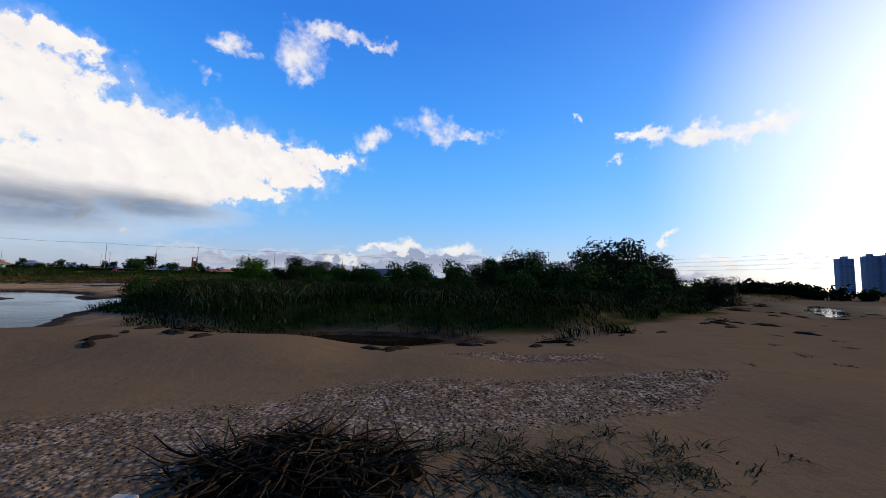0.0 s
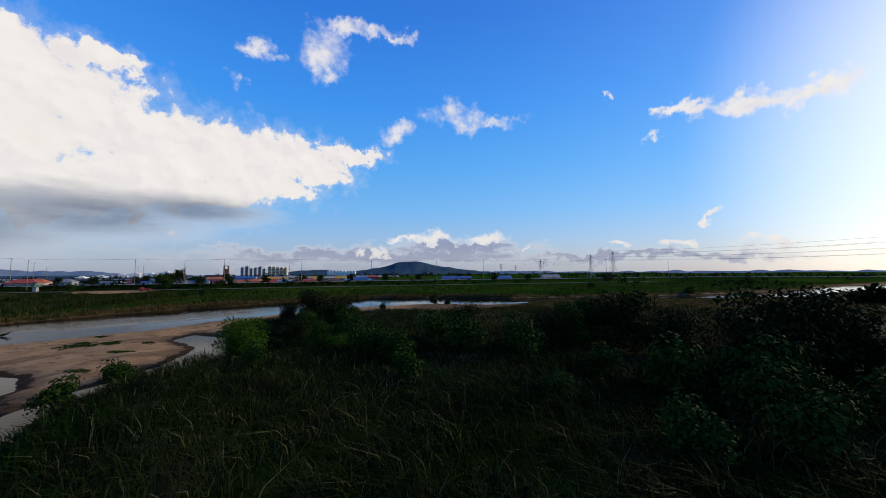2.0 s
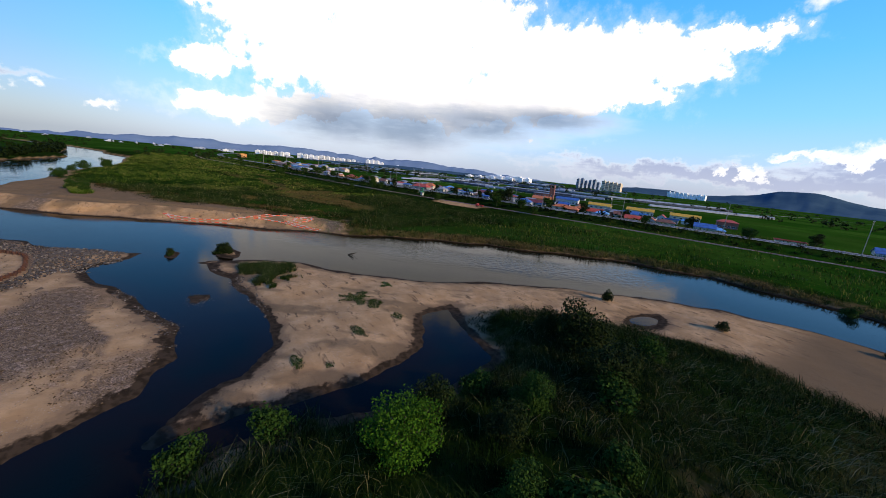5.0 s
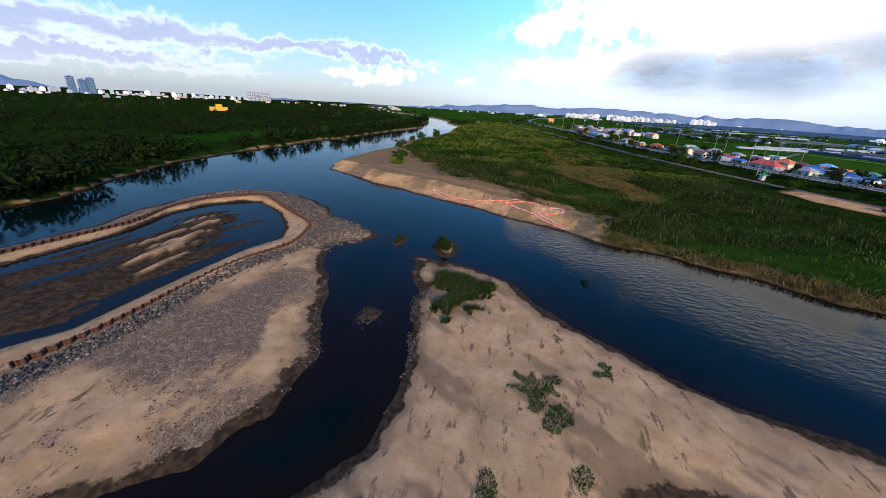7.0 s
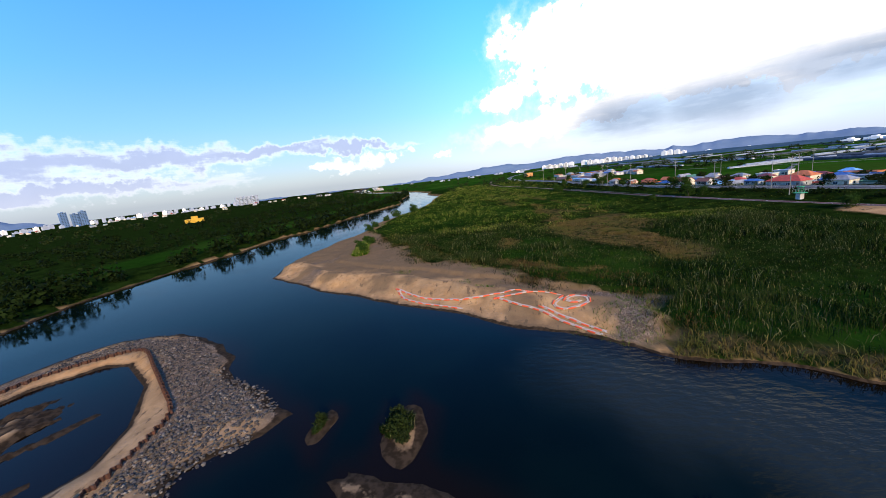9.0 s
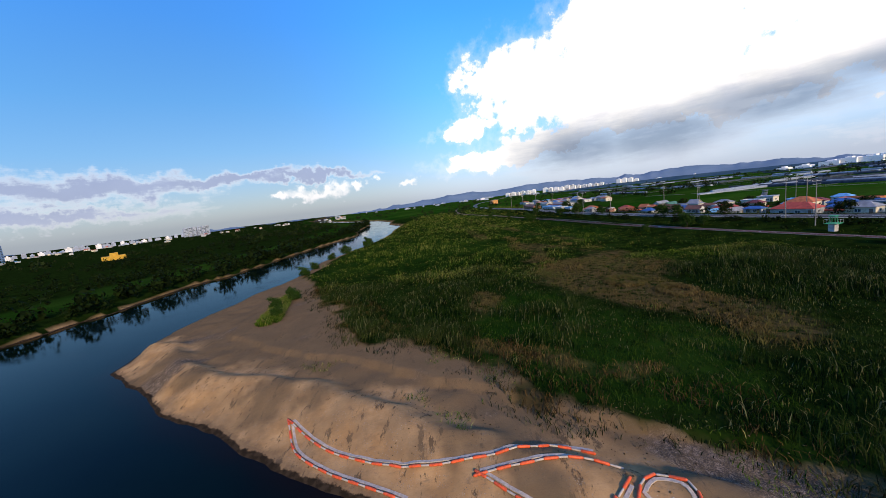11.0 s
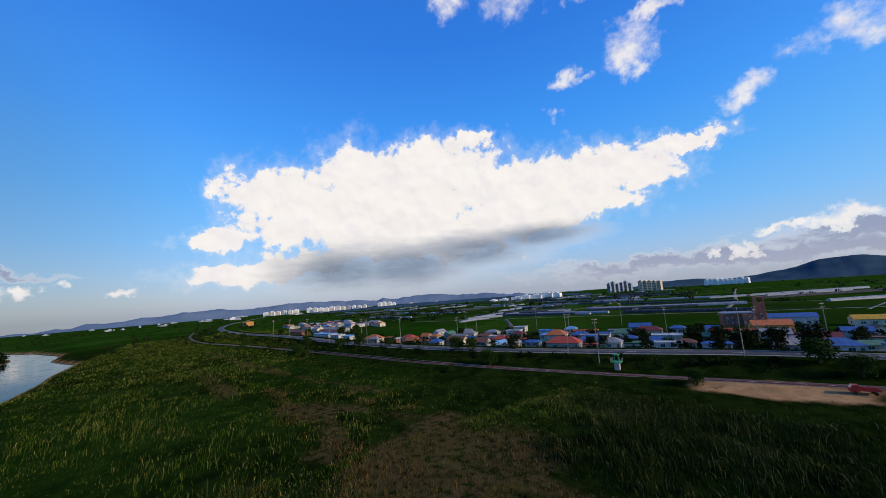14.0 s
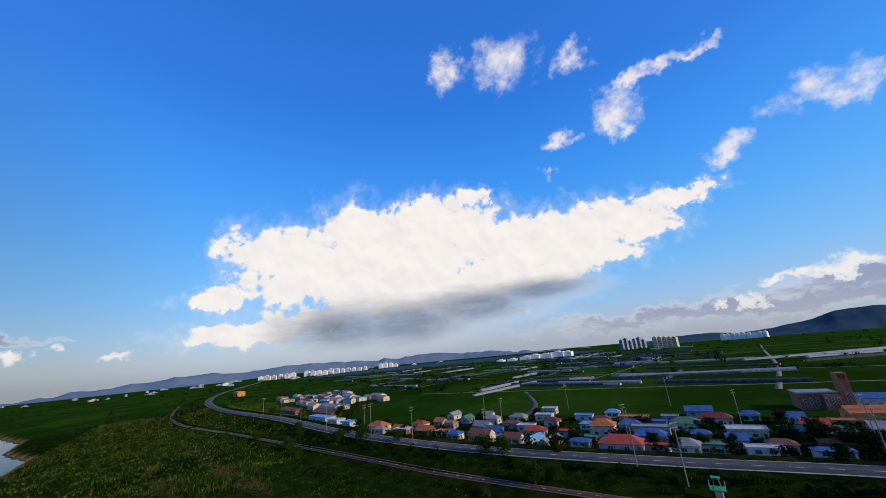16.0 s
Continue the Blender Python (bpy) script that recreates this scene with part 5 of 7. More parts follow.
def window(root, x, y, z, w, h, face):
    """A framed window set into a wall; face is the wall's outward direction along y or x."""
    n = new("window")
    n.parent = root
    t = 0.06
    f = bmesh.new()
    if face in ("S", "N"):
        s = -1 if face == "S" else 1
        for a, b, c, d in ((-w / 2, -h / 2, w / 2, -h / 2 + t), (-w / 2, h / 2 - t, w / 2, h / 2), (-w / 2, -h / 2 + t, -w / 2 + t, h / 2 - t), (w / 2 - t, -h / 2 + t, w / 2, h / 2 - t), (-t / 2, -h / 2 + t, t / 2, h / 2 - t)):
            box(f, x + a, min(y, y + s * 0.07), z + b, x + c, max(y, y + s * 0.07), z + d)
        g = boxed(x - w / 2 + t, min(y, y + s * 0.035), z - h / 2 + t, x + w / 2 - t, max(y, y + s * 0.035), z + h / 2 - t)
    else:
        s = -1 if face == "W" else 1
        for a, b, c, d in ((-w / 2, -h / 2, w / 2, -h / 2 + t), (-w / 2, h / 2 - t, w / 2, h / 2), (-w / 2, -h / 2 + t, -w / 2 + t, h / 2 - t), (w / 2 - t, -h / 2 + t, w / 2, h / 2 - t)):
            box(f, min(x, x + s * 0.07), y + a, z + b, max(x, x + s * 0.07), y + c, z + d)
        g = boxed(min(x, x + s * 0.035), y - w / 2 + t, z - h / 2 + t, max(x, x + s * 0.035), y + w / 2 - t, z + h / 2 - t)
    part("frame", f, M_FRAME, n)
    part("pane", g, M_GLASS, n)


def house(x, y, w, d, h, turn, roof, wall, style="hip", name="house", pitch=0.32, windows=2, group="village houses", label=""):
    """A house with its long side w along its own x; walls, roof, windows and door are its parts."""
    words = f"{'low ' if h < 3 else ''}village {name.replace('_', ' ')} with {wall} walls and a {ROOF_SAY.get(roof, roof)} {style} roof"
    root = empty(name, label or words, name.replace("_", " "), group)
    root.matrix_basis = pose(x * U, y * U, ground_at(x, y) - 0.1, 0, 0, turn)
    b = bmesh.new()
    box(b, -w / 2, -d / 2, 0, w / 2, d / 2, h)
    if style == "gable":
        prism(b, [(-d / 2, h), (d / 2, h), (0, h + pitch * d)], -w / 2 + 0.02, w / 2 - 0.02)
        for v in b.verts:
            if v.co.z > h + 0.01 or abs(v.co.y) > d / 2 + 0.05 or False:
                pass
        # the prism was made along y: turn it to run along x
        ring = [v for v in b.verts][8:]
        for v in ring:
            v.co = Vector((v.co.y, v.co.x, v.co.z))
    part("wall", b, M_WALL[wall], root)
    r = bmesh.new()
    o = 0.45
    if style == "gable":
        rise = pitch * d
        for s in (-1, 1):
            q = [(-w / 2 - o, s * (d / 2 + o), h - pitch * 2 * o), (w / 2 + o, s * (d / 2 + o), h - pitch * 2 * o), (w / 2 + o, 0, h + rise), (-w / 2 - o, 0, h + rise)]
            lo = [r.verts.new(Vector(p) + Vector((0, 0, 0.03))) for p in q]
            hi = [r.verts.new(Vector(p) + Vector((0, 0, 0.17))) for p in q]
            r.faces.new(lo), r.faces.new(hi)
            for i in range(4):
                r.faces.new((lo[i], lo[(i + 1) % 4], hi[(i + 1) % 4], hi[i]))
    elif style == "hip":
        rise, run = pitch * d, max(0.3, (w - d * 0.9) / 2)
        eave = [(-w / 2 - o, -d / 2 - o), (w / 2 + o, -d / 2 - o), (w / 2 + o, d / 2 + o), (-w / 2 - o, d / 2 + o)]
        a = [r.verts.new((px, py, h + 0.02)) for px, py in eave]
        c = [r.verts.new((px, py, h + 0.16)) for px, py in eave]
        p, q = r.verts.new((-run, 0, h + rise)), r.verts.new((run, 0, h + rise))
        r.faces.new(a[::-1])
        for i in range(4):
            r.faces.new((a[i], a[(i + 1) % 4], c[(i + 1) % 4], c[i]))
        r.faces.new((c[0], c[1], q, p)), r.faces.new((c[2], c[3], p, q)), r.faces.new((c[1], c[2], q)), r.faces.new((c[3], c[0], p))
    else:
        box(r, -w / 2 - 0.35, -d / 2 - 0.35, h, w / 2 + 0.35, d / 2 + 0.35, h + 0.18)
        for e in ((-w / 2 - 0.35, -d / 2 - 0.35, w / 2 + 0.35, -d / 2 - 0.15), (-w / 2 - 0.35, d / 2 + 0.15, w / 2 + 0.35, d / 2 + 0.35),
                  (-w / 2 - 0.35, -d / 2 - 0.15, -w / 2 - 0.15, d / 2 + 0.15), (w / 2 + 0.15, -d / 2 - 0.15, w / 2 + 0.35, d / 2 + 0.15)):
            box(r, e[0], e[1], h + 0.18, e[2], e[3], h + 0.5)
    bmesh.ops.recalc_face_normals(r, faces=r.faces)
    part("roof", r, M_ROOF[roof], root)
    for level in range(max(1, int(h // 2.9))):
        zc = 1.5 + level * 2.8
        for i in range(windows):
            px = -w / 2 + w * (i + 0.7) / (windows + 0.6)
            window(root, px, -d / 2, zc, min(1.7, w / (windows + 2)), 1.15, "S")
        window(root, w / 2, 0, zc, 1.3, 1.0, "E")
        window(root, -w / 2, 0, zc, 1.3, 1.0, "W")
    dx = w / 2 - 1.1
    part("door", boxed(dx - 0.5, -d / 2 - 0.05, 0.1, dx + 0.5, -d / 2, 2.15, 0.02), M_DOOR, root)
    return root


HOUSES = [
    (-237, 103, 12, 8, 2.8, 14, "orange", "cream", "hip"), (-219, 111, 9, 6, 2.6, 18, "orange", "brick", "gable"), (-229, 115, 9, 6, 2.7, 16, "red", "white", "hip"),
    (-211, 113, 8, 6, 2.6, 20, "orange", "cream", "flat"), (-204, 112, 7, 5, 2.5, 20, "blue", "white", "hip"), (-193, 113, 10, 7, 3.4, 22, "brown", "cream", "gable"),
    (-198, 122, 9, 6, 2.6, 22, "blue", "grey", "gable"), (-207, 125, 9, 6, 2.6, 15, "grey", "grey", "gable"), (-183, 115, 7, 5, 2.7, 24, "brown", "white", "gable"),
    (-182, 121, 10, 4, 2.5, 100, "sky", "white", "gable"), (-177, 121.5, 11, 4, 2.4, 100, "grey", "grey", "gable"), (-188, 128, 10, 6, 2.8, 24, "red", "white", "hip"),
    (-194, 131, 8, 5, 2.9, 24, "white", "white", "flat"), (-200, 146, 9, 6, 3.1, 24, "white", "cream", "flat"), (-206, 156, 8, 6, 3.2, 24, "white", "cream", "flat"),
    (-190, 119, 8, 6, 2.6, 22, "sky", "cream", "flat"), (-168, 121, 7, 3.5, 2.3, 22, "blue", "grey", "hip"), (-161, 125.5, 14, 8, 2.7, 24, "red", "grey", "hip"),
    (-174, 139, 10, 8, 4.2, 24, "orange", "cream", "hip"), (-181, 142, 6, 4, 2.6, 24, "sky", "white", "hip"), (-175, 156, 13, 6, 2.8, 24, "orange", "orange", "flat"),
    (-184, 160, 7, 5, 2.6, 24, "sky", "white", "hip"), (-171, 147, 9, 6, 2.6, 24, "blue", "grey", "hip"), (-161, 138, 11, 7, 3.0, 24, "blue", "grey", "hip"),
    (-165, 146, 14, 6, 3.0, 24, "grey", "cream", "flat"), (-160, 154, 11, 7, 3.0, 24, "green", "white", "hip"), (-148, 137, 11, 6, 3.0, 24, "green", "cream", "flat"),
    (-146, 144, 6, 5, 2.8, 24, "blue", "white", "gable"), (-164, 172, 11, 6, 2.8, 24, "blue", "grey", "gable"), (-157, 163, 13, 7, 2.9, 24, "maroon", "cream", "hip"),
    (-147, 153, 12, 7, 3.2, 24, "white", "cream", "flat"), (-152, 172, 7, 5, 2.6, 24, "blue", "white", "hip"), (-139, 135.5, 9, 4, 2.4, 26, "white", "white", "flat"),
    (-131, 140.5, 9, 3, 2.2, 26, "blue", "white", "hip"), (-143, 173, 6, 5, 2.6, 24, "blue", "white", "gable"), (-134, 172, 8, 5, 2.6, 24, "orange", "orange", "flat"),
    (-133, 158, 10, 7, 2.8, 24, "green", "brick", "hip"), (-132, 149, 8, 5, 3.0, 24, "brown", "brick", "flat"), (-127, 167, 10, 6, 2.8, 24, "grey", "grey", "gable"),
    (-118, 161, 12, 6, 3.0, 24, "maroon", "grey", "gable"), (-113, 148, 10, 7, 2.6, 26, "blue", "white", "hip"), (-104, 162, 12, 6, 2.8, 26, "orange", "cream", "hip"),
    (-95, 156, 9, 6, 2.7, 26, "orange", "brick", "hip"), (-92, 168, 10, 6, 2.8, 26, "red", "white", "gable"), (-84, 160, 8, 5, 2.5, 26, "sky", "white", "hip"),
    (-76, 168, 9, 6, 2.6, 26, "red", "grey", "gable"), (-66, 172, 10, 6, 3.0, 22, "brown", "cream", "hip"), (-54, 173, 10, 6, 3.4, 20, "blue", "cream", "gable"),
    (-52, 178, 8, 5, 2.8, 20, "sky", "white", "hip"), (-34, 183, 12, 5, 2.8, 18, "red", "white", "flat"), (-14, 192, 12, 7, 3.4, 16, "blue", "white", "gable"),
    (-6, 187, 11, 4, 2.4, 16, "blue", "grey", "gable"), (14, 200, 14, 7, 3.2, 16, "blue", "white", "gable"), (40, 208, 16, 8, 3.4, 16, "grey", "white", "gable"),
    (-252, 98, 9, 6, 2.8, 12, "sky", "white", "flat"), (-262, 96, 12, 6, 2.8, 12, "white", "white", "flat")]
for i in range(0, len(HOUSES)):
    house(*HOUSES[i])
SHEDS = [(-302, 104, 34, 9, 3.4, 10, "brown", "brick", "gable"), (-338, 96, 36, 9, 3.4, 8, "brown", "brick", "gable"), (-278, 95, 24, 8, 3.0, 12, "sky", "white", "flat"),
         (-131, 203, 20, 8, 4.2, 24, "blue", "white", "gable"), (-113, 206, 18, 8, 3.2, 24, "yellow", "cream", "gable"), (-96, 214, 20, 8, 3.2, 24, "yellow", "cream", "gable"),
         (-78, 220, 20, 8, 3.2, 24, "yellow", "cream", "gable"), (-131, 181, 15, 9, 4.0, 30, "orange", "orange", "gable"), (-60, 215, 12, 8, 4.4, 22, "red", "brick", "hip"),
         (-623, 96, 26, 14, 8.5, 12, "yellow", "orange", "flat"), (-95, 190, 16, 7, 3.0, 24, "grey", "grey", "flat")]
for q in SHEDS:
    house(*q, name="shed", pitch=0.22, windows=4, group="sheds and halls")
rng = np.random.RandomState(31)
kinds = list(M_ROOF)
for i in range(46):
    x = rng.uniform(-470, -318)
    y = 92 + rng.uniform(14, 62) + 0.16 * (-x - 318) * 0.1
    roof = kinds[rng.choice([0, 2, 5, 5, 5, 7, 7, 4, 9, 1])]
    w = rng.uniform(10, 22)
    house(x, y, w, rng.uniform(6, 10), rng.uniform(2.8, 4.2), rng.uniform(4, 16), roof, ["white", "grey", "cream"][rng.randint(3)], ["gable", "flat"][rng.randint(2)],
          name="workshop", pitch=0.2, windows=2, group="workshops")

# small houses and outbuildings between the larger ones
placed = [(q[0], q[1]) for q in HOUSES + SHEDS] + [(-141.5, 197), (-134, 192)]
rng = np.random.RandomState(33)
made = 0
for i in range(900):
    x = rng.uniform(-232, -70)
    y = 143 + 0.43 * (x + 95) + rng.uniform(9, 50)
    if made >= 46 or min(math.hypot(x - a, y - c) for a, c in placed) < 7.0:
        continue
    placed.append((x, y))
    made += 1
    house(x, y, rng.uniform(5.5, 9.5), rng.uniform(4, 6), rng.uniform(2.3, 3.0), rng.choice([20, 24, 110]) + rng.uniform(-5, 5), ["blue", "grey", "brown", "orange", "red", "sky", "maroon", "white", "grey", "green"][rng.randint(10)],
          ["grey", "cream", "brick", "white", "grey"][rng.randint(5)], ["gable", "hip", "flat"][rng.randint(3)], windows=1)

# brick church with its tower
church = empty("church", "red-brown brick church with a square open-topped bell tower", "church")
church.matrix_basis = pose(-141.5 * U, 197 * U, ground_at(-141.5, 197) - 0.1, 0, 0, 28) @ Matrix.Diagonal((1.15, 1.15, 1.15, 1))
part("nave", boxed(-9, -5.5, 0, 3.5, 5.5, 6.2, 0.05), M_WALL["brick"], church)
part("front_wing", boxed(-2.0, -7.2, 0, 3.3, -5.5, 6.0, 0.05), M_WALL["brick"], church)
part("roof", boxed(-9.3, -5.8, 6.2, 3.8, 5.8, 6.5, 0.05), M_ROOF["grey"], church)
part("tower", boxed(3.6, -6.8, 0, 7.2, -3.2, 11.2, 0.05), M_WALL["brick"], church)
for px in (3.6, 6.5):
    part("belfry_pillar", boxed(px, -6.8, 11.2, px + 0.7, -3.2, 13.4, 0.04), M_WALL["brick"], church)
part("belfry_beam", boxed(3.6, -6.8, 13.4, 7.2, -3.2, 13.9, 0.04), M_WALL["brick"], church)
for px in (-1.2, 0.7, 2.4):
    window(church, px, -7.2, 3.1, 0.8, 3.4, "S")
for px in (-7.5, -5.5, -3.5):
    window(church, px, -5.5, 3.1, 0.8, 3.0, "S")
window(church, 5.4, -6.8, 4.6, 0.9, 3.0, "S")

# pump house: a green hoist on a concrete pier
pump = empty("sluice_hoist", "green steel sluice hoist on a concrete pier in the flood bank", "sluice")
pump.matrix_basis = pose(-138.5 * U, 112 * U, ground_at(-138.5, 112) - 0.6, 0, 0, 20)
M_GREENPAINT = paint("green_paint", (0.03, 0.28, 0.12))
part("pier", boxed(-0.8, -1.0, 0, 0.8, 1.0, 3.0, 0.06), M_KERB, pump)
part("deck", boxed(-1.6, -1.6, 3.0, 1.6, 1.6, 3.2, 0.03), M_GREENPAINT, pump, "green painted steel deck")
b = bmesh.new()
for px in (-0.8, 0.8):
    for py in (-0.8, 0.8):
        rod(b, (px, py, 3.2), (px * 0.6, py * 0.6, 5.4), 0.09, 0.09, 5)
box(b, -0.9, -0.8, 5.3, 0.9, 0.8, 5.6)
part("frame", b, M_GREENPAINT, pump)
b = bmesh.new()
for px in (-1.6, 1.6):
    for py in (-1.6, 0, 1.6):
        rod(b, (px, py, 3.25), (px, py, 4.3), 0.035, 0.035, 4)
    rod(b, (px, -1.6, 4.3), (px, 1.6, 4.3), 0.035, 0.035, 4)
part("railing", b, M_METAL, pump)


# small red truck on the sandy lot
truck = empty("truck", "small red flatbed truck parked on the sandy lot", "truck")
truck.matrix_basis = pose(-107 * U, 117.5 * U, ground_at(-107, 117.5), 0, 0, 22)
M_TRUCK = paint("truck_paint", (0.42, 0.03, 0.02), 0.45)
M_TYRE = paint("tyre_rubber", (0.02, 0.02, 0.02), 0.9)
part("cab", prism(bmesh.new(), [(-2.4, 0.55), (-0.9, 0.55), (-0.9, 2.0), (-1.9, 2.0), (-2.4, 1.35)], -0.8, 0.8), M_TRUCK, truck)
part("windscreen", prism(bmesh.new(), [(-2.38, 1.40), (-2.34, 1.36), (-1.9, 1.92), (-1.95, 1.95)], -0.7, 0.7), M_GLASS, truck)
part("bed", boxed(-0.85, -0.85, 0.75, 2.4, 0.85, 0.95, 0.03), M_TRUCK, truck)
for sy in (-0.85, 0.79):
    part("side_board", boxed(-0.85, sy, 0.95, 2.4, sy + 0.06, 1.35), M_TRUCK, truck)
for sx in (-1.7, 1.5):
    for sy in (-0.86, 0.66):
        part("wheel", rod(bmesh.new(), (sx, sy, 0.36), (sx, sy + 0.2, 0.36), 0.36, 0.36, 14), M_TYRE, truck)

# ---- poles and wires ----
def utility_pole():
    root = empty("utility_pole", "pale concrete utility pole with crossarms beside the road", "pole", "poles along the road")
    part("shaft", rod(bmesh.new(), (0, 0, -0.5), (0, 0, 15.5), 0.18, 0.10, 8), M_POLE, root)
    for z, w in ((15.0, 1.2), (13.9, 1.0)):
        part("crossarm", boxed(-w, -0.05, z, w, 0.05, z + 0.1), M_METAL, root)
        b = bmesh.new()
        for px in (-w + 0.1, 0, w - 0.1):
            rod(b, (px, 0, z + 0.1), (px, 0, z + 0.32), 0.06, 0.04, 6)
        part("insulators", b, M_ROOF["white"], root)
    return root


POLES = [(-318, 78), (-296, 82), (-272, 85), (-248, 88), (-224, 92.5), (-203, 97.5), (-181, 104.5), (-152, 115), (-123, 129.5), (-96, 139), (-71, 150), (-45, 160), (-18, 170), (3, 176.5),
         (32, 184), (64, 193), (98, 202)]
pole = utility_pole()
tops = []
for i, (x, y) in enumerate(POLES):
    j = min(i, len(POLES) - 2)
    turn = math.degrees(math.atan2(POLES[j + 1][1] - POLES[j][1], POLES[j + 1][0] - POLES[j][0])) + 90
    z = ground_at(x, y)
    m = pose(x * U, y * U, z, 0, 0, turn)
    if i == 0:
        pole.matrix_basis = m
    else:
        copy_thing(pole, m)
    tops.append((x * U, y * U, z + 15.35, math.radians(turn)))
extra_poles = [(-143, 113), (-160, 127), (-201, 128), (-150, 160), (-113, 140), (-128, 158), (-90, 176), (-236, 150), (-205, 165), (-178, 185), (-225, 95)]
for x, y in extra_poles:
    copy_thing(pole, pose(x * U, y * U, ground_at(x, y), 0, 0, 70))


def wires(name, ends, side, sag, r, label):
    """One line of wire hung from support to support."""
    b = bmesh.new()
    for p, q in zip(ends, ends[1:]):
        last = None
        for i in range(9):
            t = i / 8
            v = Vector(p).lerp(Vector(q), t) - Vector((0, 0, sag * 4 * t * (1 - t)))
            if last is not None:
                rod(b, last, v, r, r, 3)
            last = v
    bmesh.ops.remove_doubles(b, verts=b.verts, dist=0.001)
    return tagged(obj(name, b, M_WIRE), label, "wire", "overhead wires")


for s in (-1.0, 0.0, 1.0):
    wires("power_line", [(x + math.cos(a) * s, y + math.sin(a) * s, z) for x, y, z, a in tops], s, 0.6, 0.02, "thin black overhead wire between utility poles")


def pylon(x, y, h, turn, label):
    root = empty("pylon", label, "pylon", "transmission pylons")
    root.matrix_basis = pose(x, y, ground_at(x / U, y / U), 0, 0, turn)
    b = bmesh.new()
    lv = [0, 0.18, 0.36, 0.52, 0.66, 0.8, 1.0]
    wd = [0.13, 0.095, 0.065, 0.042, 0.035, 0.03, 0.012]
    c = lambda i, sx, sy: (sx * wd[i] * h, sy * wd[i] * h, lv[i] * h)
    for i in range(6):
        for sx, sy, tx, ty in ((-1, -1, 1, -1), (1, -1, 1, 1), (1, 1, -1, 1), (-1, 1, -1, -1)):
            rod(b, c(i, sx, sy), c(i + 1, sx, sy), 0.16, 0.14, 4)
            rod(b, c(i, sx, sy), c(i + 1, tx, ty), 0.09, 0.09, 3)
            rod(b, c(i, tx, ty), c(i + 1, sx, sy), 0.09, 0.09, 3)
            rod(b, c(i + 1, sx, sy), c(i + 1, tx, ty), 0.09, 0.09, 3)
    part("mast", b, M_METAL, root)
    for z, w in ((0.6, 0.17), (0.74, 0.15), (0.88, 0.12)):
        b = bmesh.new()
        for s in (-1, 1):
            rod(b, (0, 0.02 * h, z * h), (s * w * h, 0, z * h), 0.12, 0.08, 4)
            rod(b, (0, -0.02 * h, z * h), (s * w * h, 0, z * h), 0.12, 0.08, 4)
            rod(b, (0, 0, (z + 0.05) * h), (s * w * h, 0, z * h), 0.1, 0.07, 4)
            rod(b, (s * w * h, 0, z * h), (s * w * h, 0, (z - 0.035) * h), 0.14, 0.1, 5)
        part("crossarm", b, M_METAL, root)
    return root


def far_place(az, dist):
    """A place in metres at a heading and distance: from the flight's end for what lies upstream, else from its start."""
    d = heading(az, 0)
    ox, oy = (-141, 68) if az > 12 else (-4, 20)
    return ox + d.x * dist, oy + d.y * dist


PYLONS = [(-21.0, 600, 40), (-18.0, 640, 36), (-10.7, 860, 38), (-6.9, 1400, 36), (-4.6, 1150, 38)]
ends = []
for az, dist, h in PYLONS:
    x, y = far_place(az, dist)
    pylon(x, y, h, 20, "grey steel lattice transmission pylon beyond the fields")
    ends.append((x, y, ground_at(x / U, y / U) + h))
x, y = far_place(-72, 420)
for dz, s in ((-0.0, 0), (-4.5, 5), (-9.5, 5.5), (-14, 6), (-14, -6), (-9.5, -5.5), (-4.5, -5)):
    a = ends[0]
    wires("transmission_line", [(x + s, y + s, 44 + dz), (a[0] + s, a[1], a[2] + dz * 0.9)], s, 6.0, 0.07, "dark high-voltage line sagging towards the pylon")
for i, j in ((0, 2), (1, 2), (2, 4)):
    for s, dz in ((-5, -4.5), (5, -4.5), (5, -9.5)):
        wires("transmission_line", [(ends[i][0] + s, ends[i][1], ends[i][2] + dz), (ends[j][0] + s, ends[j][1], ends[j][2] + dz)], s, 7.0, 0.06, "thin high-voltage line between far pylons")

# ---- fields: polytunnels and farm roads ----
k = Mat("tunnel_film", 0.45, 0.0, 0.4)
M_FILM = k.color(k.mix(k.ramp(k.noise(0.5, 4), 0.3, 0.7), (0.13, 0.145, 0.16), (0.24, 0.26, 0.28))).m
k = Mat("shade_net", 0.8, 0.0, 0.2)
M_NET = k.color(k.mix(k.ramp(k.noise(0.4, 4), 0.3, 0.7), (0.018, 0.022, 0.026), (0.05, 0.06, 0.07))).m


def tunnel(x, y, length, width, turn, mat, label):
    length *= U
    root = empty("polytunnel", label, "polytunnel", "polytunnels in the fields")
    root.matrix_basis = pose(x * U, y * U, ground_at(x, y) - 0.15, 0, 0, turn)
    r = width * 0.34
    arc = [(r * math.cos(math.pi * i / 8), 0.7 + r * 0.85 * math.sin(math.pi * i / 8)) for i in range(9)]
    b = prism(bmesh.new(), [(r, 0)] + arc + [(-r, 0)], -length / 2, length / 2)
    part("cover", b, mat, root)
    for s in (-1, 1):
        part("end_frame", boxed(-0.9, s * length / 2 - 0.06, 0.05, 0.9, s * length / 2 + 0.06, 2.0), M_FRAME, root)
    return root


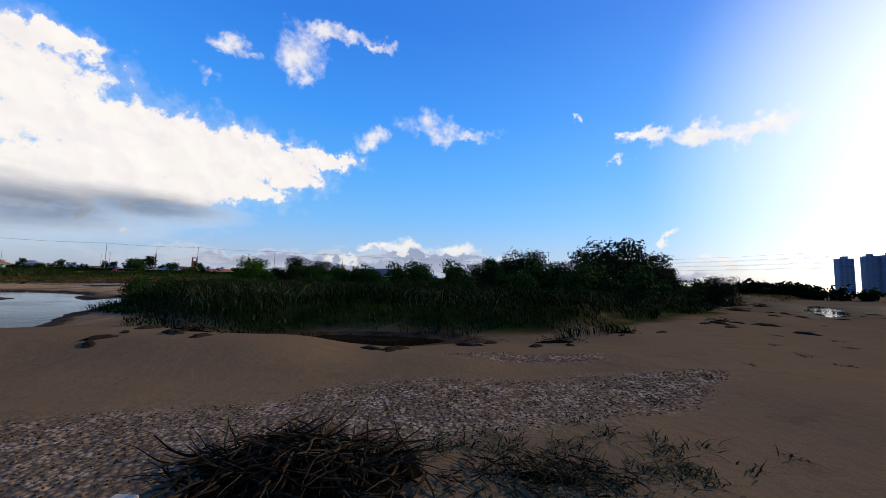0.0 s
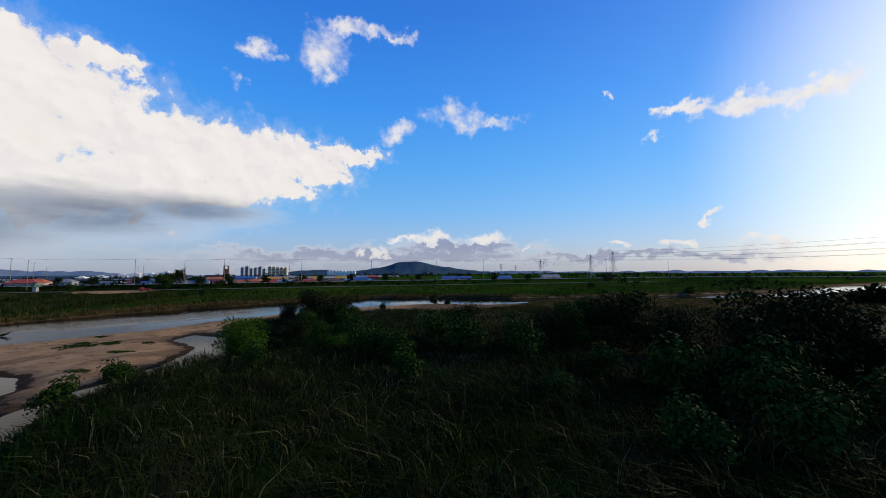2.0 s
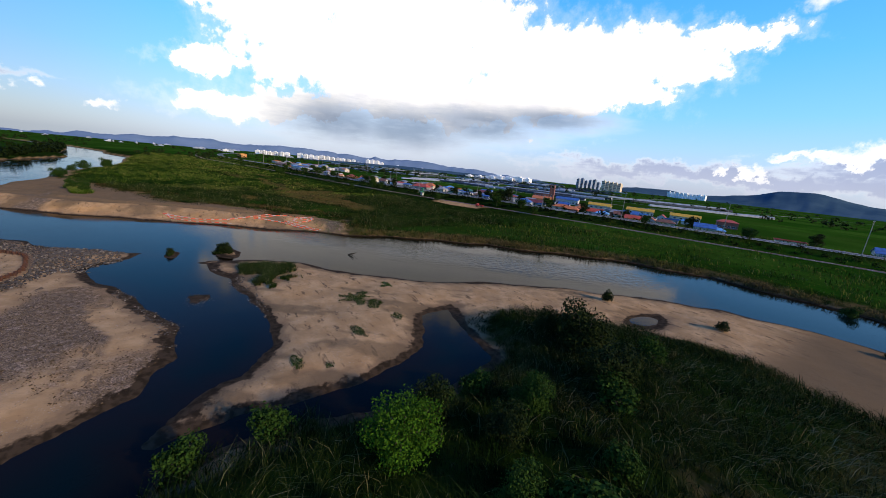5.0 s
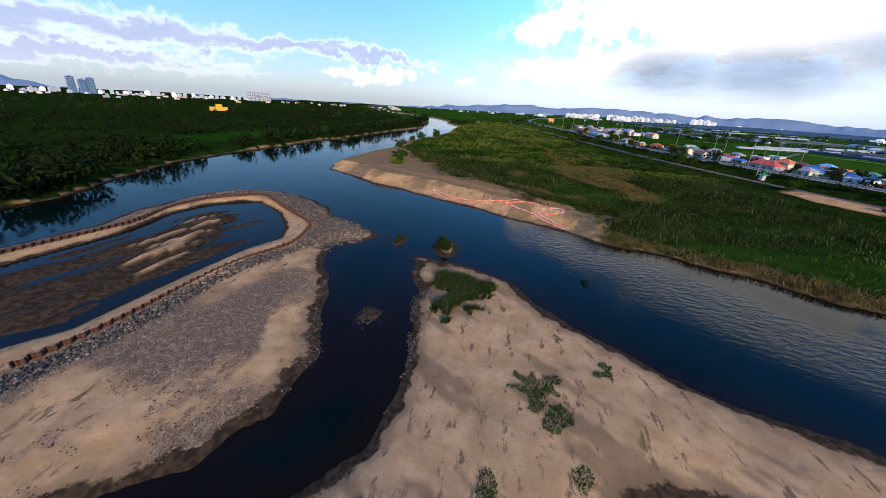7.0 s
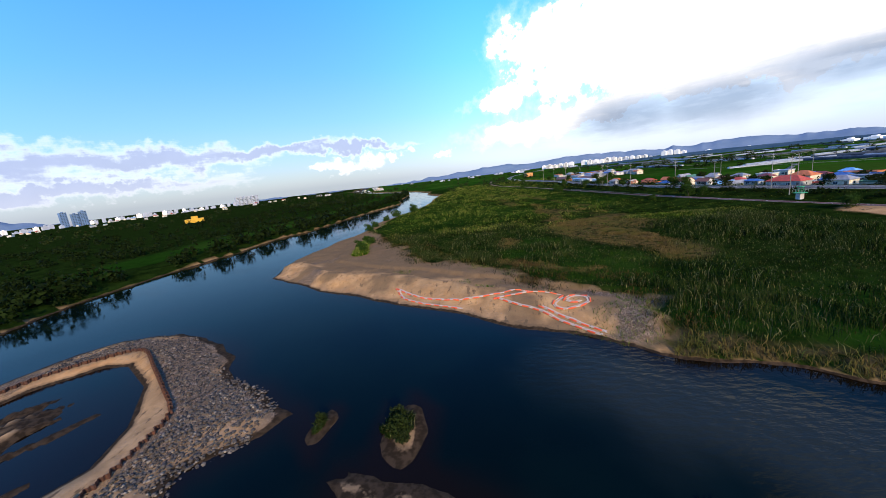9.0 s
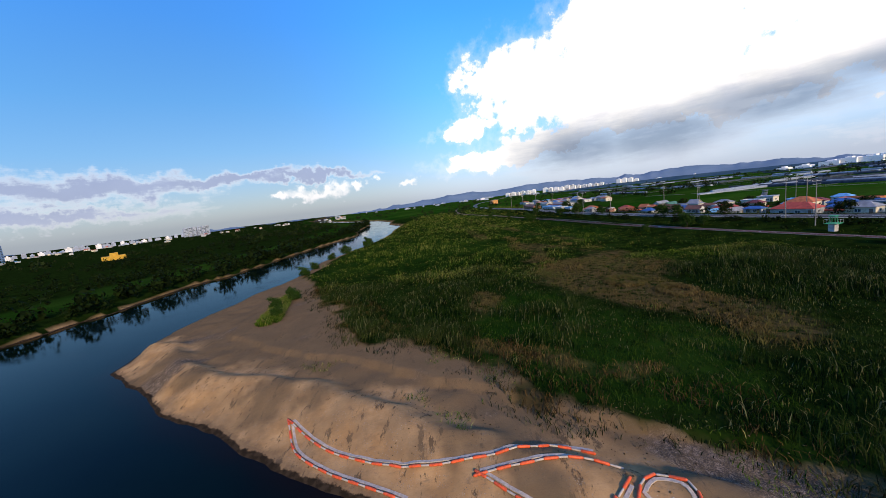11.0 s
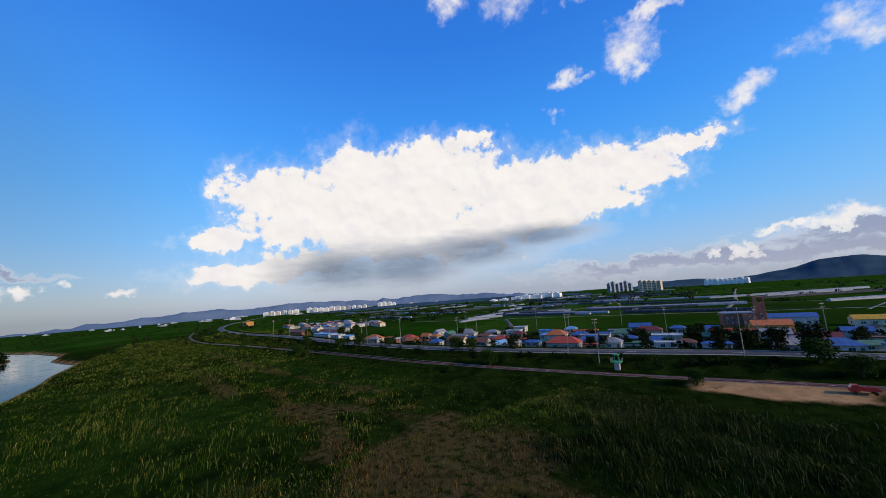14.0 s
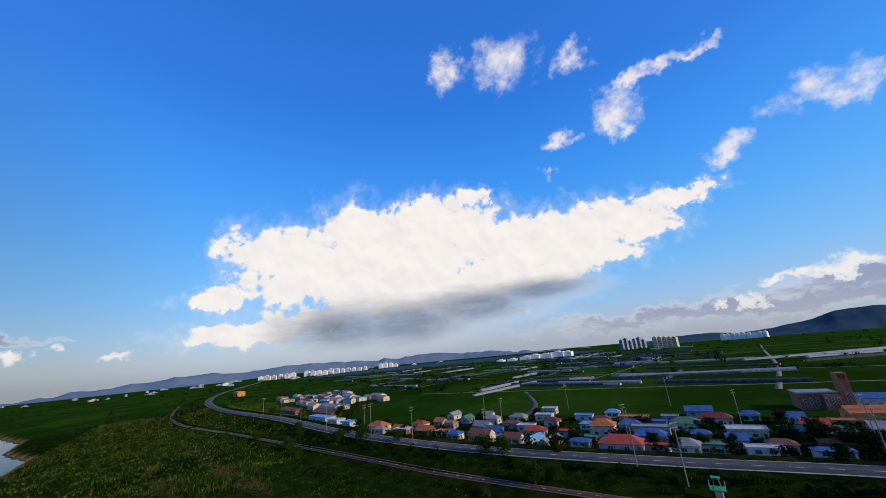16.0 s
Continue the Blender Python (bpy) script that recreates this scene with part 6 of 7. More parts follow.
TUNNELS = [(-208, 288, 84, 8, 116, M_FILM), (-216, 276, 60, 7, 116, M_NET), (-268, 262, 16, 6, 140, M_FILM), (-280, 252, 44, 10, 135, M_NET), (-180, 440, 120, 8, 140, M_FILM),
           (-150, 400, 90, 8, 140, M_NET), (-165, 425, 60, 7, 140, M_FILM), (-110, 350, 90, 8, 140, M_FILM), (-250, 400, 70, 7, 110, M_FILM), (-310, 410, 40, 8, 110, M_FILM)]
for q in TUNNELS:
    tunnel(*q, "long arched polytunnel of pale film" if q[5] is M_FILM else "long dark shade-net tunnel")
rng = np.random.RandomState(41)
n = 0
while n < 95:
    az, dist = rng.uniform(24, 84), rng.uniform(380, 1500)
    x, y = (c / U for c in far_place(az, dist))
    if y < 150 + 0.1 * -x or terrain(np.array([x]), np.array([y]))[1]["road"][0] < 40:
        continue
    n += 1
    film = rng.rand() < 0.45
    tunnel(x, y, rng.uniform(25, 80), rng.uniform(5, 8), rng.choice([100, 12, 100]) + rng.uniform(-4, 4), M_FILM if film else M_NET, "distant polytunnel of pale film" if film else "distant dark shade-net tunnel")
M_TRACK = worn("field_track", (0.16, 0.145, 0.11), 0.9, scale=0.3)
ribbon("farm_road", curve_points([(-160, 232), (-176, 300), (-200, 390), (-250, 560), (-300, 740)], 8), 1.8, 0.08, 0.4, M_TRACK, "straight pale concrete farm road through the fields", "road")
ribbon("farm_road", curve_points([(-212, 150), (-226, 170), (-264, 203)], 5), 1.8, 0.08, 0.4, M_ASPHALT, "grey farm lane leaving the village", "road")
ribbon("farm_road", curve_points([(-330, 175), (-264, 203), (-200, 232), (-160, 250), (-100, 280)], 6), 1.2, 0.07, 0.4, M_TRACK, "pale concrete field track", "road")

for i, (ax, ay, bx, by, wide) in enumerate(((-420, 260, -120, 330, 0.9), (-520, 330, -100, 430, 0.9), (-640, 430, -60, 560, 1.0), (-300, 190, -420, 700, 0.9), (-380, 180, -540, 760, 0.8), (-120, 260, -100, 700, 0.9),
                                            (-760, 560, -20, 720, 1.1), (-250, 215, -330, 560, 0.7))):
    ribbon("field_track", [(ax + (bx - ax) * t / 60, ay + (by - ay) * t / 60) for t in range(61)], wide, 0.12, 0.5, M_TRACK, "narrow pale track between rice fields", "road")


def dashes(name, pts, long, gap, half, lift, label):
    """Painted dashes along the middle of a strip."""
    xy = np.array(pts) * U
    z = np.convolve(np.pad(terrain(xy[:, 0] / U, xy[:, 1] / U)[0] * U, 4, "edge"), np.ones(9) / 9, "valid")
    s = np.concatenate([[0], np.cumsum(np.hypot(*np.diff(xy, axis=0).T))])
    vs, fs = [], []
    for a in np.arange(0, s[-1] - long, gap):
        ends = [np.array([np.interp(q, s, xy[:, 0]), np.interp(q, s, xy[:, 1]), np.interp(q, s, z) + lift]) for q in (a, a + long)]
        d = ends[1] - ends[0]
        side = np.array([-d[1], d[0], 0]) / (np.hypot(d[0], d[1]) + 1e-9) * half
        fs.append([len(vs), len(vs) + 1, len(vs) + 2, len(vs) + 3])
        vs += [ends[0] - side, ends[1] - side, ends[1] + side, ends[0] + side]
    tagged(new(name, mesh_of(name, vs, fs, M_LINE)), label, "road marking", kind="structure")


dashes("path_marking", [p for p in path_pts if -330 < p[0] < 20], 1.6, 5.0, 0.07, 0.112, "white dashes along the cycle path")
dashes("road_marking", [p for p in road_pts if -360 < p[0] < 60], 3.0, 8.0, 0.09, 0.132, "white dashes along the road")

# ---- far towns ----
M_APT = paint("apartment_white", (0.80, 0.77, 0.72), 0.8, 0.05, 0.12)
# wall colour greyed and blued to imitate haze over the distance
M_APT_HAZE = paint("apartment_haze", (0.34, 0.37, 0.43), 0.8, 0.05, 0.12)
M_APT_CREAM = paint("apartment_cream", (0.62, 0.50, 0.34), 0.8, 0.05, 0.15)
M_APT_GREY = paint("apartment_grey", (0.22, 0.26, 0.32), 0.8, 0.05, 0.15)
M_APT_BLUE = paint("apartment_blue", (0.10, 0.17, 0.30), 0.7, 0.05, 0.2)


def block(az, dist, w, h, depth, mat, label, stripes=True, name="apartment_block", floors=None, skew=0.0):
    """A distant building: body, roof box and bands of windows."""
    x, y = far_place(az, dist)
    root = empty(name, label, "apartment block", "far apartment blocks")
    root.matrix_basis = pose(x, y, ground_at(x / U, y / U) - 1, 0, 0, az + skew)
    part("body", boxed(-w / 2, -depth / 2, 0, w / 2, depth / 2, h), mat, root)
    part("roof_box", boxed(-w * 0.15, -depth / 4, h, w * 0.2, depth / 4, h + 3.5), mat, root)
    if stripes:
        nb = max(3, int(w / 7))
        for i in range(nb):
            cx = -w / 2 + w * (i + 0.5) / nb
            b = bmesh.new()
            rows = floors or max(4, int(h / 6))
            for r in range(rows):
                z = h * (r + 0.3) / rows
                box(b, cx - w / nb * 0.28, -depth / 2 - 0.25, z, cx + w / nb * 0.28, -depth / 2 - 0.02, z + h / rows * 0.5)
            tagged(part("window_column", b, M_GLASS, root), kind="stuff")
    return root


rng = np.random.RandomState(51)
for i in range(17):
    az = 82 - i * 0.8 - (1.0 if i > 5 else 0)
    block(az, 2300 + rng.uniform(-60, 60), rng.uniform(22, 32), rng.uniform(20, 30), 14, M_APT, "sunlit white apartment slab in a far row", rng.rand() < 0.5, skew=-25)
for az, h in ((65.9, 30), (65.2, 32), (64.4, 30), (63.7, 22), (61, 14), (57, 12), (86, 12)):
    block(az, 2200, 22, h, 14, M_APT, "sunlit white apartment block before the hills", False, skew=-25)
for i in range(6):
    block(31.2 - i * 0.55, 1700 + 20 * i, 13, 40 + 6 * math.sin(i * 2.1), 13, M_APT_GREY, "slim grey apartment tower", True, skew=-30)
for i in range(5):
    block(27.2 - i * 0.55, 1560, 15, 40 - 1.2 * i, 13, M_APT_CREAM, "cream sunlit apartment tower", True, skew=-30)
for i in range(9):
    block(19.6 - i * 0.5, 2100, 16, 22 + 6 * rng.rand(), 12, M_APT, "small white apartment block by the hill", False, skew=-30)
for i, (a, w, h) in enumerate(((44.5, 40, 12), (43.2, 36, 16), (41.7, 50, 15), (40.0, 46, 19), (38.6, 30, 17), (46.5, 30, 8), (48.2, 26, 7))):
    block(a, 1450, w, h, 40, M_APT, "long white factory hall on the far plain", False, "factory_hall", skew=-15)
for i in range(6):
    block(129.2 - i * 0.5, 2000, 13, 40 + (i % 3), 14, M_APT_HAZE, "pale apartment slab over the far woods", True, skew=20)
for a, h in ((146.6, 62), (145.7, 52), (145.0, 60)):
    block(a, 2100, 22, h, 16, M_APT_BLUE, "tall blue-grey apartment tower on the skyline", True, skew=15)
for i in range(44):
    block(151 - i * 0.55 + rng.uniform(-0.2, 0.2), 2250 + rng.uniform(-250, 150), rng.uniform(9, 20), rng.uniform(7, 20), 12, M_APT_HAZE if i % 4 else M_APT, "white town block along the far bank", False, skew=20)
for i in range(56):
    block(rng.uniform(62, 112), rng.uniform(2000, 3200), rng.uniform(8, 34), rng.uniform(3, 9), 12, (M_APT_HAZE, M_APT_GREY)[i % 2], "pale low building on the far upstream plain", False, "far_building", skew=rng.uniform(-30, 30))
for az, w, h in ((-49.9, 17, 58), (-51.7, 14, 61), (-53.0, 16, 62), (-54.6, 16, 60), (-56.5, 16, 58), (-58.4, 16, 58)):
    block(az, 820, w, h, 14, M_APT_BLUE, "dark blue-striped apartment tower against the light", True, floors=18, skew=25)
block(138, 560, 22, 6, 12, M_ROOF["yellow"], "yellow warehouse beyond the riverside woods", False, "warehouse")
rng = np.random.RandomState(52)
for i in range(60):
    az, dist = rng.uniform(108, 152), rng.uniform(1300, 2200)
    x, y = (c / U for c in far_place(az, dist))
    house(x, y, rng.uniform(10, 20), rng.uniform(7, 10), rng.uniform(3, 6), rng.uniform(0, 90), kinds[rng.choice([7, 7, 5, 9, 2, 0])], ["white", "cream", "grey"][rng.randint(3)], ["gable", "flat"][rng.randint(2)], name="warehouse", windows=1, group="far warehouses")

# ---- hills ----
# both hill materials carry the blue of distance haze in their base colour
k = Mat("haze_blue_hills", 1.0, 0.0, 0.0)
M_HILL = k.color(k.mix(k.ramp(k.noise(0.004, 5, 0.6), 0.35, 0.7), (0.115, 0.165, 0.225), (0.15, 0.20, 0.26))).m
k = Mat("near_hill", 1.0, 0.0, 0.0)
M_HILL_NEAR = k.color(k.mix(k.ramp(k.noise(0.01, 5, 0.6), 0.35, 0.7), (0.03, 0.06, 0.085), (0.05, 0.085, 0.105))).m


def hill(name, azimuths, elevations, dist, deep, seed, mat, label, rough=0.2):
    """A range whose crest stands at the given elevations, sloping down in front and behind."""
    azs = np.arange(azimuths[0], azimuths[-1], 0.25)
    el = np.interp(azs, azimuths, elevations) - 0.08
    el = el + rough * (fractal(azs * 10 + seed * 50, azs * 0, 14, 5) - 0.5) * 2
    rows = []
    for f, part_h in [(q / 10, 1.15 * (0.5 + 0.5 * math.cos(math.pi * q / 10)) - 0.15) for q in range(-10, 11)]:
        r = dist + f * deep
        base = -0.0105 * (r - 230 * U)
        crest = 28 + dist * np.tan(np.radians(el))
        z = base + (crest - base) * part_h + (0 if part_h in (1.0,) else 1) * (fractal(azs * 9, azs * 0 + f * 24, 6, 4) - 0.5) * (crest - base) * 0.10 * min(1, abs(f) * 4)
        a = np.radians(azs)
        rows.append(np.stack([-120 - np.sin(a) * r, 60 + np.cos(a) * r, z], 1))
    n = len(azs)
    i = np.arange(n - 1)
    faces = np.concatenate([np.stack([q * n + i, q * n + i + 1, (q + 1) * n + i + 1, (q + 1) * n + i], 1) for q in range(20)])
    return tagged(new(name, mesh_of(name, np.concatenate(rows), faces, mat, True)), label, "hills", kind="structure")


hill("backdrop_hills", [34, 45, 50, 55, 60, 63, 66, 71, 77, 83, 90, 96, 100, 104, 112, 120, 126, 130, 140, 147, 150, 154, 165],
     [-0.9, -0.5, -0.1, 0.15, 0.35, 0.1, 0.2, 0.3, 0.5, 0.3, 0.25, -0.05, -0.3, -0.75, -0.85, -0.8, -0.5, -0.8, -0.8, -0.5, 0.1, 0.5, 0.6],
     4100, 450, 1, M_HILL, "range of far hills with blue haze in its colour", 0.32)
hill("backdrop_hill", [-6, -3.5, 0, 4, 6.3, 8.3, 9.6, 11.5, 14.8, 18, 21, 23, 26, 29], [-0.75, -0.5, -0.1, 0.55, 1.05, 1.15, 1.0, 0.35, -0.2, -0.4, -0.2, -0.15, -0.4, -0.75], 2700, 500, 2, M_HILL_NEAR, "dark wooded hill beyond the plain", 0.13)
hill("backdrop_hills", [-62, -50, -40, -30, -24, -17, -10, -4, 10], [-0.6, -0.5, -0.45, -0.5, -0.6, -0.55, -0.4, -0.5, -0.9], 3700, 450, 3, M_HILL, "low hills far down the valley with haze in their colour")
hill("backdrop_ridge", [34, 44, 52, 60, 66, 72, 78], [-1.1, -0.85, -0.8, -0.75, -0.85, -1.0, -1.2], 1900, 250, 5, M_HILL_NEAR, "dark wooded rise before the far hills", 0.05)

# ---- stones ----
M_ROCK = None
k = Mat("riprap_stone", 0.95, 0.0, 0.1)
tone = k.mix(k.chance(), (0.018, 0.015, 0.012), (0.095, 0.080, 0.064))
tone = k.mix(k.ramp(k.island(), 0.7, 1.0), tone, (0.20, 0.165, 0.125))
M_ROCK = k.color(k.mix(k.ramp(k.noise(5, 4), 0.4, 0.7), tone, (0.07, 0.06, 0.055))).bump(k.noise(8, 4), 0.5, 0.05).m
k = Mat("river_pebble", 0.95, 0.0, 0.05)
M_PEBBLE = k.color(k.mix(k.ramp(k.island(), 0.55, 0.95), k.mix(k.island(), (0.036, 0.023, 0.011), (0.098, 0.062, 0.031)), (0.155, 0.106, 0.058))).m


def stone_shape(rng, sides=7):
    """A lumpy stone about one across: rings of uneven points."""
    v = [(0, 0, 0.42)]
    for z, r in ((0.26, 0.36), (-0.02, 0.5), (-0.3, 0.33)):
        for i in range(sides):
            a = 2 * math.pi * i / sides + rng.uniform(-0.25, 0.25)
            q = r * rng.uniform(0.75, 1.2)
            v.append((q * math.cos(a), q * math.sin(a), z + rng.uniform(-0.1, 0.1)))
    v.append((0, 0, -0.42))
    f = [(0, 1 + i, 1 + (i + 1) % sides) for i in range(sides)]
    for ring in range(2):
        b = 1 + ring * sides
        for i in range(sides):
            j = (i + 1) % sides
            f += [(b + i, b + sides + i, b + sides + j), (b + i, b + sides + j, b + j)]
    e = len(v) - 1
    f += [(e, e - sides + (i + 1) % sides, e - sides + i) for i in range(sides)]
    return np.array(v), np.array(f)


def pebble_shape(rng):
    """A small uneven pebble: one ring between two points."""
    v = [(0, 0, 0.4)] + [(math.cos(i * 1.257) * rng.uniform(0.35, 0.6), math.sin(i * 1.257) * rng.uniform(0.35, 0.6), rng.uniform(-0.1, 0.1)) for i in range(5)] + [(0, 0, -0.4)]
    f = [(0, 1 + i, 1 + (i + 1) % 5) for i in range(5)] + [(6, 1 + (i + 1) % 5, 1 + i) for i in range(5)]
    return np.array(v), np.array(f)


def scatter_stones(name, seed, x, y, size, mat, label, sides=5, category="stones"):
    """Many small stones on the ground, in one mesh."""
    rng = np.random.RandomState(seed)
    shapes = [stone_shape(rng, sides) if sides > 4 else pebble_shape(rng) for _ in range(6)]
    z = terrain(x, y)[0] * U
    vs, fs, n = [], [], 0
    order = rng.randint(0, 6, len(x))
    for s in range(6):
        sel = np.where(order == s)[0]
        v, f = shapes[s]
        m = len(sel)
        if not m:
            continue
        a = rng.uniform(0, 2 * math.pi, m)
        sc = size * rng.uniform(0.5, 1.5, m) ** 1.5
        flat = rng.uniform(0.5, 0.9, m)
        vx = (v[None, :, 0] * np.cos(a)[:, None] - v[None, :, 1] * np.sin(a)[:, None]) * sc[:, None] + x[sel, None] * U
        vy = (v[None, :, 0] * np.sin(a)[:, None] + v[None, :, 1] * np.cos(a)[:, None]) * sc[:, None] + y[sel, None] * U
        vz = v[None, :, 2] * (sc * flat)[:, None] + z[sel, None] + (sc * 0.12)[:, None]
        vs.append(np.stack([vx, vy, vz], 2).reshape(-1, 3))
        fs.append((f[None] + (np.arange(m) * len(v))[:, None, None]).reshape(-1, 3) + n)
        n += m * len(v)
    return tagged(new(name, mesh_of(name, np.concatenate(vs), np.concatenate(fs), mat)), label, category, kind="stuff")


# ---- cofferdam of sheet piles ----
k = Mat("rusty_steel", 0.85, 0.3, 0.4)
rust = k.mix(k.ramp(k.noise(2.5, 5, 0.65), 0.35, 0.7), (0.034, 0.014, 0.008), (0.095, 0.034, 0.016))
M_RUST = k.color(k.mix(k.math("MULTIPLY", k.chance(), 0.6), rust, (0.06, 0.03, 0.022))).bump(k.noise(9, 4), 0.4, 0.02).m
wall_root = empty("sheet_pile_wall", "rust-brown steel sheet piles enclosing the flooded pit", "sheet piles")


def pile_mesh(flip):
    b = bmesh.new()
    s = -1 if flip else 1
    line = [(-0.32, 0.0), (-0.2, 0.0), (-0.1, 0.26 * s), (0.1, 0.26 * s), (0.2, 0.0), (0.32, 0.0)]
    lo, hi = [], []
    for off in (0.0, 0.06):
        lo.append([b.verts.new((x, y + off, -2.2)) for x, y in line])
        hi.append([b.verts.new((x, y + off, 0.9)) for x, y in line])
    for i in range(5):
        b.faces.new((lo[0][i], lo[0][i + 1], hi[0][i + 1], hi[0][i]))
        b.faces.new((lo[1][i + 1], lo[1][i], hi[1][i], hi[1][i + 1]))
        b.faces.new((hi[0][i], hi[0][i + 1], hi[1][i + 1], hi[1][i]))
    me = bpy.data.meshes.new("sheet_pile")
    b.to_mesh(me)
    b.free()
    me.materials.append(M_RUST)
    return me


pile_meshes = (pile_mesh(False), pile_mesh(True))
for i, (x, y, a) in enumerate(along([(px * U, py * U) for px, py in curve_points(PILES, 2)], 0.64)):
    p = new("sheet_pile", pile_meshes[i % 2])
    p.parent = wall_root
    base = 0.52 + 0.15 * math.sin(i * 0.05)
    p.matrix_basis = pose(x, y, base + random.uniform(-0.06, 0.06), random.uniform(-2, 2), 0, math.degrees(a))

rng = np.random.RandomState(61)
outer = curve_points(PILES[5:19], 0.2)
rx, ry, near_rx, near_ry = [], [], [], []
for x, y, a in along(outer, 0.018):
    t = rng.uniform(0.5, 1.0)
    wide = 4.6 if (x < -66 or y > 14.5) and x < -60 else 1.9
    d = 0.5 + rng.rand() * wide
    nx_, ny_ = math.sin(a) * -1, math.cos(a)
    rx.append(x + nx_ * d)
    ry.append(y + ny_ * d)
rx, ry = np.array(rx), np.array(ry)
hh, zz = terrain(rx, ry)
ok = (hh > -0.35) & (zz["pool"] < -0.8)
rx, ry = rx[ok], ry[ok]
riprap = empty("riprap", "heap of angular dark grey stones round the cofferdam", "rocks")
shapes = []
for s in range(6):
    v, f = stone_shape(rng, 7)
    shapes.append(mesh_of("stone", v, f, M_ROCK))
pick = rng.permutation(len(rx))[:290]
for i in pick:
    st = new("stone", shapes[rng.randint(6)])
    st.parent = riprap
    s = rng.uniform(0.3, 0.65)
    st.matrix_basis = pose(rx[i] * U, ry[i] * U, ground_at(rx[i], ry[i]) + s * 0.2, rng.uniform(0, 360), rng.uniform(0, 360), rng.uniform(0, 360)) @ Matrix.Diagonal((s, s * 0.8, s * 0.7, 1))
rest = np.setdiff1d(np.arange(len(rx)), pick)
scatter_stones("rubble", 62, rx[rest], ry[rest], 0.30, M_ROCK, "grey rubble among the larger stones", 5)
x, y = rng.uniform(-72, -55, 3600), rng.uniform(16, 27, 3600)
hh, zz = terrain(x, y)
ok = (zz["sg"] > -0.6) & (np.abs(y - 20 - (x + 63) * 0.1) < 3.6) & (x < -59)
scatter_stones("rubble", 63, x[ok], y[ok], 0.34, M_ROCK, "grey stones spilling into the river at the spit", 5)
x, y = rng.uniform(-57, -38, 6500), rng.uniform(24, 36, 6500)
hh, zz = terrain(x, y)
ok = (hh < 0.16) & (hh > -0.24) & (fractal(x, y, 2.2, 3) > 0.5)
scatter_stones("rubble", 67, x[ok], y[ok], 0.16, M_ROCK, "cobbles in the shallows of the creek mouth", 5)
# gravel
x, y = rng.uniform(-64, -22, 27000), rng.uniform(4, 30, 27000)
hh, zz = terrain(x, y)
ok = (zz["sg"] > 0.6) & (zz["pool"] < -3.5) & (fractal(x, y, 7, 5) + 0.10 * (zz["sg"] > 4) + 0.22 * smooth(zz["pool"], -7, -3) - 0.08 * smooth(x, -36, -28) > 0.50)
scatter_stones("gravel", 64, x[ok], y[ok], 0.13, M_PEBBLE, "loose river gravel on the bar", 4, "gravel")
x, y = rng.uniform(-10, 8, 30000), rng.uniform(1.5, 10.5, 30000)
wob = fractal(x, y, 3.0, 3) - 0.5
ok = (poly_distance(x, y, PEBBLES) + wob * 0.9 > 0) | (np.hypot((x - 2) / 2.9, (y - 9.4) / 0.55) + wob < 0.95)
ok &= rng.rand(len(x)) < 0.3 + 1.1 * smooth(fractal(x, y, 1.6, 3), 0.3, 0.6)
scatter_stones("gravel", 65, x[ok], y[ok], 0.045, M_PEBBLE, "brown pebbles strewn over the sand", 4, "gravel")
x, y = rng.uniform(-112, -72, 6000), rng.uniform(8, 62, 6000)
hh, zz = terrain(x, y)
ok = (zz["sandv"] > -1.5) & (zz["sd"] > 0.4) & ((fractal(x + 9, y, 5, 3) > 0.56) | ((zz["sandv"] < 5) & (x > -92)))
scatter_stones("gravel", 66, x[ok], y[ok], 0.14, M_PEBBLE, "brown and pale stones on the sandy shore", 4, "gravel")

# ---- floating boom hauled up on the sand ----
M_ORANGE = worn("boom_orange", (0.62, 0.085, 0.02), 0.55, 0.0, 0.3, 3)
M_BOOMWHITE = worn("boom_fabric", (0.42, 0.34, 0.27), 0.8, 0.0, 0.3, 3)


def capsule(name, length, r, mat):
    b = bmesh.new()
    prev = None
    for t, q in ((0, 0.35), (0.06, 0.85), (0.14, 1.0), (0.86, 1.0), (0.94, 0.85), (1.0, 0.35)):
        ring = [b.verts.new(((t - 0.5) * length, r * q * math.cos(2 * math.pi * i / 8), r * q * math.sin(2 * math.pi * i / 8))) for i in range(8)]
        if prev:
            for i in range(8):
                b.faces.new((prev[i], prev[(i + 1) % 8], ring[(i + 1) % 8], ring[i]))
        else:
            b.faces.new(ring[::-1])
        prev = ring
    b.faces.new(prev)
    me = bpy.data.meshes.new(name)
    b.to_mesh(me)
    b.free()
    for p in me.polygons:
        p.use_smooth = True
    me.materials.append(mat)
    return me


float_me, link_me = capsule("float", 1.45, 0.15, M_ORANGE), capsule("sleeve", 0.95, 0.10, M_BOOMWHITE)


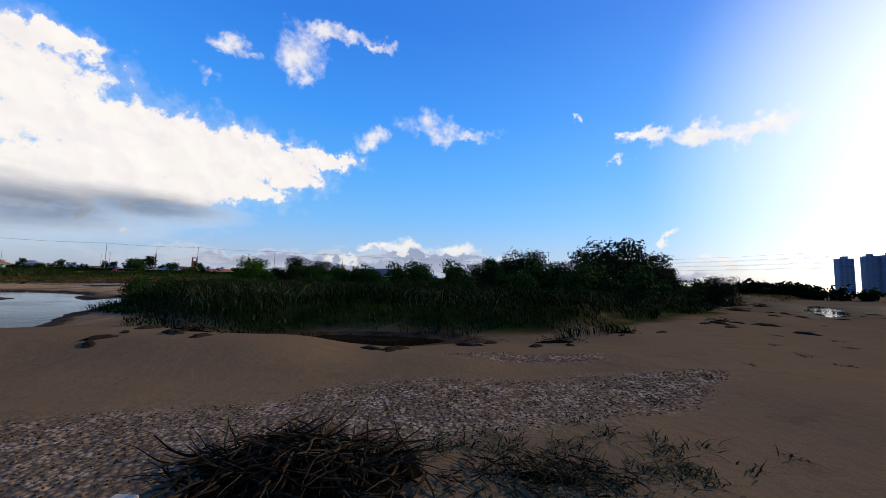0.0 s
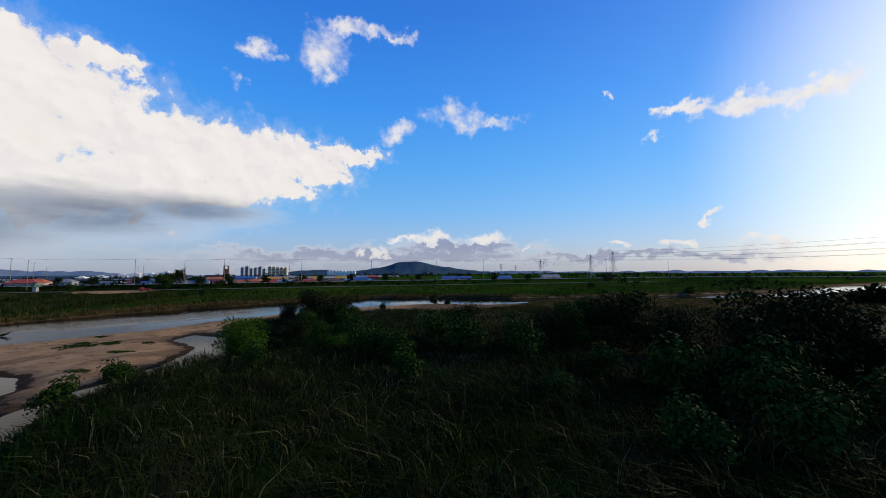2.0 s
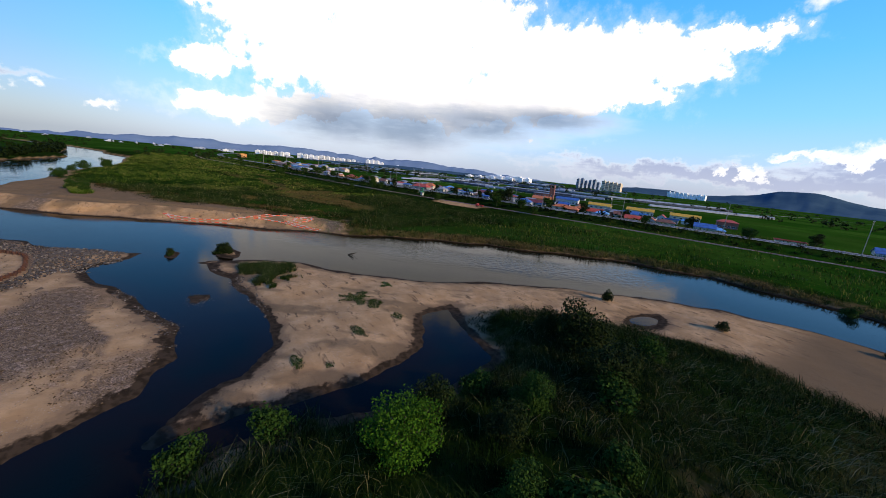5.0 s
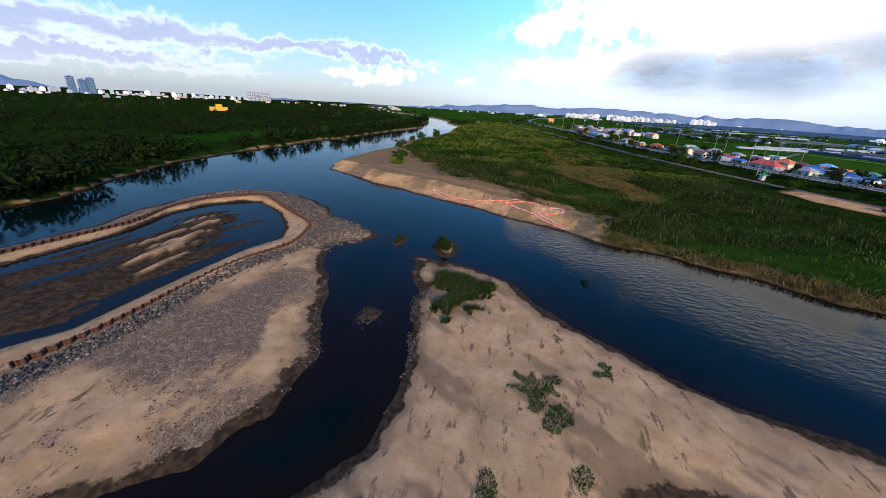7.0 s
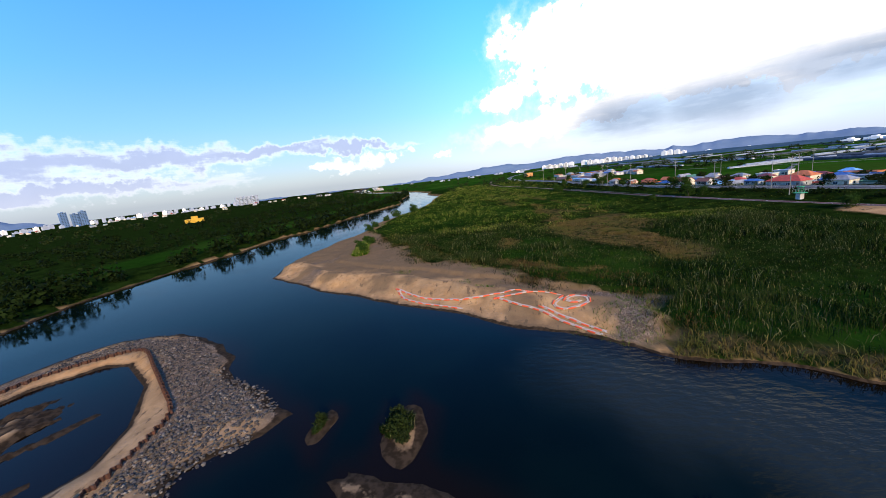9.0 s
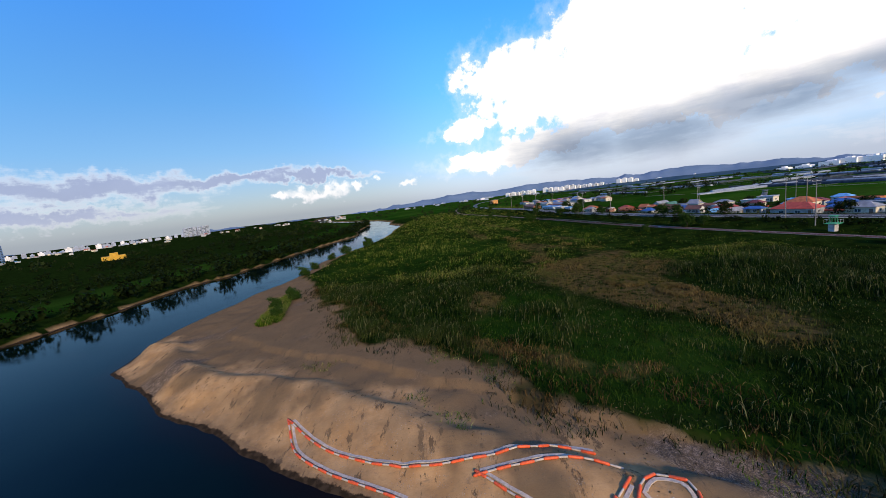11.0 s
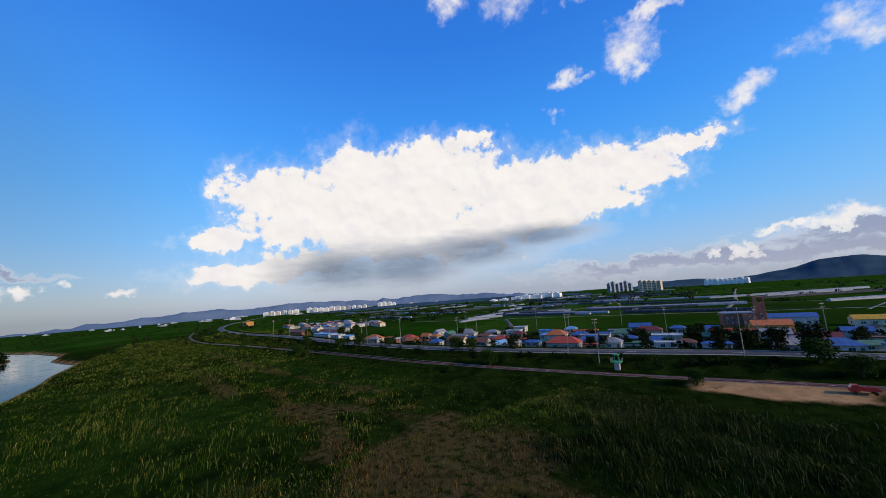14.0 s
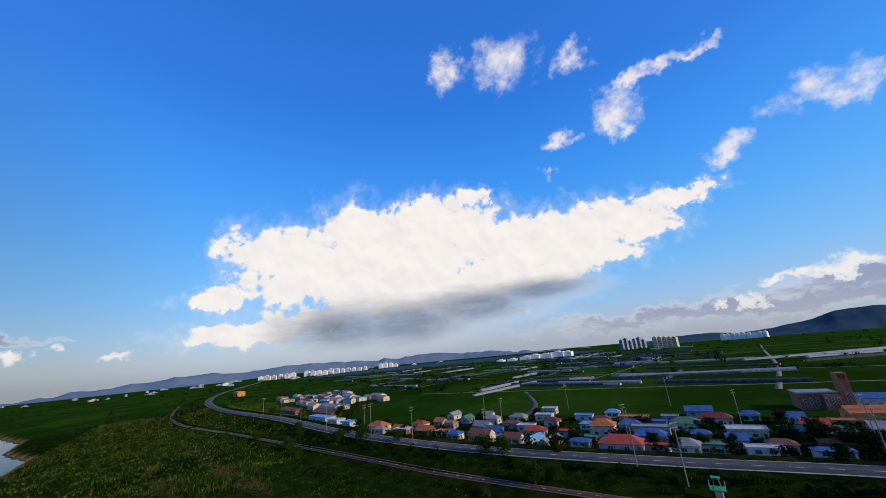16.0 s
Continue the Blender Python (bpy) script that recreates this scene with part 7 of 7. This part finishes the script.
def boom(pts, label):
    root = empty("boom", label, "floating boom", "booms on the sand")
    line = [(x * U, y * U) for x, y in curve_points(pts, 0.4)]
    for i, (x, y, a) in enumerate(along(line, 1.12)):
        p = new("float" if i % 2 == 0 else "sleeve", float_me if i % 2 == 0 else link_me)
        p.parent = root
        z0 = ground_at((x - 0.5 * math.cos(a)) / U, (y - 0.5 * math.sin(a)) / U)
        z1 = ground_at((x + 0.5 * math.cos(a)) / U, (y + 0.5 * math.sin(a)) / U)
        p.matrix_basis = pose(x, y, max(0.1, (z0 + z1) / 2) + 0.12, 0, -math.degrees(math.atan2(z1 - z0, 1.0)), math.degrees(a))
    # the skirt, a pale strip of fabric that lies flat beside the floats
    side = [(x - math.sin(a) * 0.42, y + math.cos(a) * 0.42, a) for x, y, a in along(line, 0.5)]
    b = bmesh.new()
    last = None
    for x, y, a in side:
        z = max(0.06, ground_at(x / U, y / U)) + 0.06
        n = Vector((-math.sin(a), math.cos(a), 0)) * 0.16
        row = [b.verts.new(Vector((x, y, z)) + o) for o in (-n, n, n - Vector((0, 0, 0.1)), -n - Vector((0, 0, 0.1)))]
        if last:
            for i in range(4):
                b.faces.new((last[i], last[(i + 1) % 4], row[(i + 1) % 4], row[i]))
        last = row
    part("skirt", b, M_BOOMWHITE, root, "pale fabric skirt")
    return root


boom([(-93, 26.5), (-90.2, 30), (-88.3, 34), (-87.2, 38), (-87, 42), (-87.4, 44.2), (-88, 46), (-87, 48.3)], "orange and white floating boom lying along the sandy slope")
boom([(-93, 26.3), (-90, 28.2), (-88, 31.2), (-86.4, 34.6), (-85.2, 37.2)], "orange and white boom strand by the waterline")
boom([(-85.9, 41), (-86.1, 44), (-86, 47), (-85.2, 49.3)], "short orange boom strand above the shore")
boom([(-85.9, 41), (-84.2, 43), (-82.6, 45.4), (-80.4, 47.4), (-77.6, 50.2), (-76.9, 51.2)], "orange boom strand running down to the river")
boom([(-82.9, 45.9), (-80.8, 47.9), (-78.2, 50.6), (-77.2, 51.6)], "second orange boom strand at the waterline")
boom([(-84.2, 48.3), (-83.0, 47.2), (-81.9, 48.2), (-82.0, 49.9), (-83.0, 51.2), (-84.2, 51), (-84.6, 49.7), (-83.6, 48.6), (-82.8, 49.2), (-83.1, 50.3), (-83.7, 50.0)], "orange boom coiled in a heap on the grass")

# ---- driftwood and flotsam ----
k = Mat("dead_wood", 0.95, 0.0, 0.02)
M_TWIG = k.color(k.mix(k.chance(), (0.006, 0.004, 0.002), (0.046, 0.031, 0.017))).m
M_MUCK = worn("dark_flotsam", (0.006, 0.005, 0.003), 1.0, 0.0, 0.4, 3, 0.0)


def twig_mesh(rng, length, bend, r):
    """A bent, tapering branch in one piece, with side twigs growing out of its bark."""
    b = bmesh.new()
    p, d, prev = Vector((0, 0, 0)), Vector((1, 0, 0.15)), None
    for i in range(8):
        q = d.to_track_quat("Z", "Y")
        rad = r * (1 - i / 9)
        ring = [b.verts.new(p + q @ Vector((rad * math.cos(1.257 * n), rad * math.sin(1.257 * n), 0))) for n in range(5)]
        if prev:
            for n in range(5):
                b.faces.new((prev[n], prev[(n + 1) % 5], ring[(n + 1) % 5], ring[n]))
            if i in (3, 5):
                tip = b.verts.new(p + Vector((rng.uniform(0.0, 0.3), rng.uniform(-0.3, 0.3), rng.uniform(0, 0.2))) * length)
                for n in (0, 1):
                    b.faces.new((ring[n], ring[n + 1], tip))
                b.faces.new((ring[2], ring[0], tip))
        else:
            b.faces.new(ring[::-1])
        prev = ring
        p = p + d.normalized() * length / 7
        d += Vector((rng.uniform(-0.3, 0.3), rng.uniform(-bend, bend), rng.uniform(-bend, bend)))
    b.faces.new(prev)
    me = bpy.data.meshes.new("branch")
    b.to_mesh(me)
    b.free()
    me.materials.append(M_TWIG)
    return me


def mound(root, w, d, h, seed):
    rng = np.random.RandomState(seed)
    n, m = 26, 16
    u, v = np.meshgrid(np.linspace(-1, 1, n), np.linspace(-1, 1, m))
    r = np.clip(1 - np.hypot(u, v), 0, 1)
    z = h * 0.75 * (r ** 0.6) * (0.7 + 0.6 * fractal(u * 9 + seed, v * 9, 3, 3)) - 0.12
    verts = np.stack([u * w / 2 * (1 + 0.1 * np.sin(v * 7)), v * d / 2, z], -1).reshape(-1, 3)
    ids2 = np.arange(n * m).reshape(m, n)
    f = np.stack([ids2[:-1, :-1], ids2[:-1, 1:], ids2[1:, 1:], ids2[1:, :-1]], -1).reshape(-1, 4)
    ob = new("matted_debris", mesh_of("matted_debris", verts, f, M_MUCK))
    ob.parent = root


def drift_pile(x, y, w, d, h, count, seed, label, size=1.0, turn=0):
    rng = np.random.RandomState(seed)
    root = empty("driftwood_pile", label, "driftwood")
    root.matrix_basis = pose(x * U, y * U, ground_at(x, y), 0, 0, turn)
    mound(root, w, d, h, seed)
    meshes = [twig_mesh(rng, size * rng.uniform(0.5, 1.3), 0.24, size * rng.uniform(0.014, 0.035)) for _ in range(7)]
    for i in range(count):
        br = new("branch", meshes[rng.randint(7)])
        br.parent = root
        a, q = rng.uniform(0, 2 * math.pi), rng.rand() ** 0.6
        px, py = math.cos(a) * q * w / 2, math.sin(a) * q * d / 2
        br.matrix_basis = pose(px, py, h * 0.9 * (1 - q) ** 0.7 + rng.uniform(-0.1, 0.12), rng.uniform(0, 360), rng.uniform(-14, 16), rng.uniform(0, 360))
    return root


pile_thing = drift_pile(-1.35, 3.75, 4.2, 2.3, 0.58, 360, 71, "tangled heap of dead branches and dark flotsam on the sand")
part("torn_sheet", boxed(-2.35, -1.2, 0.05, -2.0, -0.85, 0.12, 0.02), M_BOOMWHITE, pile_thing, "scrap of pale plastic sheet")
drift_pile(1.15, 3.85, 3.8, 1.3, 0.22, 240, 72, "low dark mat of washed-up weeds and twigs", 0.45)
drift_pile(26, 31.5, 5.5, 2.0, 0.5, 40, 73, "dark flotsam heap on the mud flat", 1.2, 20)
drift_pile(4.2, 12.6, 3.0, 1.0, 0.35, 26, 74, "dark clump of flotsam by the reed edge", 0.9)
drift_pile(0.9, 12.3, 1.6, 0.8, 0.25, 16, 75, "dark clump of flotsam by the reed edge", 0.8)
drift_pile(7.4, 14.4, 2.2, 0.9, 0.3, 20, 76, "dark clump of flotsam by the reed edge", 0.8)
drift_pile(16, 20.5, 2.6, 1.0, 0.35, 20, 77, "dark clump of flotsam on the mud", 0.9)
drift_pile(12.2, 7.6, 1.8, 0.9, 0.25, 14, 78, "dark clump of weeds on the sand", 0.8)
drift_pile(-7.5, 10.9, 4.2, 1.0, 0.35, 30, 79, "dark washed-up roots along the reed edge", 0.9, -25)
drift_pile(34, 38, 7, 2.4, 0.6, 30, 80, "dark flotsam bank on the mud flat", 1.2, 40)
log = empty("sunken_log", "bare forked branch lying in the shallow river", "log")
log.matrix_basis = pose(-59.6 * U, 50.6 * U, 0.05, 0, 0, 40)
rng = np.random.RandomState(81)
for i in range(5):
    br = new("branch", twig_mesh(rng, rng.uniform(1.6, 3.0), 0.25, 0.09))
    br.parent = log
    br.matrix_basis = pose(rng.uniform(-1, 1), rng.uniform(-0.5, 0.5), 0.05, 0, -6, rng.uniform(-30, 60))

# clods of dark mud along the reed edge and over the flats
M_CLOD = worn("dark_mud", (0.022, 0.016, 0.010), 1.0, 0.0, 0.4, 3, 0.02)
rng = np.random.RandomState(84)


def clod_shape(rng):
    """A low ragged heap: two uneven rings round a lumpy top."""
    v, n = [(0, 0, 1.0)], 15
    for r, z in ((0.5, 0.75), (1.0, 0.0), (1.08, -0.6)):
        for i in range(n):
            a = 2 * math.pi * i / n
            q = r * rng.uniform(0.5, 1.15)
            v.append((q * math.cos(a), q * math.sin(a), z + rng.uniform(-0.3, 0.35)))
    f = [(0, 1 + i, 1 + (i + 1) % n) for i in range(n)]
    for ring in range(2):
        b = 1 + ring * n
        for i in range(n):
            j = (i + 1) % n
            f += [(b + i, b + n + i, b + n + j), (b + i, b + n + j, b + j)]
    return np.array(v), np.array(f)


clod_me = [mesh_of("mud_clod", *clod_shape(rng), M_CLOD) for _ in range(6)]
for i in range(34):
    if i < 18:
        x, y = rng.uniform(-9, 10), 0
        y = 11.2 + 0.16 * x + rng.normal(0, 0.7) + (0.25 * (x - 3) if x > 3 else 0)
    else:
        x = rng.uniform(12, 40)
        y = 0.62 * x + 8 + rng.normal(0, 3.0)
    w = rng.uniform(0.4, 1.2) * (1 if i < 18 else 1.5)
    c = new("mud_clod", clod_me[i % 6])
    c.matrix_basis = pose(x * U, y * U, max(0.02, ground_at(x, y)) + 0.02, 0, 0, rng.uniform(0, 360)) @ Matrix.Diagonal((w * 0.8, w * 0.34, w * 0.12, 1))
    tagged(c, "low dark clod of mud and roots on the sand", "clod", "mud clods")

# sprigs and weeds on the sand flat
rng = np.random.RandomState(91)
cx, cy = rng.uniform(-1, 45, 420), rng.uniform(1.5, 40, 420)
ok = (cy < 5.0 + 0.75 * cx) & (rng.rand(420) < 0.75)
cx, cy = np.concatenate([cx[ok], rng.normal(1.5, 1.0, 60)]), np.concatenate([cy[ok], rng.normal(4.1, 0.5, 60)])
x, y = np.repeat(cx, 26) + rng.normal(0, 0.09, 26 * len(cx)), np.repeat(cy, 26) + rng.normal(0, 0.09, 26 * len(cx))
hh, zz = terrain(x, y)
ok = (zz["thick"] < -0.3) & zz["on_i"] & (zz["sd"] > 0.3)
M_SPRIG = blade_mat("sprig_blades", (0.010, 0.016, 0.005), (0.026, 0.034, 0.012), (0.02, 0.026, 0.009), (0.05, 0.04, 0.022), 0.7)
blades("sprigs", 92, x[ok], y[ok], 0.12, 0.018, M_SPRIG, "small dark weeds scattered over the sand", 1.6, (0, 0))
x, y = rng.uniform(-110, -72, 30000), rng.uniform(10, 64, 30000)
hh, zz = terrain(x, y)
ok = (zz["sandv"] > 0) & (zz["sandv"] < 7) & (x > -103) & (fractal(x + 70, y, 4, 3) > 0.57)
blades("shore_weeds", 93, x[ok], y[ok], 0.28, 0.05, M_MEADOW, "green weeds creeping over the shore sand", 0.9)
x, y = rng.uniform(-134, -112, 40000), rng.uniform(6, 26, 40000)
hh, zz = terrain(x, y)
ok = (np.abs(poly_distance(x, y, [(-140, 3), (-131, 7), (-124, 9.5), (-118, 11)], False)) < 1.1 + fractal(x, y, 3, 2)) & (zz["sd"] > 1)
blades("shore_weeds", 94, x[ok], y[ok], 0.8, 0.08, M_MEADOW, "strip of green bushes and weeds on the sand spit", 0.6)
# trampled rings in the meadow
a = rng.uniform(0, 2 * math.pi, 3500)
for (mx, my, ra, rb), sd in (((-121, 65, 2.6, 2.2), 95), ((-114.3, 68.6, 2.2, 1.9), 96)):
    q = rng.normal(1.0, 0.13, 3500)
    blades("dry_grass", sd, mx + ra * q * np.cos(a), my + rb * q * np.sin(a), 0.5, 0.07, M_STRAW, "pale dry grass ring in the meadow", 0.5)

# bands of pale reed tops across the meadow
rng = np.random.RandomState(98)
for (ax, ay, bx, by), sd in (((-104, 66, -97, 69), 98), ((-187, 56, -148, 57), 99), ((-146, 57, -126, 57), 100), ((-170, 66, -150, 72), 102)):
    t = rng.rand(1300)
    x, y = ax + (bx - ax) * t + rng.normal(0, 0.8, 1300), ay + (by - ay) * t + rng.normal(0, 1.1, 1300) + 1.5 * np.sin(t * 7)
    keep = fractal(x, y, 5, 3) > 0.47
    x, y = x[keep], y[keep]
    blades("dry_grass", sd, x, y, 0.55, 0.07, M_STRAW, "pale band of dry grass in the meadow", 0.5)
